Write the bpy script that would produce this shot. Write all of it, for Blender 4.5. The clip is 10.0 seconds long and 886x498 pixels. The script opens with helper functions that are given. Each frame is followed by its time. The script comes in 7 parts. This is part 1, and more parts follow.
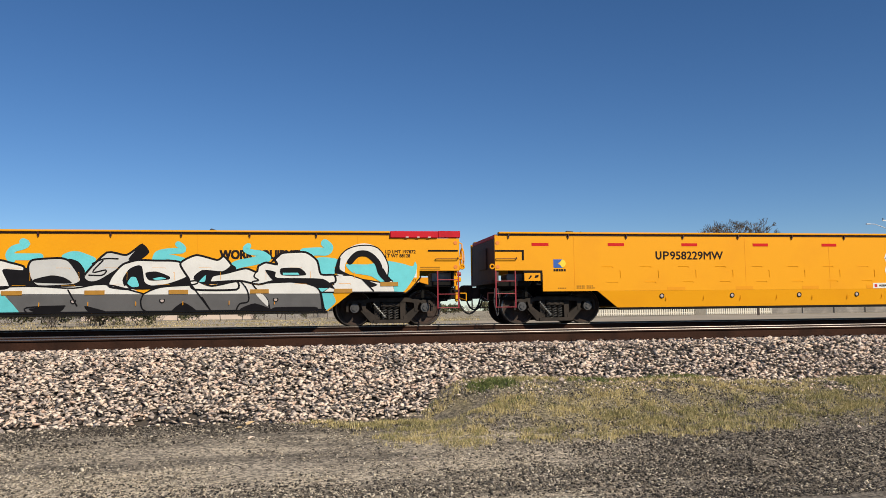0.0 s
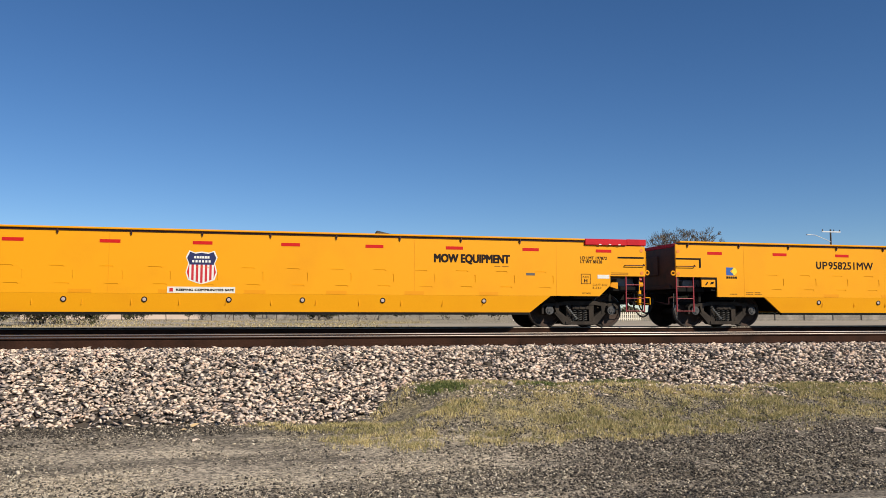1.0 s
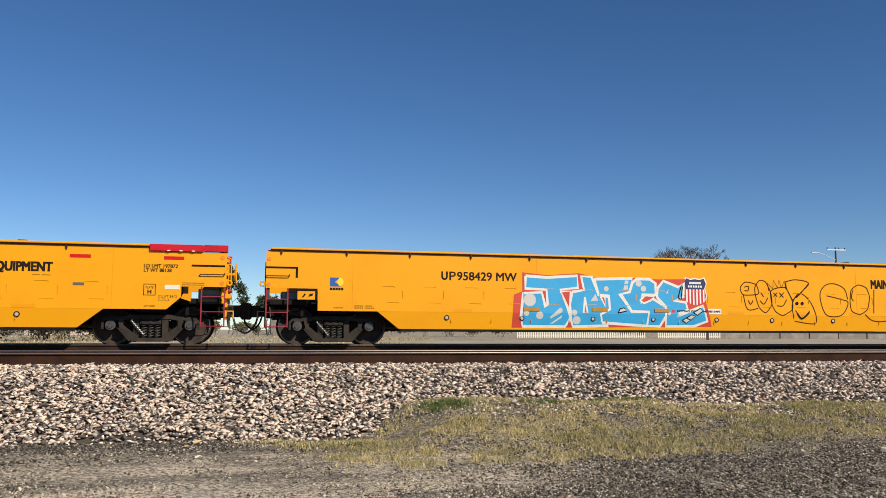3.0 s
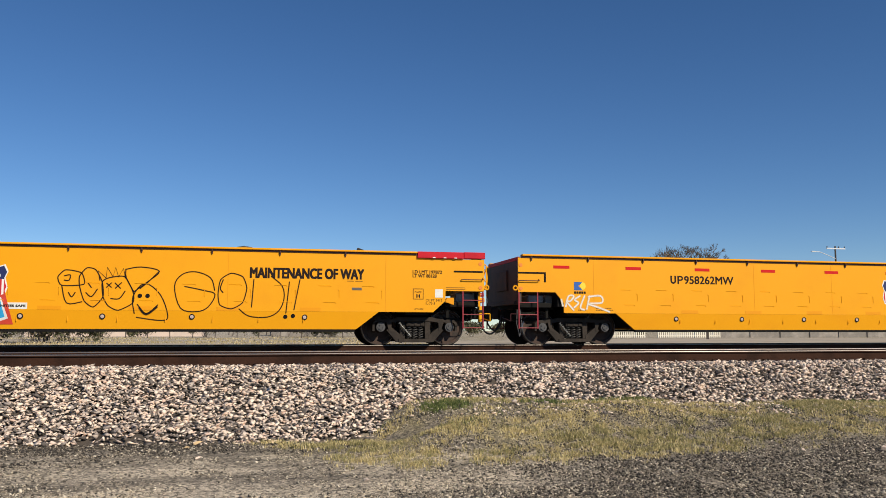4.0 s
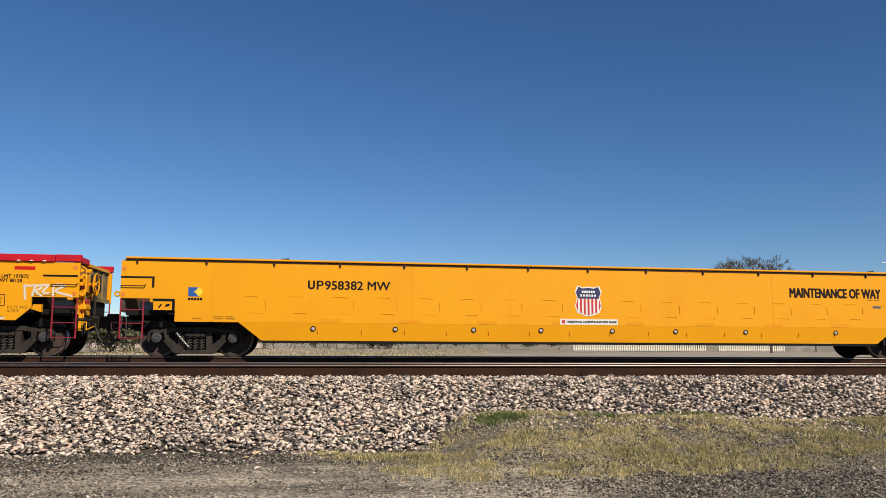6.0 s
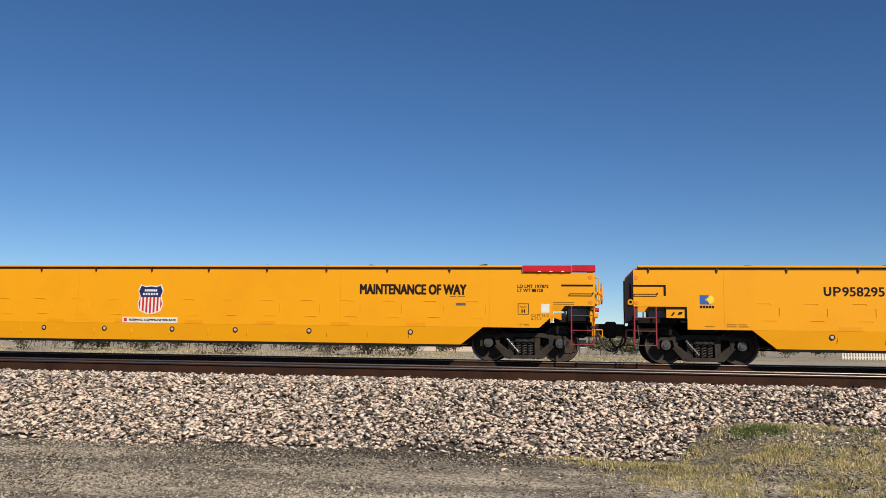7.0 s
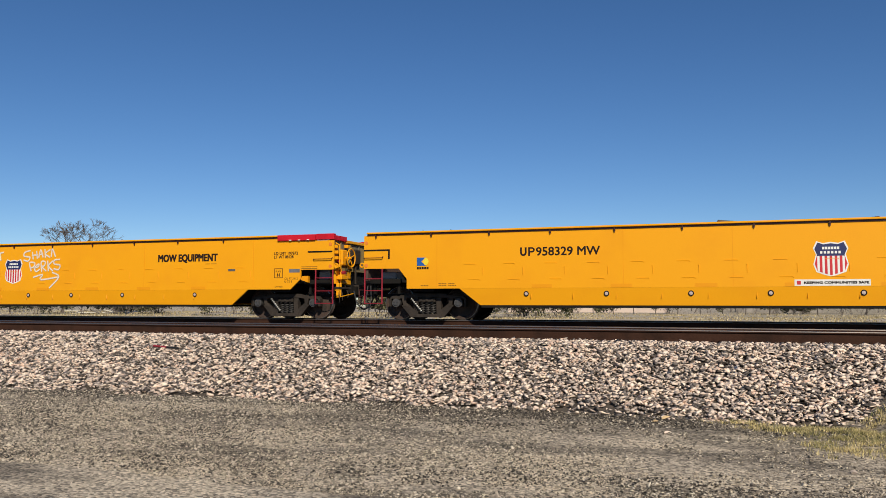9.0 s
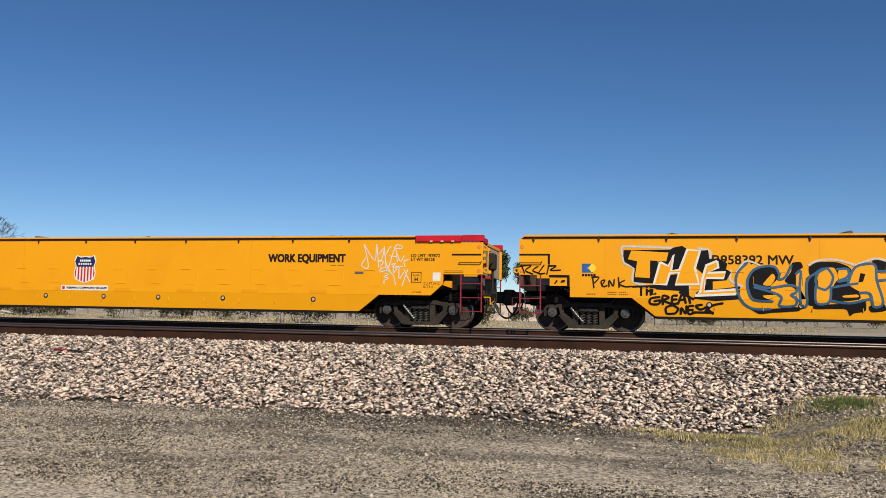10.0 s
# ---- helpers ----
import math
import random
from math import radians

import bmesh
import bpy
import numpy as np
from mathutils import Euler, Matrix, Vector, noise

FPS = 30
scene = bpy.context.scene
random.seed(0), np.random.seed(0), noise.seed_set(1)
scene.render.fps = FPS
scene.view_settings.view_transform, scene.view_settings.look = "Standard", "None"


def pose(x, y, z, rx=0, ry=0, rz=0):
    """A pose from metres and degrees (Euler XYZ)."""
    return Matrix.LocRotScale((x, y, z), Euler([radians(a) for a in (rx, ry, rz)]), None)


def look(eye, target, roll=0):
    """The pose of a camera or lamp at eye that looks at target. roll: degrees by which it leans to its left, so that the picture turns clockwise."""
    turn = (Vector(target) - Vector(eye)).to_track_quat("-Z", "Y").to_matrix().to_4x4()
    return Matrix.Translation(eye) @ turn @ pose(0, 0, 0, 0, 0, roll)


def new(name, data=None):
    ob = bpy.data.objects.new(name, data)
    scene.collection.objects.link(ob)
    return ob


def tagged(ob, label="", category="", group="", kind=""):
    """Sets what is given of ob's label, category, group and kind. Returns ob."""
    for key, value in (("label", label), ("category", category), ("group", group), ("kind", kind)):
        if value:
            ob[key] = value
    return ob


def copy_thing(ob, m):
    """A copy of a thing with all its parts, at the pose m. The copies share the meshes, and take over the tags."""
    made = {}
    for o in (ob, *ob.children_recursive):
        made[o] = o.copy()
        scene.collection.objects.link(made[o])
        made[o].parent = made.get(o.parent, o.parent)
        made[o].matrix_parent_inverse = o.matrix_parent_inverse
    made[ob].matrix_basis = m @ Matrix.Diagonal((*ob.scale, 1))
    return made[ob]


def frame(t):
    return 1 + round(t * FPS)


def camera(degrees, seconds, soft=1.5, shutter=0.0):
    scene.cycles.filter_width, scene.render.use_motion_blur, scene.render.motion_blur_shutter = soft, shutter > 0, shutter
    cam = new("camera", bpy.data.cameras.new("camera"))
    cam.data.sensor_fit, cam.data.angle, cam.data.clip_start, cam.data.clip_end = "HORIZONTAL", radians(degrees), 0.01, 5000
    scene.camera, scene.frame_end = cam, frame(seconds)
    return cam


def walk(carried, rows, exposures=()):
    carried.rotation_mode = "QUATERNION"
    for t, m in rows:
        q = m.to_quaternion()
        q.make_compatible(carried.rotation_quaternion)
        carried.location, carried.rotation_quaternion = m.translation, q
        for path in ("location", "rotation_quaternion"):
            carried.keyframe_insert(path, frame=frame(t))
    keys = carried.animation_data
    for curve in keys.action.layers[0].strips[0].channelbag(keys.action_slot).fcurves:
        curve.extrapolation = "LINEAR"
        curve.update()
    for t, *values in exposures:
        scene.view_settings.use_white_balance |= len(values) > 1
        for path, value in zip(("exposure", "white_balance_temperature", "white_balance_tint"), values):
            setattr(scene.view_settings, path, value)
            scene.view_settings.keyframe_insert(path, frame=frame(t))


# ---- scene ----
cam = camera(58.3, 10.0, soft=0.7)
PATH = [
    (0.0, -9.80, 4.45, 0.69), (0.5, -12.09, 4.49, 0.45), (1.0, -13.34, 4.65, -0.06), (1.5, -14.13, 4.78, -0.49),
    (2.0, -14.29, 5.21, -0.54), (3.5, -12.64, 5.94, -0.19), (4.0, -13.06, 5.88, -0.05), (4.5, -12.55, 6.11, -0.34),
    (5.0, -12.13, 6.10, -0.83), (5.5, -11.90, 6.19, -0.87), (5.7, -11.34, 6.39, -0.61), (6.8, 3.76, 7.19, -0.69),
    (7.0, 8.13, 6.93, -0.87), (7.5, 18.43, 6.06, -0.81), (8.0, 24.16, 5.39, -0.44), (8.2, 24.25, 5.13, -0.40), (8.5, 22.31, 4.79, -0.36),
    (9.0, 19.28, 4.13, -0.14), (9.5, 15.92, 3.93, -0.82), (10.0, 13.33, 4.67, -1.05)]
EYE = 1.6
walk(cam, [(t, pose(0, 0, EYE, 90 + p, r, y)) for t, y, p, r in PATH],
     exposures=[(0.0, -0.02), (1.0, 0.04), (2.0, 0.05), (5.5, -0.01), (7.5, -0.08), (10.0, -0.07)])

# ---- light ----
SUN_AZ, SUN_EL = radians(150), radians(34)      # compass-like: 0 ahead of the camera, clockwise
world = bpy.data.worlds.new("sky")
scene.world = world
world.use_nodes = True
wn = world.node_tree
sky = wn.nodes.new("ShaderNodeTexSky")
sky.sky_type, sky.sun_disc = "NISHITA", False
sky.sun_elevation, sky.sun_rotation = SUN_EL, SUN_AZ
sky.altitude, sky.air_density, sky.dust_density, sky.ozone_density = 2400, 1.0, 0.0, 3.4
tone = wn.nodes.new("ShaderNodeHueSaturation")     # the deep blue of dry desert air
tone.inputs["Saturation"].default_value, tone.inputs["Hue"].default_value = 1.18, 0.5035
wn.links.new(sky.outputs[0], tone.inputs["Color"])
wn.links.new(tone.outputs[0], wn.nodes["Background"].inputs[0])
wn.nodes["Background"].inputs[1].default_value = 0.091
sun = new("sun", bpy.data.lights.new("sun", "SUN"))
sun.data.energy, sun.data.angle, sun.data.color = 4.7, radians(0.5), (1.0, 0.90, 0.73)
sun_way = Vector((math.sin(SUN_AZ) * math.cos(SUN_EL), math.cos(SUN_AZ) * math.cos(SUN_EL), math.sin(SUN_EL)))
sun.matrix_basis = look(sun_way * 100, (0, 0, 0))


# ---- materials ----
def material(name, color, rough=0.6, metal=0.0, vary=0.12, scale=6.0, fine=60.0, bump=0.0, second=None, mix=(0.45, 0.65),
             random_value=0.0, island=False, spec=0.5):
    """Principled surface: base colour, broad stains towards `second`, fine grain, relief."""
    m = bpy.data.materials.new(name)
    m.use_nodes = True
    nt = m.node_tree
    bsdf = nt.nodes["Principled BSDF"]
    bsdf.inputs["Roughness"].default_value, bsdf.inputs["Metallic"].default_value = rough, metal
    bsdf.inputs["Specular IOR Level"].default_value = spec
    co = nt.nodes.new("ShaderNodeTexCoord")
    big, small = nt.nodes.new("ShaderNodeTexNoise"), nt.nodes.new("ShaderNodeTexNoise")
    big.inputs["Scale"].default_value, small.inputs["Scale"].default_value = scale, fine
    big.inputs["Detail"].default_value, small.inputs["Detail"].default_value = 6, 4
    for n in (big, small):
        nt.links.new(co.outputs["Object"], n.inputs["Vector"])
    ramp = nt.nodes.new("ShaderNodeMapRange")
    ramp.inputs["From Min"].default_value, ramp.inputs["From Max"].default_value = mix
    nt.links.new(big.outputs["Fac"], ramp.inputs["Value"])
    blend = nt.nodes.new("ShaderNodeMix")
    blend.data_type = "RGBA"
    blend.inputs["A"].default_value = (*color, 1)
    blend.inputs["B"].default_value = (*(second or [c * (1 - vary) for c in color]), 1)
    nt.links.new(ramp.outputs["Result"], blend.inputs["Factor"])
    grain = nt.nodes.new("ShaderNodeMapRange")
    grain.inputs["To Min"].default_value, grain.inputs["To Max"].default_value = 1 - vary, 1 + vary
    nt.links.new(small.outputs["Fac"], grain.inputs["Value"])
    hsv = nt.nodes.new("ShaderNodeHueSaturation")
    nt.links.new(blend.outputs["Result"], hsv.inputs["Color"])
    value = grain.outputs["Result"]
    if random_value:
        if island:
            src = nt.nodes.new("ShaderNodeNewGeometry").outputs["Random Per Island"]
        else:
            src = nt.nodes.new("ShaderNodeObjectInfo").outputs["Random"]
        rr = nt.nodes.new("ShaderNodeMapRange")
        rr.inputs["To Min"].default_value, rr.inputs["To Max"].default_value = 1 - random_value, 1 + random_value
        nt.links.new(src, rr.inputs["Value"])
        mul = nt.nodes.new("ShaderNodeMath")
        mul.operation = "MULTIPLY"
        nt.links.new(value, mul.inputs[0]), nt.links.new(rr.outputs["Result"], mul.inputs[1])
        value = mul.outputs["Value"]
    nt.links.new(value, hsv.inputs["Value"])
    nt.links.new(hsv.outputs["Color"], bsdf.inputs["Base Color"])
    if bump:
        b = nt.nodes.new("ShaderNodeBump")
        b.inputs["Strength"].default_value, b.inputs["Distance"].default_value = bump, 0.02
        nt.links.new(small.outputs["Fac"], b.inputs["Height"])
        nt.links.new(b.outputs["Normal"], bsdf.inputs["Normal"])
    return m


def island_ramp(mat, colors):
    """Recolour a material's base by a ramp over each loose piece."""
    nt = mat.node_tree
    geo, ramp = nt.nodes.new("ShaderNodeNewGeometry"), nt.nodes.new("ShaderNodeValToRGB")
    ramp.color_ramp.interpolation = "CONSTANT"
    els = ramp.color_ramp.elements
    while len(els) < len(colors):
        els.new(0.5)
    for i, c in enumerate(colors):
        els[i].position, els[i].color = i / len(colors), (*c, 1)
    nt.links.new(geo.outputs["Random Per Island"], ramp.inputs["Fac"])
    hsv = next(n for n in nt.nodes if n.type == "HUE_SAT")
    nt.links.new(ramp.outputs["Color"], hsv.inputs["Color"])
    return mat


YELLOW = material("yellow_paint", (0.82, 0.35, 0.005), 0.5, 0, 0.04, 0.7, 40, 0.02, second=(0.77, 0.31, 0.006), mix=(0.5, 0.75), spec=0.22)
YELLOW_PATCH = material("fresh_yellow_paint", (0.77, 0.30, 0.004), 0.5, 0, 0.04, 2, 40, spec=0.22)
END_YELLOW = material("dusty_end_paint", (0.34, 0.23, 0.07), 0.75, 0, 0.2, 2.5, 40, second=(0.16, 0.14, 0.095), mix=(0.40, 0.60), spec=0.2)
RED = material("red_paint", (0.55, 0.010, 0.024), 0.6, 0, 0.15, 3, 40, spec=0.2)
LADDER_RED = material("ladder_red_paint", (0.30, 0.016, 0.030), 0.5, 0, 0.2, 5, 50)
RED_DARK = material("dark_red_paint", (0.055, 0.010, 0.009), 0.5, 0, 0.2, 5, 50)
REFLECT = material("red_reflective_tape", (0.58, 0.012, 0.012), 0.6, 0, 0.1, 20, 90, spec=0.15)
BLACK = material("black_paint", (0.008, 0.007, 0.008), 0.75, 0, 0.3, 5, 60, spec=0.2)
WHITE = material("white_paint", (0.78, 0.77, 0.74), 0.55, 0, 0.05, 3, 50)
BLUE = material("navy_paint", (0.012, 0.018, 0.10), 0.5, 0, 0.1, 3, 50)
LOGO_BLUE = material("blue_paint", (0.01, 0.10, 0.40), 0.5, 0, 0.1, 3, 50)
LOGO_YELLOW = material("lemon_paint", (0.85, 0.62, 0.03), 0.5, 0, 0.1, 3, 50)
SHIELD_RED = material("signal_red_paint", (0.55, 0.02, 0.03), 0.5, 0, 0.1, 3, 50)
CAP = material("greasy_bearing_steel", (0.072, 0.070, 0.072), 0.55, 0.2, 0.3, 9, 60)
PLATE_GREY = material("dull_grey_plate", (0.11, 0.10, 0.09), 0.6, 0, 0.2, 5, 60)
GREY = material("grey_steel", (0.20, 0.20, 0.21), 0.5, 0.3, 0.2, 5, 60)
GRIME = material("grimy_cast_steel", (0.031, 0.025, 0.021), 0.8, 0.05, 0.3, 5, 45, 0.3, second=(0.046, 0.036, 0.029), spec=0.22)
SPRING = material("worn_spring_steel", (0.06, 0.055, 0.052), 0.6, 0.3, 0.3, 8, 60)
BRIGHT = material("bright_worn_steel", (0.22, 0.22, 0.21), 0.4, 0.6, 0.2, 8, 60)
WHEEL = material("rusty_wheel_steel", (0.062, 0.037, 0.028), 0.8, 0.1, 0.3, 4, 40, 0.2, second=(0.03, 0.022, 0.018))
TREAD = material("polished_tread_steel", (0.4, 0.38, 0.36), 0.35, 0.9, 0.2, 4, 40)
RAIL_RUST = material("rusty_rail_steel", (0.046, 0.021, 0.0135), 0.9, 0.0, 0.25, 2.5, 30, 0.3, second=(0.029, 0.0145, 0.010), spec=0.12)
RAIL_HEAD = material("polished_rail_head", (0.32, 0.28, 0.245), 0.42, 1.0, 0.15, 2, 30)
TIE = material("creosoted_wood", (0.055, 0.040, 0.032), 0.9, 0, 0.3, 3, 30, 0.5, second=(0.10, 0.08, 0.065))
UNDER = material("black_underframe", (0.010, 0.009, 0.008), 0.85, 0, 0.3, 4, 40, spec=0.2)
RUBBER = material("black_rubber", (0.012, 0.012, 0.013), 0.6)
# left end walls face away from the sun; that shade is in this brown
END_SHADE = material("shaded_brown_end", (0.085, 0.048, 0.036), 0.75, 0, 0.3, 3, 40, second=(0.05, 0.038, 0.033))


# ---- mesh tools ----
def mesh_of(bm, name, mats, smooth=False):
    me = bpy.data.meshes.new(name)
    bmesh.ops.recalc_face_normals(bm, faces=bm.faces)
    bm.to_mesh(me)
    bm.free()
    for m in (mats if isinstance(mats, (list, tuple)) else [mats]):
        me.materials.append(m)
    if smooth:
        me.shade_smooth()
    return me


def part(name, bm, mat, parent=None, label="", at=None, smooth=False):
    me = bm if isinstance(bm, bpy.types.Mesh) else mesh_of(bm, name, mat, smooth)
    ob = new(name, me)
    if parent:
        ob.parent = parent
    if at is not None:
        ob.matrix_basis = at
    return tagged(ob, label)


def box(bm, x0, x1, y0, y1, z0, z1, bevel=0.0, m=None, mat=0):
    mm = Matrix.LocRotScale(((x0 + x1) / 2, (y0 + y1) / 2, (z0 + z1) / 2), None, (abs(x1 - x0), abs(y1 - y0), abs(z1 - z0)))
    vs = bmesh.ops.create_cube(bm, size=1, matrix=(m @ mm) if m else mm)["verts"]
    fs = {f for v in vs for f in v.link_faces}
    for f in fs:
        f.material_index = mat
    if bevel:
        es = {e for v in vs for e in v.link_edges}
        bmesh.ops.bevel(bm, geom=list(es), offset=bevel, segments=1, affect="EDGES")
    return bm


def rod(bm, a, b, r, n=8, r2=None, mat=0):
    a, b = Vector(a), Vector(b)
    d = b - a
    m = Matrix.Translation((a + b) / 2) @ d.to_track_quat("Z", "Y").to_matrix().to_4x4()
    vs = bmesh.ops.create_cone(bm, cap_ends=True, segments=n, radius1=r, radius2=r if r2 is None else r2, depth=d.length, matrix=m)["verts"]
    for f in {f for v in vs for f in v.link_faces}:
        f.material_index = mat
    return bm


def slab(bm, pts, y0, y1, mat=0):
    """A polygon in the x-z plane, extruded from y0 to y1."""
    a = [bm.verts.new((x, y0, z)) for x, z in pts]
    b = [bm.verts.new((x, y1, z)) for x, z in pts]
    n = len(pts)
    fs = [bm.faces.new(a), bm.faces.new(b[::-1])]
    fs += [bm.faces.new((a[i], b[i], b[(i + 1) % n], a[(i + 1) % n])) for i in range(n)]
    for f in fs:
        f.material_index = mat
    return bm


def lathe(bm, profile, n=32, caps=True, mat=0):
    """Turn (radius, along) pairs round the y axis."""
    rings = []
    for r, a in profile:
        rings.append([bm.verts.new((r * math.cos(2 * math.pi * i / n), a, r * math.sin(2 * math.pi * i / n))) for i in range(n)])
    for k in range(len(rings) - 1):
        for i in range(n):
            f = bm.faces.new((rings[k][i], rings[k][(i + 1) % n], rings[k + 1][(i + 1) % n], rings[k + 1][i]))
            f.material_index = mat
    for ring in (rings[0], rings[-1]) if caps else ():
        bm.faces.new(ring).material_index = mat
    return bm


def tube(bm, pts, r, n=6):
    """A bent round bar through the points."""
    for a, b in zip(pts[:-1], pts[1:]):
        rod(bm, a, b, r, n)
    return bm


def coil(bm, x, y, z0, z1, radius, r, turns, n=6):
    steps, rings = turns * 12, []
    for k in range(steps + 1):
        a = 2 * math.pi * k / 12
        c = Vector((x + radius * math.cos(a), y + radius * math.sin(a), z0 + (z1 - z0) * k / steps))
        out = Vector((math.cos(a), math.sin(a), 0))
        rings.append([bm.verts.new(c + out * r * math.cos(2 * math.pi * j / n) + Vector((0, 0, r * math.sin(2 * math.pi * j / n)))) for j in range(n)])
    for p, q in zip(rings[:-1], rings[1:]):
        for j in range(n):
            bm.faces.new((p[j], p[(j + 1) % n], q[(j + 1) % n], q[j]))
    return bm


# ---- plan ----
TRAIN_Y, RAIL_Z = 21.1, 1.235
NEAR_Y = 14.05
CAR, PITCH_CAR, FRONT = 22.95, 23.867, 3.855 + 0.914   # car length, spacing, left end of the second car at 0 s
SPEED = 17.459
HALF = 1.5
WHEEL_R = 0.457


def smooth01(v):
    v = np.clip(v, 0, 1)
    return v * v * (3 - 2 * v)


def vnoise(x, y, seed):
    """Smooth value noise in -0.5..0.5 over arrays."""
    x, y = np.asarray(x, float), np.asarray(y, float)
    xi, yi = np.floor(x).astype(np.int64), np.floor(y).astype(np.int64)
    def h(a, b):
        n = (a * 374761393 + b * 668265263 + seed * 974634777) & 0x7FFFFFFF
        n = ((n ^ (n >> 13)) * 1274126177) & 0x7FFFFFFF
        return ((n ^ (n >> 16)) & 0xFFFF) / 65535.0 - 0.5
    u, v = smooth01(x - xi), smooth01(y - yi)
    return (h(xi, yi) * (1 - u) + h(xi + 1, yi) * u) * (1 - v) + (h(xi, yi + 1) * (1 - u) + h(xi + 1, yi + 1) * u) * v


def lump(x, y):
    """Small unevenness of the verge."""
    return 0.05 * vnoise(np.asarray(x) * 0.7, np.asarray(y) * 0.9, 3) + 0.03 * vnoise(np.asarray(x) * 2.3, np.asarray(y) * 2.3, 7)


def soil(x, y):
    """Height of the soil: gravel verge, grassy bank, plain beyond the tracks."""
    x = x + 0.22 * np.sin(4.1 * y + 1.0) + 0.12 * np.sin(9.7 * y)
    z = 0.20 * smooth01((y - 6.0) / 4.5) + 0.42 * smooth01((y - 8.8) / 2.4) * smooth01((x - 1.35) / 1.0) * (1 - 0.30 * smooth01((x - 3.0) / 5.0))
    bank = smooth01((y - 10.6) / 2.5) * smooth01((25.8 - y) / 2.2)
    z = z + (0.80 - z) * smooth01((y - 24.0) / 2.0) * (y > 20)
    return z - 0.10 * bank * (z > 0.3)


def ballast_z(y):
    """Cross-section of the stone bed."""
    return np.interp(y, [10.2, 12.35, 12.75, 15.4, 16.4, 18.6, 19.6, 22.6, 25.6], [0.12, 1.0, 1.035, 1.03, 0.88, 0.88, 1.02, 1.02, 0.70])


# ---- ground ----
GROUND = material("gravel_soil", (0.46, 0.385, 0.285), 0.95, 0, 0.3, 0.45, 45, 0.6, second=(0.37, 0.31, 0.235), mix=(0.42, 0.62))


def cinders(mat):
    """Dark cinder streaks along the tracks and pebble speckle, over the soil colour."""
    nt = mat.node_tree
    hsv = next(n for n in nt.nodes if n.type == "HUE_SAT")
    bsdf = nt.nodes["Principled BSDF"]
    co = nt.nodes.new("ShaderNodeTexCoord")
    mp = nt.nodes.new("ShaderNodeMapping")
    mp.inputs["Scale"].default_value = (0.28, 1.1, 1.0)
    nt.links.new(co.outputs["Object"], mp.inputs["Vector"])
    streak = nt.nodes.new("ShaderNodeTexNoise")
    streak.inputs["Scale"].default_value, streak.inputs["Detail"].default_value, streak.inputs["Roughness"].default_value = 1.0, 9, 0.68
    nt.links.new(mp.outputs["Vector"], streak.inputs["Vector"])
    cut = nt.nodes.new("ShaderNodeMapRange")
    cut.inputs["From Min"].default_value, cut.inputs["From Max"].default_value, cut.inputs["To Max"].default_value = 0.47, 0.60, 0.72
    pos = nt.nodes.new("ShaderNodeSeparateXYZ")
    nt.links.new(co.outputs["Object"], pos.inputs["Vector"])
    more = nt.nodes.new("ShaderNodeMapRange")       # the eastern stretch carries more cinders
    more.inputs["From Min"].default_value, more.inputs["From Max"].default_value, more.inputs["To Max"].default_value = 1.5, 6.5, 0.24
    nt.links.new(pos.outputs["X"], more.inputs["Value"])
    add = nt.nodes.new("ShaderNodeMath")
    nt.links.new(streak.outputs["Fac"], add.inputs[0]), nt.links.new(more.outputs["Result"], add.inputs[1])
    toe = nt.nodes.new("ShaderNodeMapRange")        # and so does the foot of the stone bed
    toe.inputs["From Min"].default_value, toe.inputs["From Max"].default_value, toe.inputs["To Max"].default_value = 9.0, 10.1, 0.10
    nt.links.new(pos.outputs["Y"], toe.inputs["Value"])
    add2 = nt.nodes.new("ShaderNodeMath")
    nt.links.new(add.outputs["Value"], add2.inputs[0]), nt.links.new(toe.outputs["Result"], add2.inputs[1])
    nt.links.new(add2.outputs["Value"], cut.inputs["Value"])
    mix = nt.nodes.new("ShaderNodeMix")
    mix.data_type = "RGBA"
    mix.inputs["B"].default_value = (0.072, 0.060, 0.046, 1)
    # straw thatch on the bank
    masks = []
    for axis, lo, hi in (("Y", 8.7, 9.5), ("X", -0.2, 1.6)):
        mr = nt.nodes.new("ShaderNodeMapRange")
        mr.inputs["From Min"].default_value, mr.inputs["From Max"].default_value = lo, hi
        nt.links.new(pos.outputs[axis], mr.inputs["Value"])
        masks.append(mr.outputs["Result"])
    both, patchy = nt.nodes.new("ShaderNodeMath"), nt.nodes.new("ShaderNodeMath")
    both.operation = patchy.operation = "MULTIPLY"
    blot = nt.nodes.new("ShaderNodeTexNoise")
    blot.inputs["Scale"].default_value, blot.inputs["Detail"].default_value = 1.6, 8
    nt.links.new(co.outputs["Object"], blot.inputs["Vector"])
    blotr = nt.nodes.new("ShaderNodeMapRange")
    blotr.inputs["From Min"].default_value, blotr.inputs["From Max"].default_value, blotr.inputs["To Max"].default_value = 0.38, 0.60, 0.75
    nt.links.new(blot.outputs["Fac"], blotr.inputs["Value"])
    nt.links.new(masks[0], both.inputs[0]), nt.links.new(masks[1], both.inputs[1])
    nt.links.new(both.outputs["Value"], patchy.inputs[0]), nt.links.new(blotr.outputs["Result"], patchy.inputs[1])
    thatch = nt.nodes.new("ShaderNodeMix")
    thatch.data_type = "RGBA"
    thatch.inputs["B"].default_value = (0.27, 0.22, 0.115, 1)
    nt.links.new(mix.outputs["Result"], thatch.inputs["A"])
    nt.links.new(patchy.outputs["Value"], thatch.inputs["Factor"])
    nt.links.new(hsv.outputs["Color"], mix.inputs["A"])
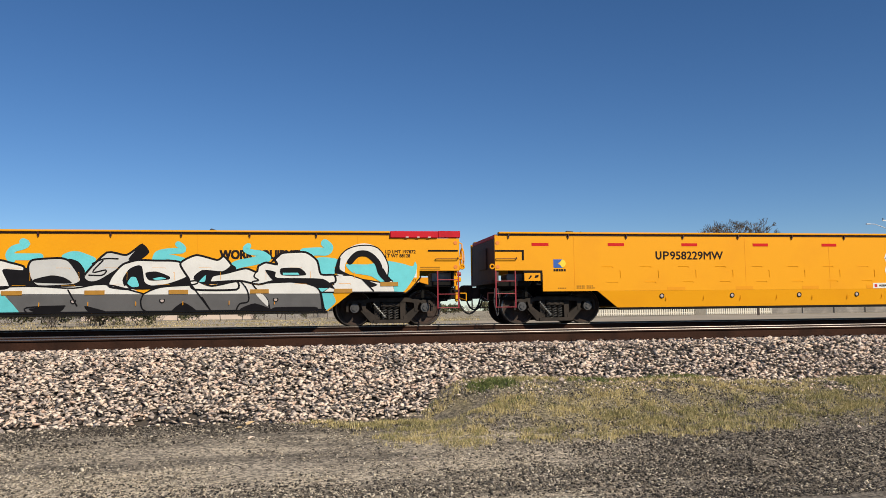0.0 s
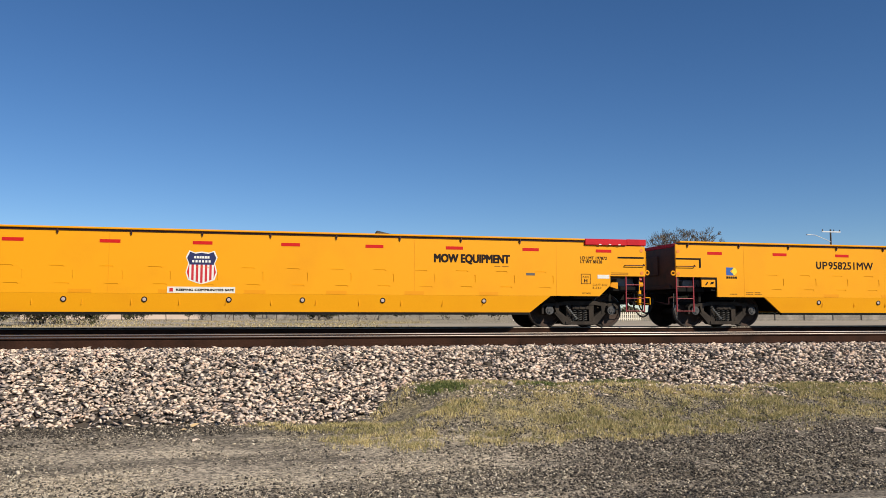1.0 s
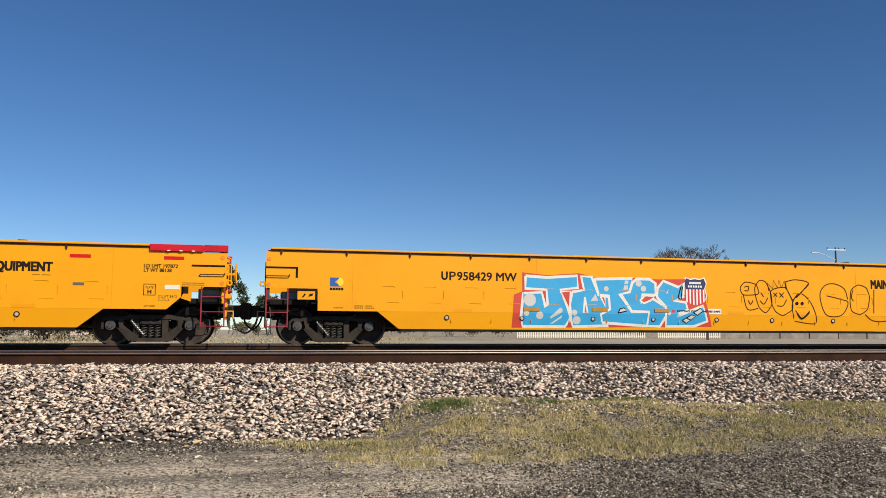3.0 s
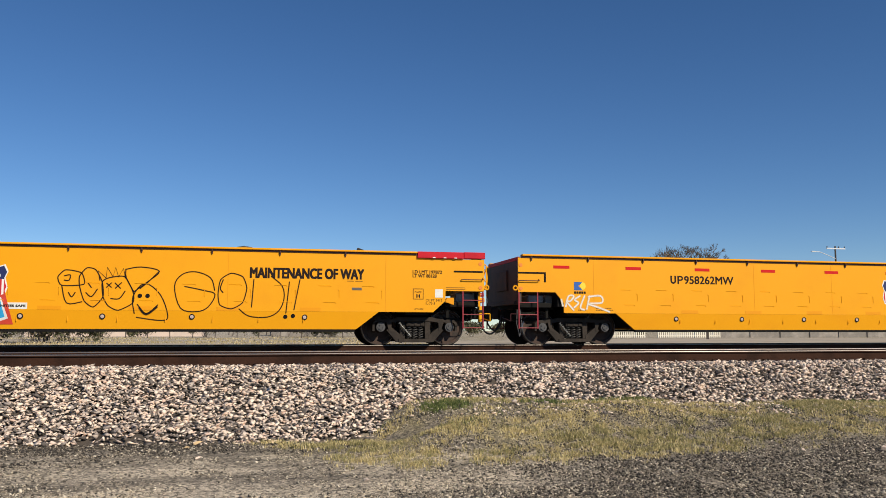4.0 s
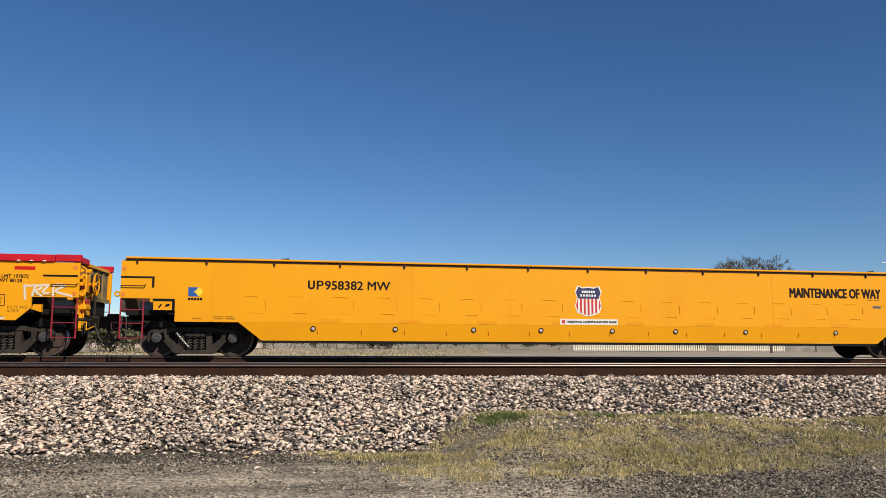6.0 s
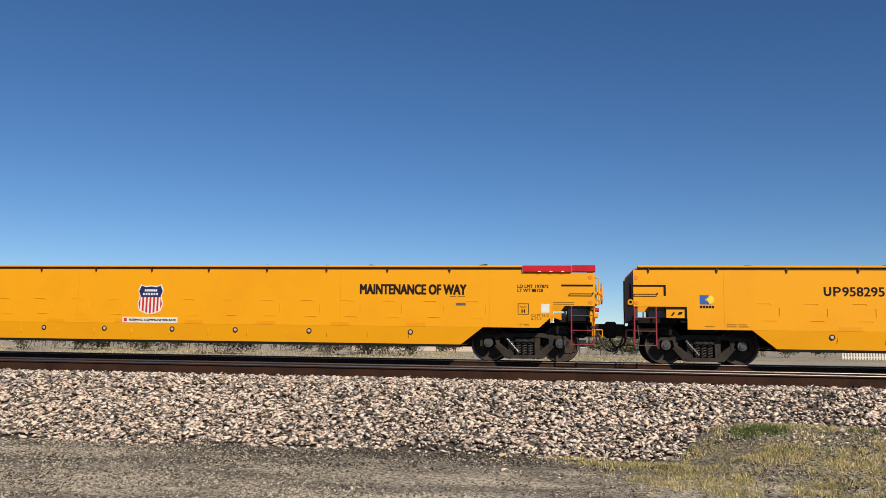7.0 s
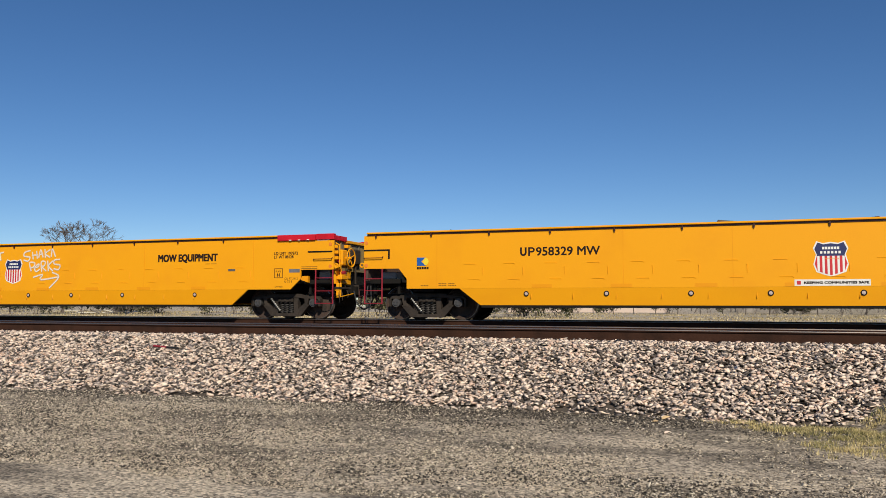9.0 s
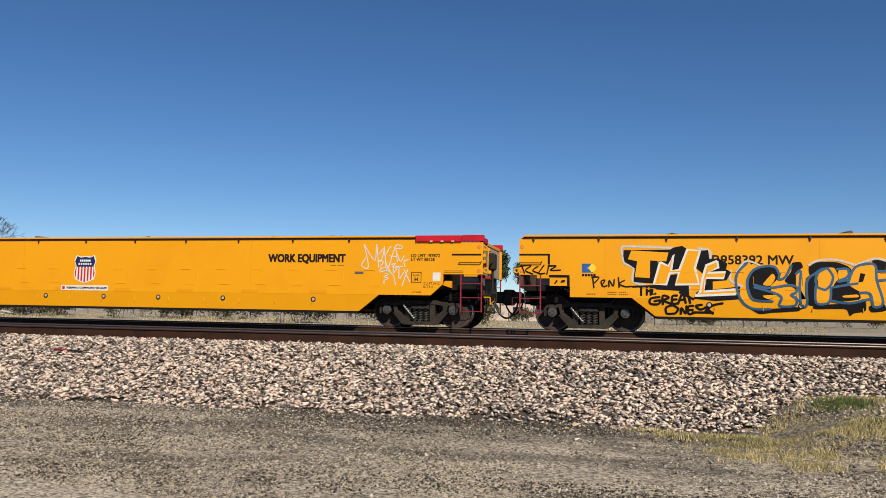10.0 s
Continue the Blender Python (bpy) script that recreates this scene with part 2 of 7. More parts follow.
    here = nt.nodes.new("ShaderNodeMapRange")       # the plain beyond the tracks is clean
    here.inputs["From Min"].default_value, here.inputs["From Max"].default_value = 30, 24
    nt.links.new(pos.outputs["Y"], here.inputs["Value"])
    near = nt.nodes.new("ShaderNodeMath")
    near.operation = "MULTIPLY"
    nt.links.new(cut.outputs["Result"], near.inputs[0]), nt.links.new(here.outputs["Result"], near.inputs[1])
    nt.links.new(near.outputs["Value"], mix.inputs["Factor"])
    vor = nt.nodes.new("ShaderNodeTexVoronoi")
    vor.inputs["Scale"].default_value = 38
    nt.links.new(co.outputs["Object"], vor.inputs["Vector"])
    sep = nt.nodes.new("ShaderNodeSeparateColor")
    nt.links.new(vor.outputs["Color"], sep.inputs["Color"])
    rng2 = nt.nodes.new("ShaderNodeMapRange")
    rng2.inputs["To Min"].default_value, rng2.inputs["To Max"].default_value = 0.3, 1.75
    nt.links.new(sep.outputs["Red"], rng2.inputs["Value"])
    speck = nt.nodes.new("ShaderNodeHueSaturation")
    nt.links.new(thatch.outputs["Result"], speck.inputs["Color"])
    nt.links.new(rng2.outputs["Result"], speck.inputs["Value"])
    nt.links.new(speck.outputs["Color"], bsdf.inputs["Base Color"])
    bump = nt.nodes.new("ShaderNodeBump")
    bump.inputs["Strength"].default_value, bump.inputs["Distance"].default_value = 0.5, 0.02
    bump.invert = True
    nt.links.new(vor.outputs["Distance"], bump.inputs["Height"])
    nt.links.new(bump.outputs["Normal"], bsdf.inputs["Normal"])


cinders(GROUND)
xs = np.concatenate([[-2500, -900, -400, -200, -110, -70, -45, -30], np.arange(-22, 22.1, 0.4), [30, 45, 70, 110, 200, 400, 900, 2500]])
ys = np.concatenate([[-1500, -300, -80, -20, -4, 2], np.arange(5, 26.1, 0.3), [30, 36, 45, 60, 80, 110, 160, 260, 500, 1200, 3500]])
gx, gy = np.meshgrid(xs, ys)
gz = soil(gx, gy)
gz = gz + lump(gx, gy) * ((np.abs(gx) < 25) & (gy > 4) & (gy < 27))
verts = np.stack([gx, gy, gz], -1).reshape(-1, 3)
w = len(xs)
faces = [(r * w + c, r * w + c + 1, (r + 1) * w + c + 1, (r + 1) * w + c) for r in range(len(ys) - 1) for c in range(w - 1)]
gme = bpy.data.meshes.new("ground")
gme.from_pydata(verts.tolist(), [], faces)
gme.materials.append(GROUND)
gme.shade_smooth()
ground = tagged(new("ground", gme), "brown gravel and dry dirt ground beside the tracks", "ground", kind="structure")

BED = material("ballast_bed", (0.085, 0.068, 0.054), 0.95, 0, 0.4, 3, 40, 0.8)
bm = bmesh.new()
prof_y = [10.0, 10.2, 12.35, 12.75, 15.4, 16.4, 18.6, 19.6, 22.6, 25.6, 25.9]
prof = [(y, float(ballast_z(y)) - (0.05 if 10.1 < y < 25.7 else 0.4)) for y in prof_y]
bx = [-400, -60, -24, 24, 60, 400]
rows = [[bm.verts.new((x, y, z)) for y, z in prof] for x in bx]
for a, b in zip(rows[:-1], rows[1:]):
    for i in range(len(prof) - 1):
        bm.faces.new((a[i], b[i], b[i + 1], a[i + 1]))
bed = part("ballast_bed", bm, BED)
tagged(bed, "packed crushed stone bed under two parallel tracks", "ballast", kind="structure")


def stone_shapes(count, seed, corners, flat):
    """Angular chips: hulls of a few points, as (points, triangles)."""
    rnd = random.Random(seed)
    shapes = []
    for _ in range(count):
        b = bmesh.new()
        for _ in range(corners):
            v = Vector((rnd.gauss(0, 1), rnd.gauss(0, 1), rnd.gauss(0, 1))).normalized()
            b.verts.new((v.x * rnd.uniform(0.8, 1.25), v.y * rnd.uniform(0.6, 1.0), v.z * flat * rnd.uniform(0.75, 1.25)))
        bmesh.ops.convex_hull(b, input=b.verts)
        for v in [v for v in b.verts if not v.link_faces]:
            b.verts.remove(v)
        bmesh.ops.triangulate(b, faces=b.faces)
        b.verts.index_update()
        shapes.append((np.array([v.co[:] for v in b.verts]), np.array([[v.index for v in f.verts] for f in b.faces])))
        b.free()
    return shapes


SHAPES = stone_shapes(36, 5, 7, 0.38)
CHIPS = stone_shapes(24, 6, 6, 0.55)


def scatter(name, places, sizes, mat, label, category, seed, shapes=SHAPES, tilt=0.30):
    """Stones of many shapes at the places, one mesh."""
    rng = np.random.default_rng(seed)
    P, S = np.array(places), np.array(sizes)
    n = len(P)
    ax, ay, az = rng.normal(0, tilt, n), rng.normal(0, tilt, n), rng.uniform(0, 6.283, n)
    cx, sx, cy, sy, cz, sz_ = np.cos(ax), np.sin(ax), np.cos(ay), np.sin(ay), np.cos(az), np.sin(az)
    R = np.empty((n, 3, 3))
    R[:, 0] = np.stack([cz * cy, cz * sy * sx - sz_ * cx, cz * sy * cx + sz_ * sx], 1)
    R[:, 1] = np.stack([sz_ * cy, sz_ * sy * sx + cz * cx, sz_ * sy * cx - cz * sx], 1)
    R[:, 2] = np.stack([-sy, cy * sx, cy * cx], 1)
    pick = rng.integers(len(shapes), size=n)
    vs, fs, off = [], [], 0
    for k, (v, f) in enumerate(shapes):
        sel = np.where(pick == k)[0]
        w = np.einsum("nij,vj->nvi", R[sel], v) * S[sel][:, None, None] + P[sel][:, None, :]
        vs.append(w.reshape(-1, 3))
        fs.append((f[None] + (np.arange(len(sel)) * len(v))[:, None, None] + off).reshape(-1, 3))
        off += len(sel) * len(v)
    me = bpy.data.meshes.new(name)
    V, F = np.concatenate(vs), np.concatenate(fs)
    me.vertices.add(len(V))
    me.vertices.foreach_set("co", V.astype(np.float32).ravel())
    me.loops.add(len(F) * 3)
    me.loops.foreach_set("vertex_index", F.astype(np.int32).ravel())
    me.polygons.add(len(F))
    me.polygons.foreach_set("loop_start", np.arange(0, len(F) * 3, 3, dtype=np.int32))
    me.update(calc_edges=True)
    me.materials.append(mat)
    ob = new(name, me)
    return tagged(ob, label, category, kind="stuff")


STONE = island_ramp(material("crushed_granite", (0.5, 0.45, 0.4), 0.9, 0, 0.16, 30, 120, 0.2, random_value=0.16, island=True),
                    [(0.72, 0.567, 0.46), (0.80, 0.650, 0.53), (0.16, 0.134, 0.117), (0.70, 0.495, 0.385), (0.50, 0.407, 0.34), (0.86, 0.713, 0.585), (0.10, 0.083, 0.073),
                     (0.76, 0.582, 0.47), (0.29, 0.242, 0.215), (0.82, 0.669, 0.54), (0.42, 0.349, 0.30), (0.78, 0.621, 0.505), (0.12, 0.102, 0.09)])
rng = np.random.default_rng(11)
n = 84000
x, y = rng.uniform(-20, 14, n), rng.uniform(10.0, 12.95, n)
ragged = 10.42 + 0.5 * vnoise(x * 1.1, x * 0, 61) + 0.25 * vnoise(x * 3.7, x * 0, 62)       # uneven foot of the heap
keep = (ballast_z(y) > soil(x, y) - 0.03) & ((y > ragged) | (rng.random(n) < 0.22)) & (rng.random(n) < 1 - 0.22 * smooth01((x - 1.5) / 2.5))
x, y = x[keep], y[keep]
pl = np.stack([x, y, ballast_z(y) - 0.030 + 0.060 * rng.random(len(x))], 1)
sz = (0.027 + 0.045 * rng.random(len(x)) ** 1.7) * (1 - 0.10 * smooth01((x - 1.5) / 2.5))
x = rng.uniform(-22, 18, 7000)
y = np.where(rng.random(7000) < 0.5, rng.uniform(13.45, 14.65, 7000), rng.uniform(14.95, 20.1, 7000))
pl = np.concatenate([pl, np.stack([x, y, ballast_z(y) - 0.02], 1)])
sz = np.concatenate([sz, rng.uniform(0.03, 0.055, 7000)])
x, y = rng.uniform(1.4, 12.0, 1500), 11.75 - 1.5 * rng.random(1500) ** 1.8
pl = np.concatenate([pl, np.stack([x, y, soil(x, y) + lump(x, y) + 0.01], 1)])      # strays on the grassy bank
sz = np.concatenate([sz, rng.uniform(0.022, 0.05, 1500)])
ballast = scatter("ballast_stone", pl, sz, STONE, "pale cream-grey crushed granite ballast stones heaped beside the rails", "ballast", 21, SHAPES, 0.34)

# ---- rails and ties ----
PROFILE = [(-0.075, 0.0), (0.075, 0.0), (0.075, 0.012), (0.012, 0.035), (0.009, 0.14), (0.036, 0.153), (0.036, 0.172), (0.0345, 0.1785), (0.030, 0.1835),
           (0.022, 0.1865), (0.0, 0.1880), (-0.022, 0.1865), (-0.027, 0.1852), (-0.031, 0.1828), (-0.0338, 0.1795), (-0.0355, 0.1758), (-0.036, 0.171), (-0.036, 0.153), (-0.009, 0.14), (-0.012, 0.035),
           (-0.075, 0.012)]


def rail(y):
    bm = bmesh.new()
    a = [bm.verts.new((-400, p, z)) for p, z in PROFILE]
    b = [bm.verts.new((400, p, z)) for p, z in PROFILE]
    n = len(PROFILE)
    for i in range(n):
        f = bm.faces.new((a[i], b[i], b[(i + 1) % n], a[(i + 1) % n]))
        f.material_index = 1 if 9 <= i <= 15 else 0
    ob = part("rail", bm, [RAIL_RUST, RAIL_HEAD], at=pose(0, y, RAIL_Z - 0.187))
    return tagged(ob, "rust-brown steel rail with a polished running surface", "rail", "rails of the two tracks", "structure")


for y in (NEAR_Y - 0.75, NEAR_Y + 0.75, TRAIN_Y - 0.75, TRAIN_Y + 0.75):
    rail(y)

bm = bmesh.new()
box(bm, -0.115, 0.115, -1.3, 1.3, -0.17, 0.0, 0.012)
tie_mesh = mesh_of(bm, "tie", TIE)
bm = bmesh.new()
box(bm, -0.09, 0.09, -0.17, 0.17, -0.002, 0.014)
for dx, dy in ((-0.05, -0.11), (0.05, 0.11), (-0.05, 0.10), (0.05, -0.10)):
    box(bm, dx - 0.018, dx + 0.018, dy - 0.02, dy + 0.02, 0.012, 0.05)
plate_mesh = mesh_of(bm, "tie_plate", RAIL_RUST)
for y0, x0, x1 in ((NEAR_Y, -24, 20), (TRAIN_Y, -34, 30)):
    x = x0
    while x < x1:
        t = tagged(new("railway_tie", tie_mesh), "dark creosoted wooden railway tie sunk in the ballast", "railway tie", "ties under the rails")
        t.matrix_basis = pose(x + random.uniform(-0.03, 0.03), y0, RAIL_Z - 0.187 - 0.014, 0, 0, random.uniform(-1, 1))
        for dy in (-0.75, 0.75):
            part("tie_plate", plate_mesh, None, t, "rusty steel tie plate with spikes", pose(0, dy, 0))
        x += 0.52

# ---- rail car ----
# local frame: x from the car's left end, y = 0 on the centre line, z = 0 on the rail top
OUTLINE = [(0.0, 1.37), (1.02, 1.37), (1.25, 1.09), (1.25, 0.83), (2.72, 0.83)]
SIDE = OUTLINE + [(CAR - x, z) for x, z in ((2.72, 0.83), (1.34, 0.83), (1.02, 1.12), (1.02, 1.37), (0.0, 1.37))]
LOW = [(2.72, 0.83), (3.27, 0.40), (CAR - 3.27, 0.40), (CAR - 2.72, 0.83)]


def low_y(z):
    """How far the lower skirt leans in."""
    return 0.06 * (0.83 - z) / 0.43 if z < 0.83 else 0.0


def side_panel(sign):
    """Outer sheet with its inward leaning skirt; sign -1 faces the camera."""
    bm = bmesh.new()
    yo, yi = sign * HALF, sign * (HALF - 0.05)
    slab(bm, SIDE + [(CAR, 2.185), (21.19, 2.185), (21.19, 2.262), (0.0, 2.262)], yo, yi)
    lean = 0.06
    lo = [(2.72, yo, 0.828), (CAR - 2.72, yo, 0.828), (CAR - 3.27, yo - sign * lean, 0.40), (3.27, yo - sign * lean, 0.40)]
    a = [bm.verts.new(p) for p in lo]
    b = [bm.verts.new((x, y - sign * 0.05, z)) for x, y, z in lo]
    bm.faces.new(a), bm.faces.new(b[::-1])
    for i in range(4):
        bm.faces.new((a[i], b[i], b[(i + 1) % 4], a[(i + 1) % 4]))
    return bm


def wheelset_mesh():
    bm = bmesh.new()
    for s in (-1, 1):
        prof = [(0.09, 0.75 + 0.045), (0.12, 0.795), (0.14, 0.76), (0.30, 0.745), (0.36, 0.75), (0.385, 0.79), (0.436, 0.79), (0.452, 0.784), (0.457, 0.73),
                (0.462, 0.70), (0.482, 0.69), (0.478, 0.665), (0.38, 0.66), (0.36, 0.70), (0.14, 0.71), (0.12, 0.65), (0.09, 0.65)]
        k = len(bm.faces)
        lathe(bm, [(r, s * a) for r, a in prof], 36)
        bm.faces.ensure_lookup_table()
        for f in bm.faces[k + 36 * 6:k + 36 * 9]:
            f.material_index = 1
        for j in range(3):      # chalk and grease marks, casting pads
            a = j * 2.1 + 0.4
            box(bm, -0.05, 0.05, s * 0.748, s * 0.756, 0.20, 0.27, m=Matrix.Rotation(a, 4, "Y"), mat=0)
    rod(bm, (0, -1.0, 0), (0, 1.0, 0), 0.085, 14)
    for s in (-1, 1):
        rod(bm, (0, s * 0.98, 0), (0, s * 1.13, 0), 0.115, 14, mat=2)
        rod(bm, (0, s * 1.13, 0), (0, s * 1.15, 0), 0.075, 10, mat=2)
        for j in range(3):
            a = j * 2.094
            rod(bm, (0.05 * math.cos(a), s * 1.15, 0.05 * math.sin(a)), (0.05 * math.cos(a), s * 1.17, 0.05 * math.sin(a)), 0.016, 6, mat=2)
    return mesh_of(bm, "wheelset", [WHEEL, TREAD, CAP])


def side_frame_mesh():
    bm = bmesh.new()
    y0, y1 = -1.10, -0.92
    slab(bm, [(-0.62, 0.66), (-0.45, 0.71), (0.45, 0.71), (0.62, 0.66), (0.60, 0.575), (0.42, 0.60), (-0.42, 0.60), (-0.60, 0.575)], y0, y1)
    for s in (-1, 1):
        # pedestal over the bearing
        slab(bm, [(s * x, z) for x, z in ((1.10, 0.36), (1.10, 0.56), (1.02, 0.64), (0.60, 0.672), (0.58, 0.57), (0.70, 0.575), (1.00, 0.575), (1.04, 0.54), (1.04, 0.36))], y0, y1)
        slab(bm, [(s * x, z) for x, z in ((0.74, 0.58), (0.68, 0.36), (0.62, 0.36), (0.60, 0.60))], y0, y1)
        # slanting tension arm
        slab(bm, [(s * x, z) for x, z in ((0.74, 0.38), (0.62, 0.46), (0.34, 0.24), (0.34, 0.06), (0.48, 0.08))], y0 + 0.01, y1)
        # column beside the springs
        slab(bm, [(s * x, z) for x, z in ((0.40, 0.60), (0.25, 0.60), (0.26, 0.16), (0.39, 0.16))], y0 + 0.02, y1)
        box(bm, s * 0.88 - 0.10, s * 0.88 + 0.10, y0 - 0.02, y1, 0.545, 0.60, 0.01)
    slab(bm, [(-0.42, 0.07), (0.42, 0.07), (0.42, 0.16), (-0.42, 0.16)], y0 - 0.02, y1 + 0.03)
    box(bm, -0.24, 0.24, y0 - 0.03, y1, 0.47, 0.58, 0.02)
    for k in (-0.16, 0.0, 0.16):
        box(bm, k - 0.035, k + 0.035, y0 - 0.045, y0 - 0.02, 0.49, 0.56, 0.008)
    bmesh.ops.bevel(bm, geom=[e for e in bm.edges if e.calc_length() > 0.12 and abs(e.verts[0].co.y - e.verts[1].co.y) < 0.001], offset=0.006, segments=1, affect="EDGES")
    return mesh_of(bm, "side_frame", GRIME)


WHEELSET, SIDE_FRAME = wheelset_mesh(), side_frame_mesh()
bm = bmesh.new()
coil(bm, 0, 0, 0.16, 0.47, 0.062, 0.017, 5)
SPRING_MESH = mesh_of(bm, "spring", SPRING, True)
bm = bmesh.new()
rod(bm, (-0.42, -1.16, 0.56), (-0.14, -1.16, 0.24), 0.012, 8)
for k in range(8):
    f = k / 7
    c = Vector((-0.42 + 0.28 * f, -1.16, 0.56 - 0.32 * f))
    d = Vector((0.28, 0, -0.32)).normalized()
    rod(bm, c - d * 0.012, c + d * 0.010, 0.036, 10)
LINK_MESH = mesh_of(bm, "brake_spring", BRIGHT)
TRUCKS = (1.68, CAR - 1.72)


def truck(parent, x):
    """Three-piece freight truck: bolster, brake rigging, side frames, springs, two wheelsets."""
    bm = bmesh.new()
    box(bm, -0.21, 0.21, -1.05, 1.05, 0.47, 0.66, 0.02)
    tr = part("truck", bm, GRIME, parent, "grimy grey cast-steel truck", pose(x, 0, 0))
    bm = bmesh.new()
    box(bm, -0.30, 0.30, -0.35, 0.35, 0.655, 0.75, 0.02)
    part("centre_plate", bm, UNDER, tr)
    bm = bmesh.new()
    box(bm, -0.30, 0.30, -0.80, 0.80, 0.18, 0.468, 0.01)
    part("brake_rigging", bm, UNDER, tr, "dark brake rigging")
    for s in (-1, 1):
        bm = bmesh.new()
        box(bm, s * 0.40 - 0.07, s * 0.40 + 0.07, -0.85, 0.85, 0.22, 0.46, 0.01)
        part("brake_beam", bm, UNDER, tr)
    part("side_frame", SIDE_FRAME, None, tr)
    part("side_frame", SIDE_FRAME, None, tr, at=pose(0, 0, 0, 0, 0, 180))
    for sy in (-1.02, 1.02):
        for sx in (-0.15, 0.0, 0.15):
            part("spring", SPRING_MESH, None, tr, "coiled steel spring", pose(sx, sy, 0))
    part("brake_spring", LINK_MESH, None, tr, "bright slanting coil", pose(0, 0, 0))
    for sx in (-0.889, 0.889):
        part("wheelset", WHEELSET, None, tr, "rust-brown wheels on their axle", pose(sx, 0, WHEEL_R))
    return tr


def ladder_bm(x0, x1, y, z0, z1, rungs):
    bm = bmesh.new()
    for x in (x0, x1):
        box(bm, x - 0.016, x + 0.016, y - 0.012, y + 0.02, z0, z1, 0.003)
    for z in rungs:
        rod(bm, (x0, y, z), (x1, y, z), 0.011, 8)
    return bm


def build_car():
    car = tagged(new("rail_car"), "yellow low-sided gondola rail car rolling on the far track", "rail car", "cars of the train")
    for s in (-1, 1):
        part("side_panel", side_panel(s), YELLOW, car, "smooth yellow steel side sheet")
    # inner tub
    bm = bmesh.new()
    slab(bm, [(1.1, 2.1), (1.1, 1.0), (2.8, 0.95), (3.4, 0.46), (CAR - 3.4, 0.46), (CAR - 2.8, 0.95), (CAR - 1.1, 1.0), (CAR - 1.1, 2.1), (CAR - 1.16, 2.1),
              (CAR - 1.16, 1.06), (CAR - 2.8, 1.01), (CAR - 3.4, 0.52), (3.4, 0.52), (2.8, 1.01), (1.16, 1.06), (1.16, 2.1)], -HALF + 0.06, HALF - 0.06)
    part("tub_floor", bm, UNDER, car, "dark steel tub floor and bulkheads")
    bm = bmesh.new()
    box(bm, -0.12, CAR + 0.12, -0.28, 0.28, 0.70, 0.93)
    box(bm, 0.05, 1.2, -0.9, 0.9, 0.93, 0.97)
    box(bm, CAR - 1.2, CAR - 0.05, -0.9, 0.9, 0.93, 0.97)
    for x in TRUCKS:
        box(bm, x - 0.3, x + 0.3, -1.38, 1.38, 0.76, 0.95)
    part("centre_sill", bm, UNDER, car, "black centre sill and body bolsters")
    bm = bmesh.new()
    box(bm, 3.3, CAR - 3.3, -HALF + 0.055, -HALF + 0.14, 0.335, 0.397)
    box(bm, 3.3, CAR - 3.3, HALF - 0.14, HALF - 0.07, 0.345, 0.398)
    part("bottom_chord", bm, UNDER, car, "black bottom edge")
    # top rail: a projecting lip, its shadow gap painted as a dark red strip, brackets
    for s in (-1, 1):
        bm = bmesh.new()
        y0, y1 = s * (HALF + 0.075), s * (HALF - 0.12)
        box(bm, 0.10, 21.19, y0, y1, 2.305, 2.350, 0.008)
        part("top_rail", bm, YELLOW, car, "yellow top rail")
        bm = bmesh.new()
        box(bm, 0.10, 21.19, s * (HALF + 0.022), s * (HALF - 0.10), 2.264, 2.303)
        part("rail_angle", bm, RED_DARK, car, "dark red strip with the shadow under the top rail painted in")
        # hinged red section at the right end
        bm = bmesh.new()
        box(bm, 21.20, 22.40, s * (HALF + 0.06), s * (HALF - 0.10), 2.19, 2.355, 0.01)
        box(bm, 22.41, CAR + 0.02, s * (HALF + 0.04), s * (HALF - 0.10), 2.20, 2.365, 0.01)
        part("end_rail", bm, RED, car, "red painted end of the top rail")
        if s < 0:
            for x in (21.62, 21.90, 22.18):
                bm = bmesh.new()
                box(bm, x - 0.035, x + 0.035, -HALF - 0.075, -HALF - 0.05, 2.195, 2.215)
                part("latch", bm, WHITE, car, "small white latch")
    bm = bmesh.new()
    box(bm, -0.014, 0.014, -0.05, 0.0, 0.0, 0.068)
    slab(bm, [(-0.022, 0.0), (0.022, 0.0), (0.008, -0.055), (-0.008, -0.055)], -0.03, 0.0)
    bracket = mesh_of(bm, "rail_bracket", RED_DARK)
    for k in range(13):
        x = 0.36 + k * 1.586
        if x < 21.1:
            part("rail_bracket", bracket, None, car, "", pose(x, -HALF - 0.001, 2.235))
    # end walls, one lit and yellow, one with its shade painted in as brown
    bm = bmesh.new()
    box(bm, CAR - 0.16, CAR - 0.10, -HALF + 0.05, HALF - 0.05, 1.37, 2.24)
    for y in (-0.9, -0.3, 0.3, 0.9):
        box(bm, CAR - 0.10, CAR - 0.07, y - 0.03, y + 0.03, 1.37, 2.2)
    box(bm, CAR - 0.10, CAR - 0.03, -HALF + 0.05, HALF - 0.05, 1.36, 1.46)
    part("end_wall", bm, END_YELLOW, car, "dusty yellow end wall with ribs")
    bm = bmesh.new()
    box(bm, CAR - 0.155, CAR - 0.125, -HALF + 0.12, HALF - 0.12, 0.98, 1.36)
    part("lower_bulkhead", bm, UNDER, car, "black bulkhead below the end wall")
    bm = bmesh.new()
    box(bm, CAR - 0.12, CAR - 0.03, -HALF + 0.105, -0.62, 2.20, 2.335, 0.01)
    part("end_cap", bm, RED, car, "red top of the end wall")
    bm = bmesh.new()
    box(bm, CAR - 0.12, CAR - 0.04, -0.615, HALF - 0.105, 2.16, 2.245, 0.01)
    part("end_beam", bm, YELLOW, car, "yellow top beam of the end wall")
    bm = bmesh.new()
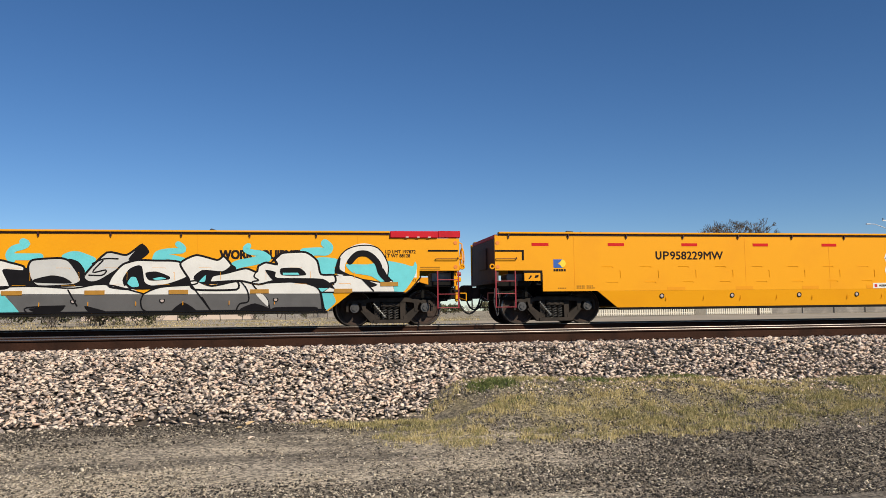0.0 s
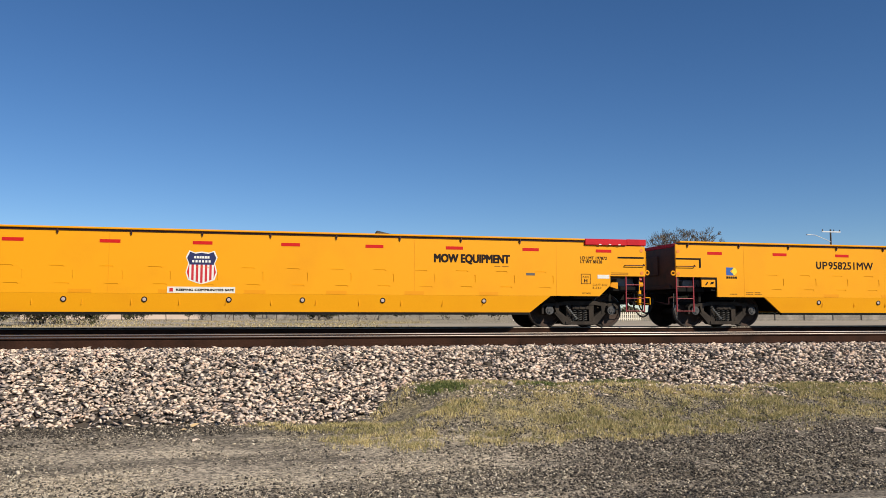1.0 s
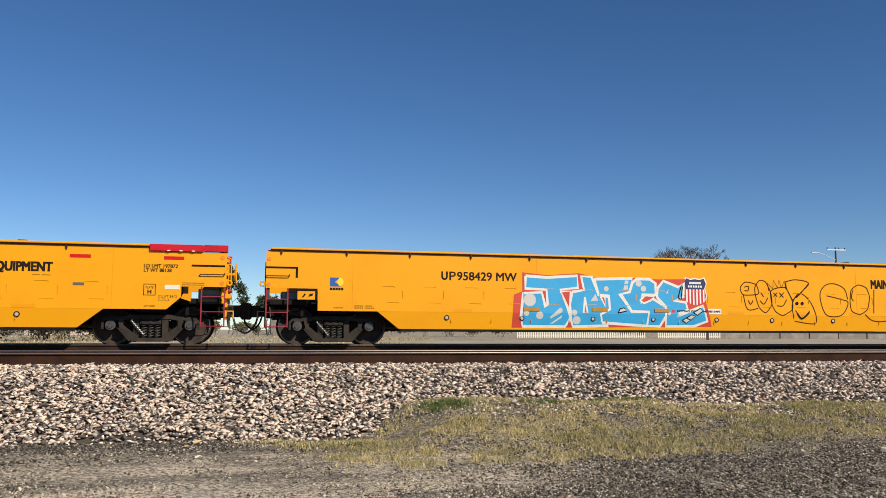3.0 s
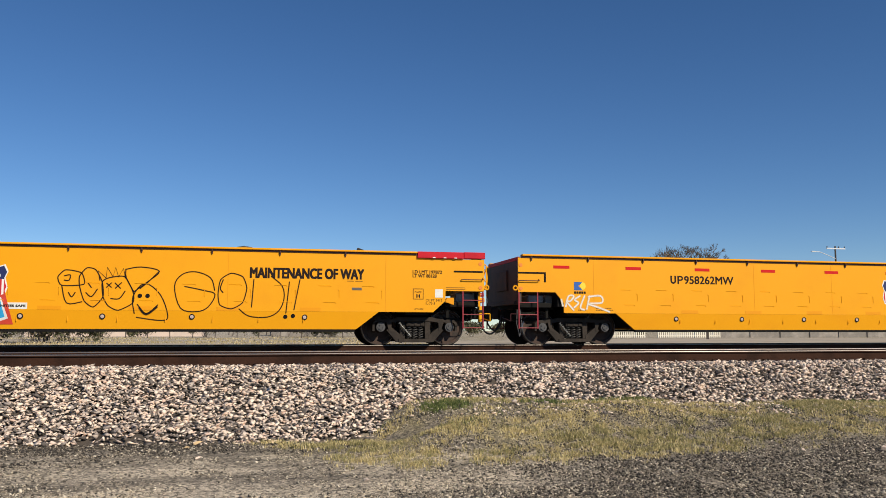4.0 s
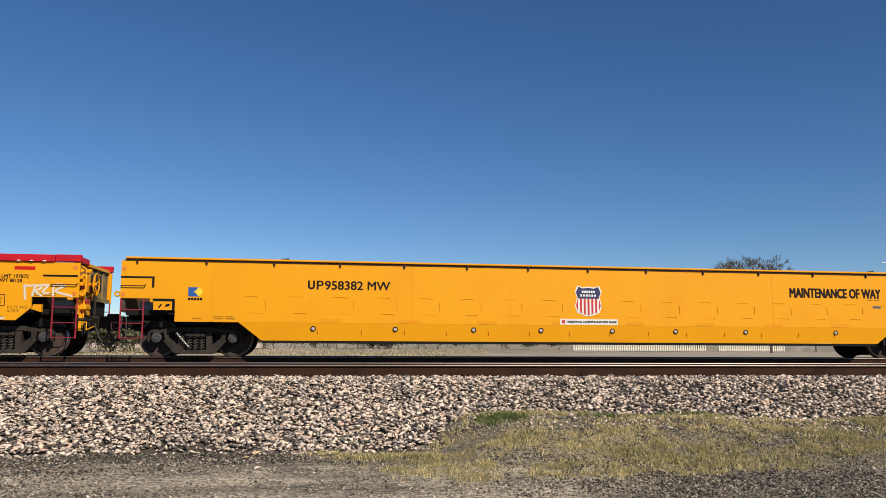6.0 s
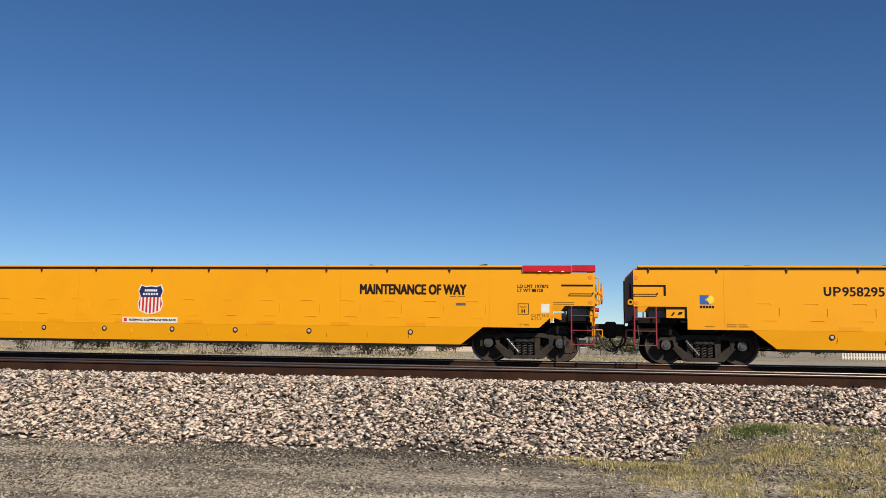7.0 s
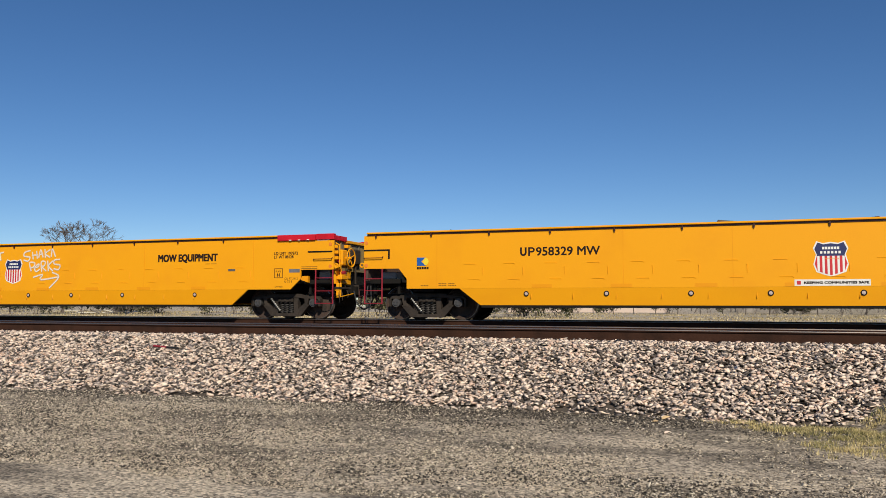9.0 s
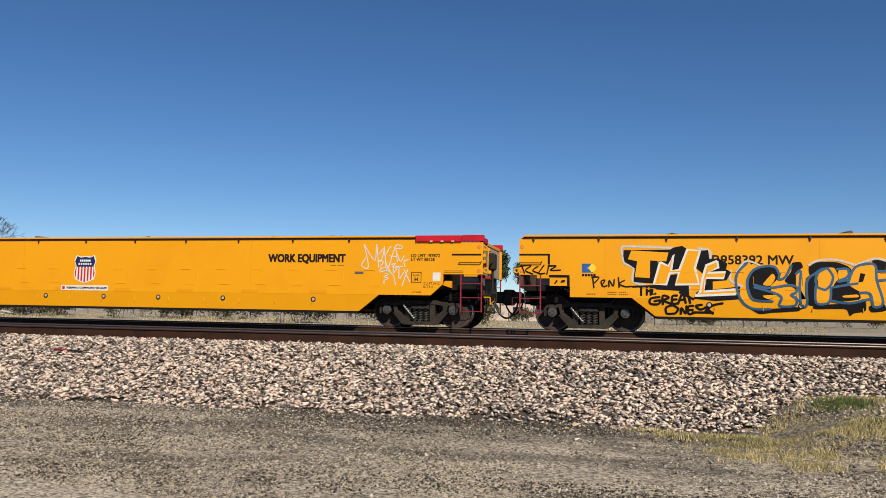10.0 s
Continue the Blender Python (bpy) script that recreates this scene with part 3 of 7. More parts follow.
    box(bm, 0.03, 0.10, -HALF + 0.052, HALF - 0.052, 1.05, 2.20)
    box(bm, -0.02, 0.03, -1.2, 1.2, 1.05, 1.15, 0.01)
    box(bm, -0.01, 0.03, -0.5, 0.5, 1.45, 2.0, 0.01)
    part("end_wall", bm, END_SHADE, car, "dark brown end wall with its shade in the colour")
    bm = bmesh.new()
    box(bm, 0.03, 0.10, -HALF + 0.13, HALF - 0.13, 2.202, 2.30, 0.01)
    part("end_cap", bm, RED, car, "red top of the end wall")
    # handholds: black strips painted as the recess's shade, with a bar
    for x0, x1, flip in ((0.0, 0.76, 1), (CAR - 0.80, CAR - 0.04, 0)):
        bm = bmesh.new()
        box(bm, x0, x1, -HALF - 0.014, -HALF, 1.85, 1.89, 0.003)
        if flip:
            box(bm, x1 - 0.05, x1, -HALF - 0.012, -HALF, 1.63, 1.85, 0.003)
        part("handhold_guard", bm, UNDER, car, "black strip painted as the shade of the handhold recess")
        bm = bmesh.new()
        a, b = (x0 + 0.02, x0 + 0.56) if flip else (x0 + 0.20, x1)
        tube(bm, [(a, -HALF, 1.66), (a, -HALF - 0.06, 1.66), (b, -HALF - 0.06, 1.66), (b, -HALF, 1.70)], 0.012)
        part("handhold", bm, RED_DARK, car, "dark red grab bar")
        for z in (2.07, 1.46):
            bm = bmesh.new()
            xc = 0.07 if flip else CAR - 0.10
            rod(bm, (xc, -HALF - 0.008, z), (xc, -HALF + 0.01, z), 0.05, 14)
            part("end_boss", bm, material_boss, car, "round boss")
    for x0, x1, zs in ((0.02, 0.53, (1.10, 0.78, 0.44)), (CAR - 0.56, CAR - 0.03, (1.14, 0.78, 0.44))):
        for s in (-1, 1):
            part("ladder", ladder_bm(x0, x1, s * (HALF - 0.02), 0.42, 1.40, zs), LADDER_RED, car, "dark red step ladder")
    for x in TRUCKS:
        truck(car, x)
    # dark end platforms, roping eyes
    for x0, x1 in ((0.10, 0.98), (CAR - 0.98, CAR - 0.10)):
        bm = bmesh.new()
        box(bm, x0, x1, -1.30, 1.30, 0.972, 1.10, 0.01)
        box(bm, x0 + 0.1, x1 - 0.1, -0.85, 0.85, 0.62, 0.70, 0.01)
        for y in (-1.15, -0.7):
            box(bm, x0 + 0.05, x0 + 0.12, y - 0.03, y + 0.03, 0.70, 0.972)
            box(bm, x1 - 0.12, x1 - 0.05, y - 0.03, y + 0.03, 0.70, 0.972)
        part("end_platform", bm, UNDER, car, "black end platform")
        bm = bmesh.new()
        a, b = (0.0, 2.5) if x0 < 1 else (CAR - 2.5, CAR)
        box(bm, a, b, -0.33, 0.33, 0.66, 0.968, 0.02)
        part("stub_sill", bm, UNDER, car, "black steel draft sill behind the coupler")
    for x in (-0.07, CAR + 0.07):
        bm = bmesh.new()
        tube(bm, [(x + 0.055 * math.cos(a), -HALF + 0.03, 1.47 + 0.055 * math.sin(a)) for a in np.linspace(0, 2 * math.pi, 13)], 0.022)
        part("roping_eye", bm, YELLOW, car, "yellow roping eye")
    # couplers
    for x, s in ((-0.02, -1), (CAR + 0.02, 1)):
        bm = bmesh.new()
        box(bm, x - 0.10, x + s * 0.36, -0.16, 0.16, 0.68, 0.98, 0.02)
        box(bm, x + s * 0.30, x + s * 0.47, -0.22, 0.20, 0.62, 1.04, 0.04)
        part("coupler", bm, GRIME, car, "knuckle coupler")
        if s > 0:
            bm = bmesh.new()
            pts = [(x + 0.10 + 0.66 * k / 10, -0.45, 0.80 - 0.52 * math.sin(math.pi * k / 10) ** 0.6) for k in range(11)]
            tube(bm, pts, 0.024, 8)
            part("air_hose", bm, RUBBER, car, "black hanging brake hose")
            bm = bmesh.new()
            rod(bm, (x - 0.95, -0.55, 0.78), (x - 0.95, 0.55, 0.78), 0.16, 14)
            part("air_reservoir", bm, GRIME, car, "grimy air reservoir")
            bm = bmesh.new()
            box(bm, CAR - 0.66, CAR - 0.12, -1.10, -0.50, 1.102, 1.335, 0.02)
            box(bm, CAR - 0.64, CAR - 0.14, -1.115, -1.10, 1.18, 1.20)
            part("valve_box", bm, GREY, car, "weathered grey valve box on the platform")
            bm = bmesh.new()
            slab(bm, [(CAR - 1.02, 1.09), (CAR - 0.80, 1.02), (CAR - 0.80, 1.20), (CAR - 0.98, 1.20)], -HALF + 0.01, -HALF + 0.12)
            part("gusset", bm, YELLOW_PATCH, car, "dirty yellow gusset beside the opening")
        else:
            bm = bmesh.new()
            tube(bm, [(x - 0.02 - 0.5 * k / 8, -0.3, 0.78 - 0.40 * math.sin(math.pi * k / 8) ** 0.6) for k in range(9)], 0.022, 8)
            part("air_hose", bm, RUBBER, car, "black hanging brake hose")
            bm = bmesh.new()
            box(bm, x + 0.40, x + 0.83, -1.16, -0.55, 1.102, 1.30, 0.02)
            box(bm, x + 0.38, x + 0.85, -1.18, -1.165, 1.19, 1.21)
            part("valve_box", bm, GREY, car, "weathered grey valve box on the platform")
            bm = bmesh.new()
            box(bm, x + 0.86, x + 1.06, -1.20, -0.60, 1.02, 1.30, 0.02)
            part("valve_box", bm, PLATE_GREY, car, "dull grey valve box on the platform")
            bm = bmesh.new()
            rod(bm, (x + 0.12, -1.05, 0.83), (x + 0.62, -1.05, 0.83), 0.03, 8)
            part("brake_pipe", bm, END_YELLOW, car, "dirty yellow pipe under the platform")
            bm = bmesh.new()
            tube(bm, [(x + 0.05, -1.30, 0.92), (x + 0.02, -1.33, 0.55), (x + 0.10, -1.33, 0.22)], 0.016)
            tube(bm, [(x + 0.13, -1.28, 0.92), (x + 0.16, -1.32, 0.60), (x + 0.12, -1.33, 0.25)], 0.012)
            part("hanging_chain", bm, CAP, car, "dull steel chain and hose hanging at the end")
        bm = bmesh.new()
        tube(bm, [(x, -HALF + 0.06, 0.80), (x + s * 0.16, -HALF + 0.1, 0.80), (x + s * 0.16, -HALF + 0.1, 0.62), (x + s * 0.10, -0.5, 0.72)], 0.014)
        part("uncoupling_lever", bm, RED_DARK if s < 0 else YELLOW, car, "bent uncoupling rod")
    # brake wheel and gear on the right end
    bm = bmesh.new()
    ring = [(CAR + 0.20, -0.82 + 0.26 * math.cos(a), 1.72 + 0.26 * math.sin(a)) for a in np.linspace(0, 2 * math.pi, 21)]
    tube(bm, ring, 0.017)
    for k in range(4):
        a = k * math.pi / 2 + 0.4
        rod(bm, (CAR + 0.16, -0.82, 1.72), (CAR + 0.20, -0.82 + 0.26 * math.cos(a), 1.72 + 0.26 * math.sin(a)), 0.014, 6)
    rod(bm, (CAR - 0.08, -0.82, 1.72), (CAR + 0.21, -0.82, 1.72), 0.035, 10)
    part("brake_wheel", bm, YELLOW, car, "yellow hand brake wheel")
    bm = bmesh.new()
    box(bm, CAR - 0.09, CAR + 0.04, -1.05, -0.70, 1.50, 1.95, 0.03)
    box(bm, CAR - 0.09, CAR + 0.06, -1.30, -1.12, 1.38, 1.52, 0.02)
    box(bm, CAR - 0.09, CAR + 0.10, -1.20, -0.80, 1.10, 1.22, 0.02)
    rod(bm, (CAR + 0.0, -1.05, 0.75), (CAR + 0.0, -1.05, 1.40), 0.025, 8)
    box(bm, CAR - 0.12, CAR - 0.05, -1.28, -0.30, 0.98, 1.36, 0.01)
    box(bm, CAR - 0.06, CAR + 0.02, -1.22, -1.10, 0.60, 1.0, 0.01)
    part("brake_gear", bm, YELLOW, car, "yellow hand brake gearbox and brackets")
    bm = bmesh.new()
    rod(bm, (CAR - 0.02, -1.02, 1.30), (CAR + 0.12, -1.02, 1.30), 0.05, 12)
    box(bm, CAR - 0.05, CAR + 0.03, -1.22, -1.12, 1.58, 1.68, 0.02)
    part("brake_valve", bm, LADDER_RED, car, "red valve")
    bm = bmesh.new()
    box(bm, CAR - 0.09, CAR + 0.10, -0.35, 0.05, 1.55, 2.00, 0.04)
    rod(bm, (CAR + 0.02, -0.15, 1.55), (CAR + 0.02, -0.15, 1.0), 0.03, 8)
    rod(bm, (CAR + 0.05, -0.62, 1.72), (CAR + 0.05, -0.25, 1.80), 0.03, 8)
    part("brake_cylinder", bm, GRIME, car, "grimy brake cylinder on the end wall")
    for y, z in ((-1.25, 2.02), (-1.25, 1.86), (-1.25, 1.70), (-0.62, 2.06), (-0.45, 1.48)):
        bm = bmesh.new()
        box(bm, CAR - 0.09, CAR + 0.03, y - 0.07, y + 0.07, z - 0.045, z + 0.045, 0.01)
        part("end_bracket", bm, YELLOW, car)
    bm = bmesh.new()
    tube(bm, [(CAR - 0.02, -1.34, 1.40), (CAR + 0.10, -1.34, 1.45), (CAR + 0.10, -1.34, 2.05), (CAR - 0.02, -1.34, 2.12)], 0.016)
    part("grab_iron", bm, YELLOW, car, "yellow grab iron on the end wall")
    for k, y in enumerate((-1.2, -1.05, -0.72)):
        bm = bmesh.new()
        tube(bm, [(CAR - 0.05, y, 0.98), (CAR + 0.02 + 0.03 * k, y, 0.70), (CAR + 0.06, y, 0.46 + 0.06 * k)], 0.016)
        part("air_pipe", bm, GRIME, car, "grimy air pipe under the end")
    bm = bmesh.new()
    box(bm, CAR - 0.10, CAR + 0.05, -1.25, -0.5, 0.84, 0.90, 0.01)
    part("pipe_bracket", bm, GRIME, car)
    # skirt plugs, weld marks
    ring = bmesh.new()
    lathe(ring, [(0.042, -0.012), (0.066, -0.012), (0.066, 0.02), (0.042, 0.02), (0.042, -0.012)], 20, False)
    ring_me = mesh_of(ring, "plug_ring", BLACK)
    disc = bmesh.new()
    lathe(disc, [(0.012, -0.010), (0.044, -0.007), (0.044, 0.02), (0.012, 0.02)], 16)
    disc_me = mesh_of(disc, "plug", PLUG)
    for x in PLUGS:
        p = part("plug", disc_me, None, car, "white plug in the skirt", pose(x, -HALF + low_y(0.69), 0.69))
        part("plug_ring", ring_me, None, p, "black ring")
    bm = bmesh.new()
    tube(bm, [(-0.15, -0.004, 0), (0.13, -0.004, 0), (0.15, -0.004, -0.025)], 0.007, 5)
    dash = mesh_of(bm, "weld_mark", YELLOW)
    bm = bmesh.new()
    tube(bm, [(0, -0.004, -0.09), (0, -0.004, 0.09), (-0.02, -0.004, 0.09)], 0.009, 5)
    stub = mesh_of(bm, "weld_stub", YELLOW)
    bm = bmesh.new()
    box(bm, -0.25, 0.25, -0.003, 0.0, -0.045, 0.045)
    patch = mesh_of(bm, "paint_patch", YELLOW_PATCH)
    for k in range(17):
        x = 3.0 + k * 1.06
        part("weld_mark", dash, None, car, "", pose(x, -HALF, 1.46))
        part("weld_mark", dash, None, car, "", pose(x + 0.12, -HALF, 1.06))
        part("weld_stub", stub, None, car, "", pose(x + 0.35, -HALF, 1.26))
        if 0 < k < 15:
            part("weld_stub", stub, None, car, "", pose(x + 0.55, -HALF + low_y(0.66), 0.66, -8))
    for k in range(8):
        part("paint_patch", patch, None, car, "slightly darker touch-up paint", pose(4.9 + k * 1.95, -HALF, 0.88))
    # vertical sheet seams
    bm = bmesh.new()
    box(bm, -0.006, 0.006, -0.003, 0.0, 0.85, 2.22)
    seam = mesh_of(bm, "sheet_seam", YELLOW_PATCH)
    for x in (2.1, 6.9, 9.4, 16.6, 20.4):
        part("sheet_seam", seam, None, car, "", pose(x, -HALF, 0))
    return car


material_boss = material("orange_boss_paint", (0.75, 0.22, 0.02), 0.5)
PLUG = material("plug_white", (0.52, 0.42, 0.38), 0.5)
PLUGS = (4.49, 6.49, 8.46, 10.2, 12.1, 13.83, 15.8, 18.42)
first = build_car()
cars = [first] + [copy_thing(first, pose(0, 0, 0)) for _ in range(8)]


def car_x(i, t):
    drift = np.interp(t, [0, 1, 3.5, 4.5, 5.5, 6.8, 7.5, 8.0, 9.0, 10.0], [-0.03, 0, 0.03, 0, 0, -0.07, -0.08, -0.10, 0.03, 0.03])
    return FRONT + PITCH_CAR * (i - 1) - SPEED * t + float(drift)

# ---- lettering and markings ----
def text_mesh(body, u0, u1, z0, z1, mat, bold=0.0):
    """Raised paint lettering that fills the box on the car's side."""
    cu = bpy.data.curves.new("lettering", "FONT")
    cu.body, cu.size, cu.extrude = body, 1.0, 0.0
    cu.resolution_u = 3
    ob = bpy.data.objects.new("lettering", cu)
    scene.collection.objects.link(ob)
    flat = bpy.data.meshes.new_from_object(ob)
    bpy.data.objects.remove(ob)
    co = np.array([v.co[:] for v in flat.vertices])
    lo, hi = co.min(0), co.max(0)
    co = (co - lo) / np.maximum(hi - lo, 1e-6)
    V, F = [], []
    shifts = ((0, 0),) if not bold else ((-1, -0.8), (1, -0.8), (0, 0), (-1, 0.8), (1, 0.8))      # heavy type: five passes
    for k, (d, e) in enumerate(shifts):
        off = len(V)
        V += [(u0 + bold + x * (u1 - u0 - 2 * bold) + d * bold, -HALF - 0.003 - 0.0004 * k, z0 + bold * 0.8 + y * (z1 - z0 - 1.6 * bold) + e * bold) for x, y, _ in co]
        F += [[off + i for i in p.vertices] for p in flat.polygons]
    me = bpy.data.meshes.new("lettering")
    me.from_pydata(V, [], F)
    me.materials.append(mat)
    return me


LETTER = material("dark_brown_lettering", (0.016, 0.009, 0.008), 0.75, 0, 0.2, 6, 60, spec=0.2)
BAR = material("stencil_brown", (0.26, 0.115, 0.012), 0.7, spec=0.2)
CARD = material("white_card", (0.75, 0.74, 0.70), 0.5)


def lettering(car, body, u0, u1, z0, z1, mat=None, bold=0.0, name="lettering", label="dark painted lettering"):
    me = text_mesh(body, u0, u1, z0, z1, mat or LETTER, bold)
    if z1 - z0 < 0.15:
        return part(name, me, None, car, label)
    # large type: each character is a part
    spans = sorted((min(me.vertices[k].co.x for k in p.vertices), max(me.vertices[k].co.x for k in p.vertices), i) for i, p in enumerate(me.polygons))
    runs = []
    for a, b, i in spans:
        if runs and a <= runs[-1][1]:
            runs[-1][1] = max(runs[-1][1], b)
            runs[-1][2].append(i)
        else:
            runs.append([a, b, [i]])
    for _, _, polys in runs:
        used = sorted({k for i in polys for k in me.polygons[i].vertices})
        at = {k: j for j, k in enumerate(used)}
        glyph = bpy.data.meshes.new("letter")
        glyph.from_pydata([me.vertices[k].co[:] for k in used], [], [[at[k] for k in me.polygons[i].vertices] for i in polys])
        glyph.materials.append(mat or LETTER)
        part("letter", glyph, None, car, "dark painted letter")
    bpy.data.meshes.remove(me)


def plate(car, name, u0, u1, z0, z1, mat, label, t=0.004):
    bm = bmesh.new()
    box(bm, u0, u1, -HALF - t, -HALF, z0, z1)
    return part(name, bm, mat, car, label)


SHIELD_EDGE = [(-0.5, 0.80), (-0.40, 1.0), (-0.22, 0.94), (0.0, 0.97), (0.22, 0.94), (0.40, 1.0), (0.5, 0.80), (0.42, 0.62), (0.50, 0.35),
               (0.42, 0.13), (0.22, 0.06), (0.0, 0.0), (-0.22, 0.06), (-0.42, 0.13), (-0.50, 0.35), (-0.42, 0.62)]


def shield(car, u0, u1, z0, z1):
    """Striped railway shield: white rim, navy field with pale bars, red and white stripes."""
    uc, w, h = (u0 + u1) / 2, u1 - u0, z1 - z0
    def outline(k):
        return [(uc + x * w * k, (z0 + z1) / 2 + (y - 0.5) * h * k) for x, y in SHIELD_EDGE]
    bm = bmesh.new()
    slab(bm, outline(1.0), -HALF - 0.003, -HALF)
    sh = part("shield", bm, WHITE, car, "white-rimmed shield with navy field and red stripes")
    split = z0 + 0.58 * h
    for name, mat, cond in (("shield_field", BLUE, 1), ("shield_stripes", WHITE, -1)):
        bm = bmesh.new()
        slab(bm, outline(0.92), -HALF - 0.006, -HALF - 0.004)
        bmesh.ops.bisect_plane(bm, geom=bm.verts[:] + bm.edges[:] + bm.faces[:], plane_co=(0, 0, split), plane_no=(0, 0, cond), clear_inner=True)
        part(name, bm, mat, sh)
    for k in range(7):
        bm = bmesh.new()
        slab(bm, outline(0.92), -HALF - 0.008, -HALF - 0.0065)
        xa = uc + w * (-0.46 + k * 0.1415)
        for co, no in (((0, 0, split), (0, 0, -1)), ((xa, 0, 0), (1, 0, 0)), ((xa + w * 0.075, 0, 0), (-1, 0, 0))):
            bmesh.ops.bisect_plane(bm, geom=bm.verts[:] + bm.edges[:] + bm.faces[:], plane_co=co, plane_no=no, clear_inner=True)
        part("stripe", bm, SHIELD_RED, sh)
    for k, (a, b) in enumerate(((-0.24, 0.26), (-0.30, 0.32))):
        zc = z0 + (0.80 - 0.12 * k) * h
        for j in range(6):
            bm = bmesh.new()
            xa = uc + w * (a + (b - a) * j / 6)
            box(bm, xa, xa + w * 0.065, -HALF - 0.009, -HALF - 0.0065, zc - 0.035 * h, zc + 0.035 * h)
            part("shield_bar", bm, WHITE, sh)


def banner(car, u0, u1, z0, z1):
    plate(car, "banner", u0, u1, z0, z1, CARD, "white slogan banner")
    me = text_mesh("KEEPING COMMUNITIES SAFE", u0 + 0.17 * (u1 - u0) * 0.75, u1 - 0.03, z0 + 0.045, z1 - 0.045, LETTER, 0.004)
    for v in me.vertices:
        v.co.y -= 0.004
    part("lettering", me, None, car, "dark slogan lettering")
    bm = bmesh.new()
    box(bm, u0 + 0.05, u0 + 0.13, -HALF - 0.007, -HALF - 0.004, z0 + 0.03, z1 - 0.03)
    part("emblem", bm, SHIELD_RED, car, "tiny red emblem")


def markings(i, number, words, w1, reflectors, has_banner, shift=0.0, step_piece=True):
    car = cars[i]
    if number:
        u, z0, z1, th = 4.34 + shift, 1.64, 1.86, 0.048       # the two initials of the owner, as plain shapes
        def arc(cx, cz, rx, rz, a0, a1):
            return [(cx + rx * math.cos(radians(a)), cz + rz * math.sin(radians(a))) for a in np.linspace(a0, a1, 9)]
        bm = bmesh.new()
        slab(bm, [(u, z1)] + arc(u + 0.085, z0 + 0.085, 0.085, 0.085, 180, 360) + [(u + 0.17, z1), (u + 0.17 - th, z1)]
             + arc(u + 0.085, z0 + 0.085, 0.085 - th, 0.085 - th, 360, 180) + [(u + th, z1)], -HALF - 0.003, -HALF)
        part("initial_shape", bm, LETTER, car, "dark painted shape")
        u += 0.21
        bm = bmesh.new()
        box(bm, u, u + th, -HALF - 0.003, -HALF, z0, z1)
        rz = 0.067
        slab(bm, [(u + th, z1)] + arc(u + 0.10, z1 - rz, 0.07, rz, 90, -90) + [(u + th, z1 - 2 * rz), (u + th, z1 - 2 * rz + th * 0.8)]
             + arc(u + 0.095, z1 - rz, 0.032, rz - th * 0.8, -90, 90) + [(u + th, z1 - th * 0.8)], -HALF - 0.003, -HALF)
        part("initial_shape", bm, LETTER, car, "dark painted shape")
        lettering(car, number, 4.75 + shift, (6.35 if " " in number else 6.26) + shift, 1.64, 1.86, bold=0.006)
    if words:
        lettering(car, words, 17.1, w1, 1.62, 1.885, bold=0.013)
        for k in range(2):
            plate(car, "small_print", w1 - 0.42 + k * 0.2, w1 - 0.26 + k * 0.22, 1.575, 1.592, BAR, "line of small print", 0.003)
        shield(car, 11.1, 11.82, 1.05, 1.85)
        lettering(car, "LD LMT 197872", 21.08, 21.84, 1.80, 1.885, bold=0.003)
        lettering(car, "LT WT 88128", 21.08, 21.70, 1.70, 1.785, bold=0.003)
        bm = bmesh.new()
        for a in ((21.09, 21.36, 1.15, 1.165), (21.09, 21.36, 1.405, 1.42), (21.09, 21.105, 1.165, 1.405), (21.345, 21.36, 1.165, 1.405)):
            box(bm, a[0], a[1], -HALF - 0.003, -HALF, a[2], a[3])
        part("plate_frame", bm, LETTER, car, "square painted frame")
        lettering(car, "H", 21.18, 21.27, 1.19, 1.28, bold=0.006)
        lettering(car, "PLATE", 21.14, 21.31, 1.31, 1.36)
        lettering(car, "CU FT 3412", 21.42, 21.84, 1.10, 1.16)
        lettering(car, "IL-73-3", 21.42, 21.66, 1.02, 1.08)
        lettering(car, "LIFT HERE", 21.12, 21.36, 0.885, 0.925)
        plate(car, "data_plate", 19.56, 19.80, 1.36, 1.425, PLATE_GREY, "small grey data plate")
        for k in range(2):
            plate(car, "small_print", 21.95, 22.45, 1.40 + 0.045 * k, 1.418 + 0.045 * k, BAR, "line of small print", 0.003)
    if has_banner:
        banner(car, 10.70, 12.24, 0.845, 0.99)
    if i > 0:
        bm = bmesh.new()
        slab(bm, [(1.54, 1.43), (1.80, 1.43), (1.66, 1.545), (1.80, 1.65), (1.54, 1.65)], -HALF - 0.003, -HALF)
        lg = part("logo", bm, LOGO_BLUE, car, "small blue and lemon logo")
        bm = bmesh.new()
        pts = [(1.70, 1.545)] + [(1.76 + 0.11 * math.cos(a), 1.545 + 0.105 * math.sin(a)) for a in np.linspace(-1.5, 1.5, 9)]
        slab(bm, pts, -HALF - 0.006, -HALF - 0.0035)
        part("logo_arc", bm, LOGO_YELLOW, lg)
        bm = bmesh.new()
        for k in range(5):
            box(bm, 1.54 + k * 0.068, 1.595 + k * 0.068, -HALF - 0.003, -HALF, 1.34, 1.40)
        part("logo_bars", bm, BLACK, lg)
        for u0, u1, z in ((1.65, 1.95, 0.895), (2.15, 2.62, 0.945), (2.15, 2.72, 0.895)):
            n = int((u1 - u0) / 0.045)
            bm = bmesh.new()
            for k in range(n):
                if k % 6 != 5:
                    box(bm, u0 + k * 0.045, u0 + k * 0.045 + 0.032, -HALF - 0.003, -HALF, z, z + 0.028)
            part("small_print", bm, BAR, car, "line of small print")
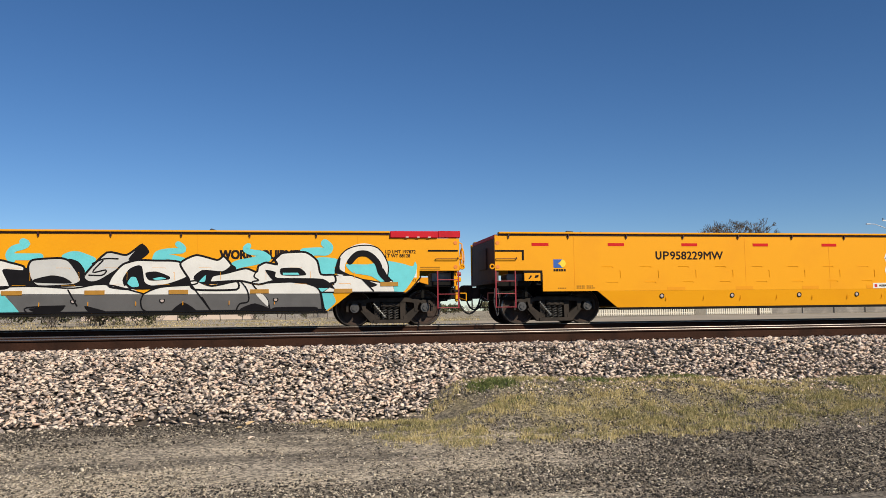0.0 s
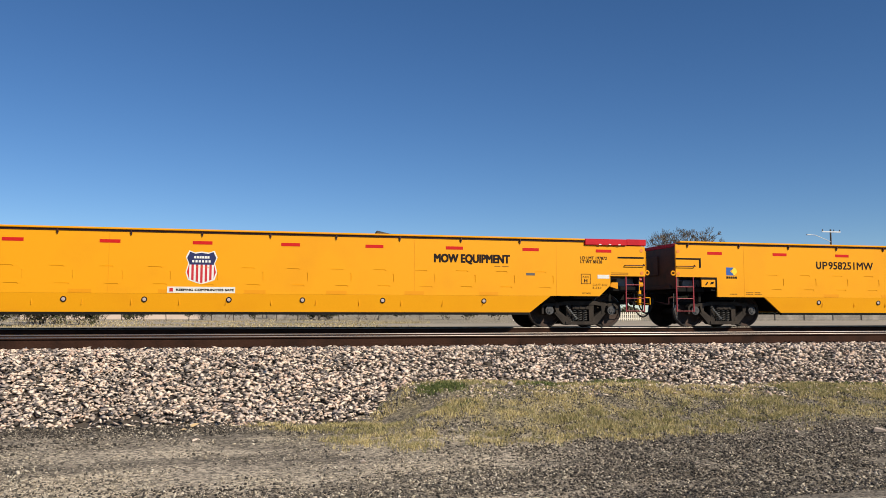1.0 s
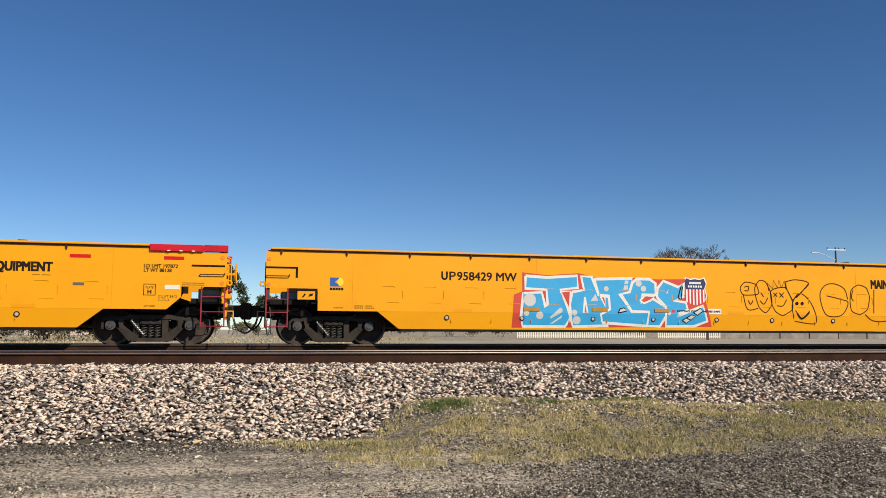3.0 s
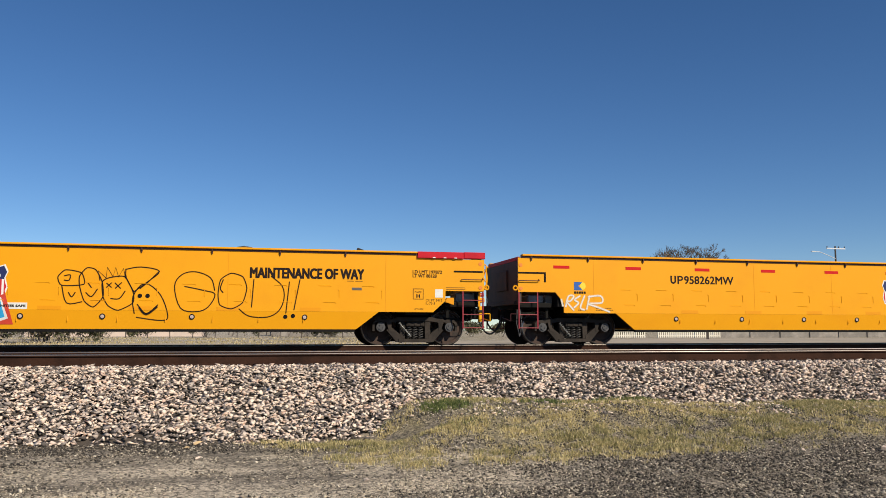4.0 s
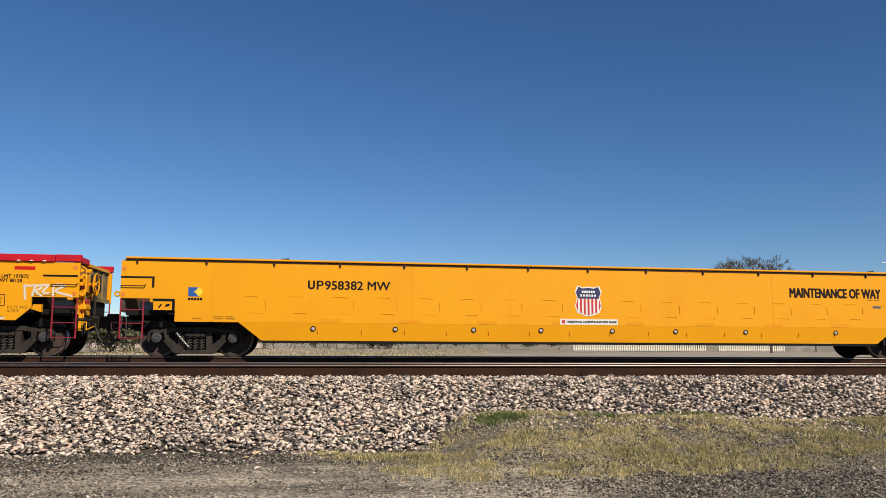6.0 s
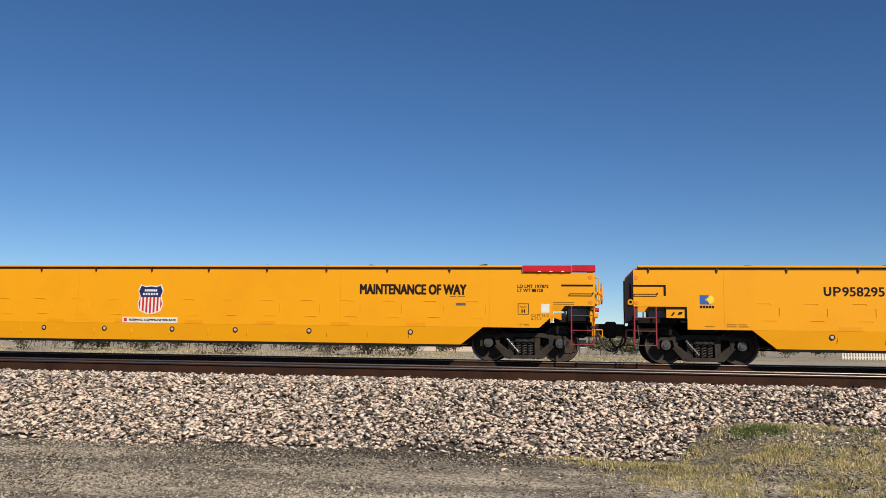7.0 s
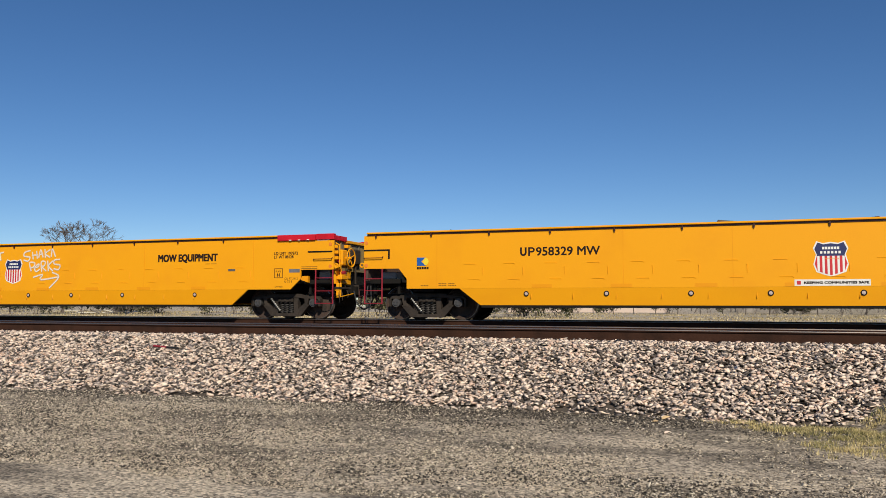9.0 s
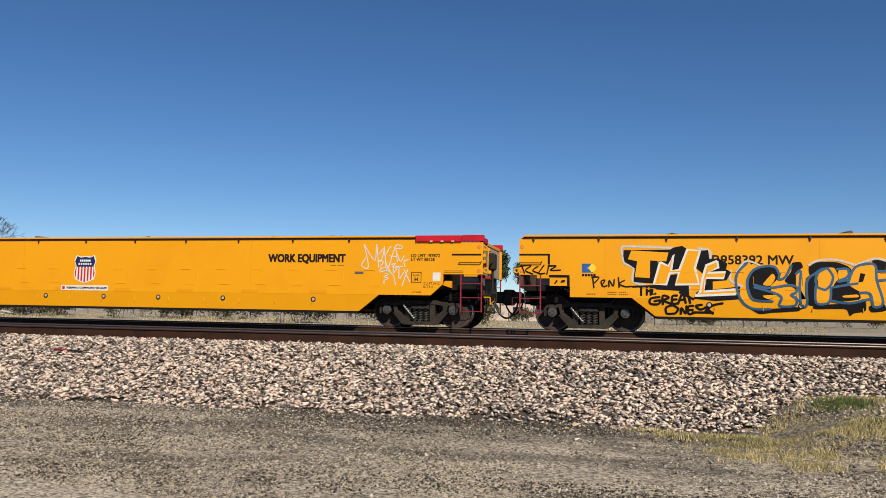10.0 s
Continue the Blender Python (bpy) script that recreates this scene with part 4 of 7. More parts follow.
    if step_piece:
        plate(car, "step_plate", 0.76, 1.18, 1.10, 1.30, YELLOW, "yellow bracket plate", 0.02)
        bm = bmesh.new()
        box(bm, 0.74, 1.24, -HALF - 0.012, -HALF + 0.03, 1.305, 1.368)
        box(bm, 1.185, 1.245, -HALF - 0.012, -HALF + 0.03, 1.08, 1.305)
        part("bracket_edge", bm, UNDER, car, "black bracket edge")
        bm = bmesh.new()
        slab(bm, [(0.86, 1.15), (0.90, 1.15), (0.96, 1.22), (0.93, 1.25)], -HALF - 0.024, -HALF - 0.0205)
        slab(bm, [(1.02, 1.17), (1.12, 1.19), (1.14, 1.25), (1.05, 1.24)], -HALF - 0.024, -HALF - 0.0205)
        part("scuff", bm, BLACK, car, "black smudge")
    if reflectors:
        for k in range(11):
            plate(car, "reflector", 0.97 + k * 2.055, 1.42 + k * 2.055, 1.995, 2.075, REFLECT, "red reflective strip")


markings(0, "", "WORK EQUIPMENT", 19.3, False, False)
markings(1, "958229MW", "MOW EQUIPMENT", 19.12, True, True)
markings(2, "958251MW", "MOW EQUIPMENT", 19.12, True, True, shift=0.09)
markings(3, "958429 MW", "MAINTENANCE OF WAY", 19.86, False, True)
markings(4, "958262MW", "MOW EQUIPMENT", 19.16, True, False, step_piece=False)
markings(5, "958382 MW", "MAINTENANCE OF WAY", 19.82, False, True)
markings(6, "958295 MW", "MOW EQUIPMENT", 19.2, False, False)
markings(7, "958329 MW", "WORK EQUIPMENT", 19.3, False, True, step_piece=False)
markings(8, "958392 MW", "", 0, False, False)
# this car's end is a plain dust-grey plate with no hand brake
END_GREY = material("dust_grey_end_paint", (0.42, 0.36, 0.26), 0.7, 0, 0.15, 2, 40, second=(0.34, 0.31, 0.25), spec=0.2)
for c in list(cars[7].children):
    if c.name.startswith(("brake_wheel", "brake_gear")):
        bpy.data.objects.remove(c)
    elif c.name.startswith("end_wall") and c.data.materials[0] == END_YELLOW:
        bm = bmesh.new()
        box(bm, CAR - 0.16, CAR - 0.06, -HALF + 0.05, HALF - 0.05, 1.37, 2.155, 0.008)
        for y in (-1.2, -0.4, 0.4):
            for z in (1.55, 1.80, 2.02):
                rod(bm, (CAR - 0.06, y, z), (CAR - 0.045, y, z), 0.025, 8)
        c.data = mesh_of(bm, "end_wall", END_GREY)
        tagged(c, "dust-grey end wall plate with bolt heads")
# cards beside the data frame
for i in (0, 3, 5, 7):
    plate(cars[i], "placard", 21.66, 21.86, 1.20, 1.41, CARD, "white placard")
for i in (1, 2, 6):
    plate(cars[i], "placard", 21.56, 21.90, 1.30, 1.40, CARD if i < 3 else GREY, "pale placard strip")
# brown tape over the paint of two cars
TAPE = material("faded_tape", (0.42, 0.20, 0.02), 0.6)

SPRAY = {
    "black": material("black_spray", (0.008, 0.007, 0.009), 0.75, 0, 0.2, 4, 40, spec=0.15),
    "white": material("white_spray", (0.72, 0.70, 0.66), 0.6, 0, 0.08, 4, 40),
    "pale": material("silver_spray", (0.56, 0.55, 0.53), 0.5, 0, 0.05, 4, 40),
    "grey": material("grey_spray", (0.125, 0.12, 0.12), 0.6, 0, 0.12, 3, 40),
    "cyan": material("turquoise_spray", (0.14, 0.60, 0.64), 0.6, 0, 0.08, 3, 40),
    "blue": material("sky_blue_spray", (0.025, 0.34, 0.66), 0.6, 0, 0.10, 2, 40),
    "spray_blue": material("deep_blue_spray", (0.014, 0.09, 0.20), 0.6, 0, 0.2, 2, 40),
    "red": material("red_spray", (0.58, 0.05, 0.025), 0.6, 0, 0.15, 2, 40),
    "yellow": YELLOW,
    "haze": material("aluminium_spray", (0.72, 0.70, 0.68), 0.38, 0.85, 0.08, 8, 40),
}



def sprayed(mat, core=0.30):
    """Let fine specks of the paint below show through."""
    nt = mat.node_tree
    co, fine = nt.nodes.new("ShaderNodeTexCoord"), nt.nodes.new("ShaderNodeTexNoise")
    fine.inputs["Scale"].default_value, fine.inputs["Detail"].default_value = 22, 6
    nt.links.new(co.outputs["Object"], fine.inputs["Vector"])
    mr = nt.nodes.new("ShaderNodeMapRange")
    mr.inputs["From Min"].default_value, mr.inputs["From Max"].default_value, mr.inputs["To Min"].default_value = 0.32, 0.52, 0.80
    nt.links.new(fine.outputs["Fac"], mr.inputs["Value"])
    # the stroke thins out towards its rim
    rim, fade, both = nt.nodes.new("ShaderNodeAttribute"), nt.nodes.new("ShaderNodeMapRange"), nt.nodes.new("ShaderNodeMath")
    rim.attribute_name = "rim"
    fade.interpolation_type = "SMOOTHSTEP"
    fade.inputs["From Min"].default_value, fade.inputs["From Max"].default_value = 1.0, core
    nt.links.new(rim.outputs["Fac"], fade.inputs["Value"])
    both.operation = "MULTIPLY"
    nt.links.new(mr.outputs["Result"], both.inputs[0]), nt.links.new(fade.outputs["Result"], both.inputs[1])
    nt.links.new(both.outputs["Value"], nt.nodes["Principled BSDF"].inputs["Alpha"])


SPRAY["thin_white"] = material("thin_white_spray", (0.74, 0.68, 0.58), 0.6, 0, 0.08, 4, 40)
SPRAY["mist"] = material("pale_overspray", (0.60, 0.55, 0.47), 0.6, 0, 0.08, 4, 40)
SPRAY["thin_black"] = material("thin_black_spray", (0.010, 0.008, 0.008), 0.75, 0, 0.2, 4, 40, spec=0.15)
for key in ("thin_white", "thin_black", "haze", "mist"):
    sprayed(SPRAY[key], 0.0 if key == "haze" else 0.30)


SOFT = ("thin_white", "thin_black", "haze", "mist")


class Graffiti:
    """One piece of spray paint on a car's side: flat fills and lines, laid one over the other."""

    def __init__(self, car, label):
        self.car, self.label, self.strokes, self.level, self.last = car, label, [], 0.0050, None

    def flat(self, faces, mat, rims=None):
        """faces: lists of (u, z), with how near the stroke's rim each corner lies; bends with the skirt."""
        self.level += 0.00015
        tmp = bmesh.new()
        layer = tmp.verts.layers.float.new("rim")
        for k, pts in enumerate(faces):
            vs = [tmp.verts.new((u, -0.000013 * (k % 9), z)) for u, z in pts]
            for j, v in enumerate(vs):
                v[layer] = rims[k][j] if rims else 0.0
            tmp.faces.new(vs)
        bmesh.ops.remove_doubles(tmp, verts=tmp.verts, dist=0.00012)
        tmp.normal_update()
        bmesh.ops.triangulate(tmp, faces=tmp.faces)
        bmesh.ops.bisect_plane(tmp, geom=tmp.verts[:] + tmp.edges[:] + tmp.faces[:], plane_co=(0, 0, 0.83), plane_no=(0, 0, 1))
        tmp.verts.index_update()
        V = [(v.co.x, -HALF + low_y(v.co.z) - self.level + v.co.y, v.co.z) for v in tmp.verts]
        self.strokes.append((mat, V, [v[layer] for v in tmp.verts], [[v.index for v in f.verts] for f in tmp.faces]))
        tmp.free()

    @staticmethod
    def spline(pts, closed):
        if len(pts) < 3:
            return pts
        out, n = [], len(pts)
        p = [Vector(a) for a in pts]
        for i in range(n if closed else n - 1):
            a, b = p[i], p[(i + 1) % n]
            pre = p[i - 1] if closed or i else a
            nxt = p[(i + 2) % n] if closed or i + 2 < n else b
            pull = 0.32 if closed else 0.5
            ta, tb = (b - pre) * pull, (nxt - a) * pull
            for s in range(4):
                t = s / 4
                out.append(tuple(0.5 * ((2 * a) + 2 * ta * t + (6 * (b - a) - 4 * ta - 2 * tb) * t * t + (4 * (a - b) + 2 * ta + 2 * tb) * t ** 3)))
        return out if closed else out + [pts[-1]]

    def fill(self, mat, pts, smooth=True):
        self.last = self.spline(pts, True) if smooth else pts
        self.flat([self.last], mat)
        return self

    def outline(self, mat, width):
        self.line(mat, width, list(self.last) + [self.last[0]], False)
        return self

    def line(self, mat, width, pts, smooth=True):
        if smooth:
            closed = pts[0] == pts[-1] and len(pts) > 3
            pts = (self.spline(pts[:-1], True) + [pts[0]]) if closed else self.spline(pts, False)
        p = [Vector(a) for a in pts]
        soft = mat in SOFT
        w = width * (1.45 if soft else 1.0) / 2
        left, right = [], []
        for i, a in enumerate(p):
            d = (p[min(i + 1, len(p) - 1)] - p[max(i - 1, 0)])
            d = d.normalized() if d.length > 1e-6 else Vector((1, 0))
            n = Vector((-d.y, d.x)) * w
            left.append(tuple(a + n)), right.append(tuple(a - n))
        mid = [tuple(a) for a in p]
        faces, rims = [], []
        for i in range(len(p) - 1):
            faces += [(left[i], left[i + 1], mid[i + 1], mid[i]), (mid[i], mid[i + 1], right[i + 1], right[i])]
            rims += [(1, 1, 0, 0), (0, 0, 1, 1)]
        for a, b in ((p[0], p[1]), (p[-1], p[-2])) if mid[0] != mid[-1] else ():      # half-round ends
            out = math.atan2(a.y - b.y, a.x - b.x) - math.pi / 2
            ring = [(a.x + w * math.cos(out + k * math.pi / 6), a.y + w * math.sin(out + k * math.pi / 6)) for k in range(7)]
            for k in range(6):
                faces.append((tuple(a), ring[k], ring[k + 1]))
                rims.append((0, 1, 1))
        self.flat(faces, mat, rims)
        return self

    def dot(self, mat, u, z, r, n=14):
        self.flat([[(u + r * math.cos(2 * math.pi * k / n), z + r * math.sin(2 * math.pi * k / n)) for k in range(n)]], mat)

    def done(self):
        """Strokes that touch make one part."""
        boxes = []
        for _, V, _, _ in self.strokes:
            us, zs = [v[0] for v in V], [v[2] for v in V]
            boxes.append((min(us) - 0.03, max(us) + 0.03, min(zs) - 0.03, max(zs) + 0.03))
        root = list(range(len(boxes)))
        def find(i):
            while root[i] != i:
                i = root[i]
            return i
        for i, a in enumerate(boxes):
            for j in range(i):
                b = boxes[j]
                if a[0] < b[1] and b[0] < a[1] and a[2] < b[3] and b[2] < a[3]:
                    root[find(i)] = find(j)
        for r in sorted({find(i) for i in range(len(boxes))}):
            V, F, rims, mats, index = [], [], [], [], []
            for i, (mat, v, rim, f) in enumerate(self.strokes):
                if find(i) != r:
                    continue
                if mat not in mats:
                    mats.append(mat)
                F += [[len(V) + k for k in face] for face in f]
                index += [mats.index(mat)] * len(f)
                V += v
                rims += rim
            me = bpy.data.meshes.new("graffiti")
            me.from_pydata(V, [], F)
            me.attributes.new("rim", "FLOAT", "POINT").data.foreach_set("value", rims)
            for m in mats:
                me.materials.append(SPRAY[m])
            me.polygons.foreach_set("material_index", index)
            part("graffiti", me, None, self.car, self.label)


def mural_silver():
    g = Graffiti(cars[0], "large silver, black and turquoise spray-painted mural")
    g.line("cyan", 0.16, [(12.49, 1.65), (12.43, 1.76), (12.52, 1.9), (12.7, 1.96), (12.8, 2.02), (12.72, 2.07)], True)
    g.line("cyan", 0.16, [(12.45, 1.72), (12.77, 1.72), (13.09, 1.72)], True)
    g.line("cyan", 0.14, [(15.63, 1.65), (15.69, 1.79), (15.92, 1.85), (16.24, 1.87), (16.24, 1.95), (16.15, 2.02)], True)
    g.line("cyan", 0.12, [(15.67, 1.65), (15.92, 1.72), (16.27, 1.64)], True)
    g.fill("cyan", [(13.56, 1.72), (13.74, 1.84), (13.95, 1.84), (14.32, 1.67), (14.12, 1.37), (13.96, 1.39)], True)
    g.fill("cyan", [(12.23, 0.96), (12.35, 0.85), (12.7, 0.42), (12.24, 0.43)], False)
    g.line("cyan", 0.2, [(17.35, 1.4), (17.51, 1.53), (17.84, 1.6), (18.21, 1.69)], True)
    g.line("cyan", 0.14, [(18.21, 1.72), (18.1, 1.79), (17.81, 1.84), (17.71, 1.91), (17.77, 1.98)], True)
    g.line("cyan", 0.2, [(19.09, 1.83), (19.41, 1.85), (19.63, 1.85), (19.7, 1.95), (19.6, 2.05)], True)
    g.fill("cyan", [(19.36, 1.65), (19.54, 1.71), (19.91, 1.65), (19.88, 1.32), (19.45, 1.3)], True)
    g.fill("cyan", [(20.11, 1.53), (20.65, 1.53), (21.09, 1.62), (21.49, 1.55), (21.76, 1.48), (21.82, 1.6), (21.87, 1.48), (21.81, 1.24), (21.55, 0.87), (21.32, 0.84), (20.74, 1.23), (20.28, 1.32)], True)
    g.fill("cyan", [(19.36, 1.03), (19.82, 1.01), (19.77, 0.86), (19.86, 0.61), (19.59, 0.4), (19.5, 0.86)], True)
    g.fill("black", [(16.7, 1.54), (17.27, 1.38), (17.97, 1.37), (18.46, 1.6), (18.59, 1.74), (19.18, 1.78), (19.5, 1.29), (19.82, 1.25), (19.77, 0.95), (16.71, 0.97)], False)
    g.fill("black", [(12.21, 1.59), (12.82, 1.46), (13.42, 1.63), (13.75, 1.63), (14.08, 1.29), (14.49, 1.52), (15.08, 1.63), (16.18, 1.56), (16.57, 1.69), (17.4, 1.53), (17.49, 1.47), (17.49, 0.97), (12.23, 1.01)], False)
    g.fill("grey", [(12.35, 0.87), (17.49, 0.83), (17.49, 0.4), (12.68, 0.43)], False)
    g.fill("white", [(12.23, 1.04), (13.72, 1.02), (14.5, 1.06), (15.09, 0.99), (15.38, 0.84), (12.27, 0.87)], False)
    g.fill("white", [(15.38, 0.83), (15.76, 1), (16.53, 1.03), (17.49, 1.02), (17.49, 0.83)], False)
    g.fill("grey", [(16.71, 0.84), (19.49, 0.82), (19.56, 0.4), (16.71, 0.41)], False)
    g.fill("white", [(16.71, 1.04), (17.58, 1.11), (18.02, 1.06), (19, 1.1), (19.41, 0.96), (19.49, 0.82), (16.71, 0.84)], False)
    g.fill("white", [(19.47, 1.27), (20.23, 1.26), (20.51, 1.16), (20.97, 1.08), (21.25, 1.13), (21.3, 0.84), (19.54, 0.85), (19.82, 1.04)], False).outline("black", 0.03)
    g.fill("white", [(12.21, 1.62), (12.45, 1.59), (12.75, 1.5), (12.74, 1.39), (12.45, 1.41), (12.32, 1.4), (12.47, 1.05), (12.23, 1.01)], True).outline("black", 0.05)
    g.fill("pale", [(12.85, 1.51), (12.95, 1.65), (13.5, 1.69), (13.73, 1.62), (14, 1.21), (13.84, 1.07), (13.07, 1.04), (12.88, 1.26)], True).outline("black", 0.05)
    g.fill("pale", [(14.06, 1.28), (14.55, 1.82), (14.99, 1.76), (15.34, 2.02), (15.08, 1.63), (14.42, 1.17), (14.17, 1.13)], True).outline("black", 0.05)
    g.fill("white", [(14.61, 1.02), (14.66, 1.25), (14.91, 1.54), (15.24, 1.64), (15.63, 1.63), (16.18, 1.6), (16.38, 1.25), (15.93, 1.06), (15.55, 1.02), (15.38, 1.12), (15.31, 1.49), (15.08, 1.42), (14.93, 1.16), (15.09, 0.96)], True).outline("black", 0.05)
    g.fill("white", [(16.2, 1.56), (16.57, 1.76), (17.05, 1.64), (17.2, 1.73), (17.38, 1.51), (17.18, 1.35), (16.72, 1.38), (16.53, 1.2), (16.92, 1.02), (17.5, 1.13), (17.5, 0.93), (16.53, 0.94), (16.4, 1.2)], True).outline("black", 0.05)
    g.fill("white", [(16.88, 1.13), (16.96, 1.27), (17.27, 1.33), (17.71, 1.44), (17.97, 1.35), (18.01, 1.49), (18.19, 1.58), (18.46, 1.53), (18.39, 1.67), (18.59, 1.81), (19.13, 1.83), (19.41, 1.62), (19.5, 1.29), (19.82, 1.27), (19.84, 1.09), (19.45, 1.05), (18.46, 1.14), (18.02, 1.05), (17.58, 1.14), (16.96, 1.11)], True).outline("black", 0.05)
    g.fill("black", [(15.03, 1.66), (15.34, 2.02), (15.5, 1.83), (15.31, 1.66)], True)
    g.fill("black", [(13.71, 1.67), (13.93, 1.61), (14.08, 1.39), (14, 1.17), (13.9, 1.34)], True)
    g.fill("black", [(12.98, 1.2), (13.35, 1.29), (13.63, 1.24), (13.79, 1.1), (13.03, 1.12)], True)
    g.fill("black", [(12.29, 1.41), (12.74, 1.37), (12.89, 1.09), (12.58, 1.1), (12.54, 1.2)], True)
    g.fill("black", [(14.92, 1.16), (15.08, 1.45), (15.27, 1.45), (15.38, 1.07), (15.64, 0.96), (15.09, 0.96), (15.04, 1.1), (14.96, 1.03)], True)
    g.fill("black", [(15.42, 1.34), (15.67, 1.37), (15.95, 1.26), (15.95, 1.18), (15.51, 1.16)], True)
    g.fill("black", [(16.53, 1.2), (16.7, 1.4), (17.18, 1.35), (16.83, 1.18), (16.88, 1.03)], True)
    g.fill("black", [(16.01, 0.42), (16.28, 0.64), (16.6, 0.41)], True)
    g.fill("black", [(14.08, 0.58), (14.56, 0.44), (14.18, 0.43)], True)
    g.fill("black", [(12.88, 0.53), (13.63, 0.57), (13.49, 0.42), (13.04, 0.43)], True)
    g.fill("black", [(16.62, 1.15), (16.79, 1.36), (16.88, 1.15)], True)
    g.line("black", 0.035, [(14.24, 1.56), (14.49, 1.67), (14.8, 1.67)], True)
    g.line("black", 0.035, [(14.17, 1.29), (14.46, 1.29), (14.54, 1.41), (14.25, 1.36), (14.47, 1.63)], True)
    g.line("black", 0.035, [(13.72, 0.95), (13.91, 0.58)], True)
    g.line("black", 0.035, [(15.38, 0.84), (15.32, 0.68), (15.35, 0.5), (15.45, 0.43)], True)
    g.line("black", 0.035, [(16.45, 1.07), (16.93, 0.4)], True)
    g.line("black", 0.035, [(12.23, 1.03), (13.03, 1.04), (13.84, 0.99), (14.5, 1.08), (15.38, 0.85)], True)
    g.line("black", 0.035, [(15.38, 0.84), (15.76, 1), (16.53, 1.06), (16.53, 1.15), (15.93, 1.03)], True)
    g.line("black", 0.035, [(12.84, 0.42), (12.83, 0.55), (13.65, 0.58)], True)
    g.fill("cyan", [(15.02, 1.1), (15.1, 1.24), (15.21, 1.23), (15.28, 1.03), (15.13, 1.01)], True)
    g.fill("cyan", [(15.59, 1.2), (15.76, 1.24), (15.89, 1.2), (15.68, 1.17)], True)
    g.fill("cyan", [(16.64, 1.13), (16.79, 1.28), (16.77, 1.13)], True)
    g.line("white", 0.2, [(19.98, 1.34), (20.01, 1.6), (20.23, 1.85), (20.56, 1.95), (20.88, 1.83), (21.04, 1.55), (21.05, 1.26)], True)
    g.line("black", 0.15, [(20.21, 1.6), (20.39, 1.78), (20.65, 1.78), (20.88, 1.57), (20.97, 1.32), (21.13, 1.15)], True)
    g.line("black", 0.03, [(19.85, 1.32), (19.92, 1.65), (20.14, 1.9), (20.51, 2), (20.9, 1.93), (21.14, 1.55), (21.13, 1.22)], True)
    g.fill("black", [(19.84, 1.32), (19.89, 1.6), (19.98, 1.69), (19.96, 1.41), (20.23, 1.26)], True)
    g.fill("black", [(18.55, 1.44), (19, 1.44), (19.14, 1.27), (18.57, 1.27)], True)
    g.fill("black", [(18.17, 1.4), (18.42, 1.35), (18.46, 1.21), (19.54, 1.18), (19.84, 0.93), (19.45, 1.04), (18.46, 1.14), (18.33, 1.17)], True)
    g.fill("black", [(18.4, 0.5), (19.36, 0.5), (19.36, 0.4), (18.4, 0.41)], True)
    g.fill("black", [(17.58, 0.45), (17.93, 0.6), (18.38, 0.41)], True)
    g.fill("black", [(20.51, 1.17), (20.88, 1.03), (20.69, 0.97)], True)
    g.fill("black", [(18.3, 1.58), (18.41, 1.72), (18.59, 1.81), (18.39, 1.62)], True)
    g.line("black", 0.035, [(17.58, 1.15), (17.75, 0.92), (17.78, 0.65), (17.58, 0.59), (17.49, 0.43)], True)
    g.line("black", 0.035, [(17.97, 1.37), (17.91, 1.24), (18.02, 1.15), (17.86, 1.1), (18.02, 0.88), (18.22, 0.69), (18.29, 0.42)], True)
    g.line("black", 0.035, [(16.71, 0.75), (16.92, 0.41)], True)
    g.line("black", 0.035, [(19.5, 0.86), (19.59, 0.4)], True)
    g.line("black", 0.035, [(19.22, 1.07), (19.47, 0.89), (19.54, 0.4)], True)
    g.line("black", 0.035, [(19.54, 0.85), (21.3, 0.84), (21.62, 0.84), (21.95, 1.2)], True)
    g.line("black", 0.035, [(20.51, 1.16), (20.78, 0.88)], True)
    g.line("black", 0.035, [(21.23, 1.13), (21.13, 1.22), (21.02, 1.41)], True)
    g.line("black", 0.05, [(10.4, 0.425), (19.6, 0.425)], False)
    g.fill("cyan", [(18.59, 1.33), (18.95, 1.33), (18.98, 1.28), (18.59, 1.28)], False)
    g.fill("white", [(17.95, 0.82), (18.11, 0.82), (18.24, 0.65), (18.22, 0.53)], True)
    g.done()


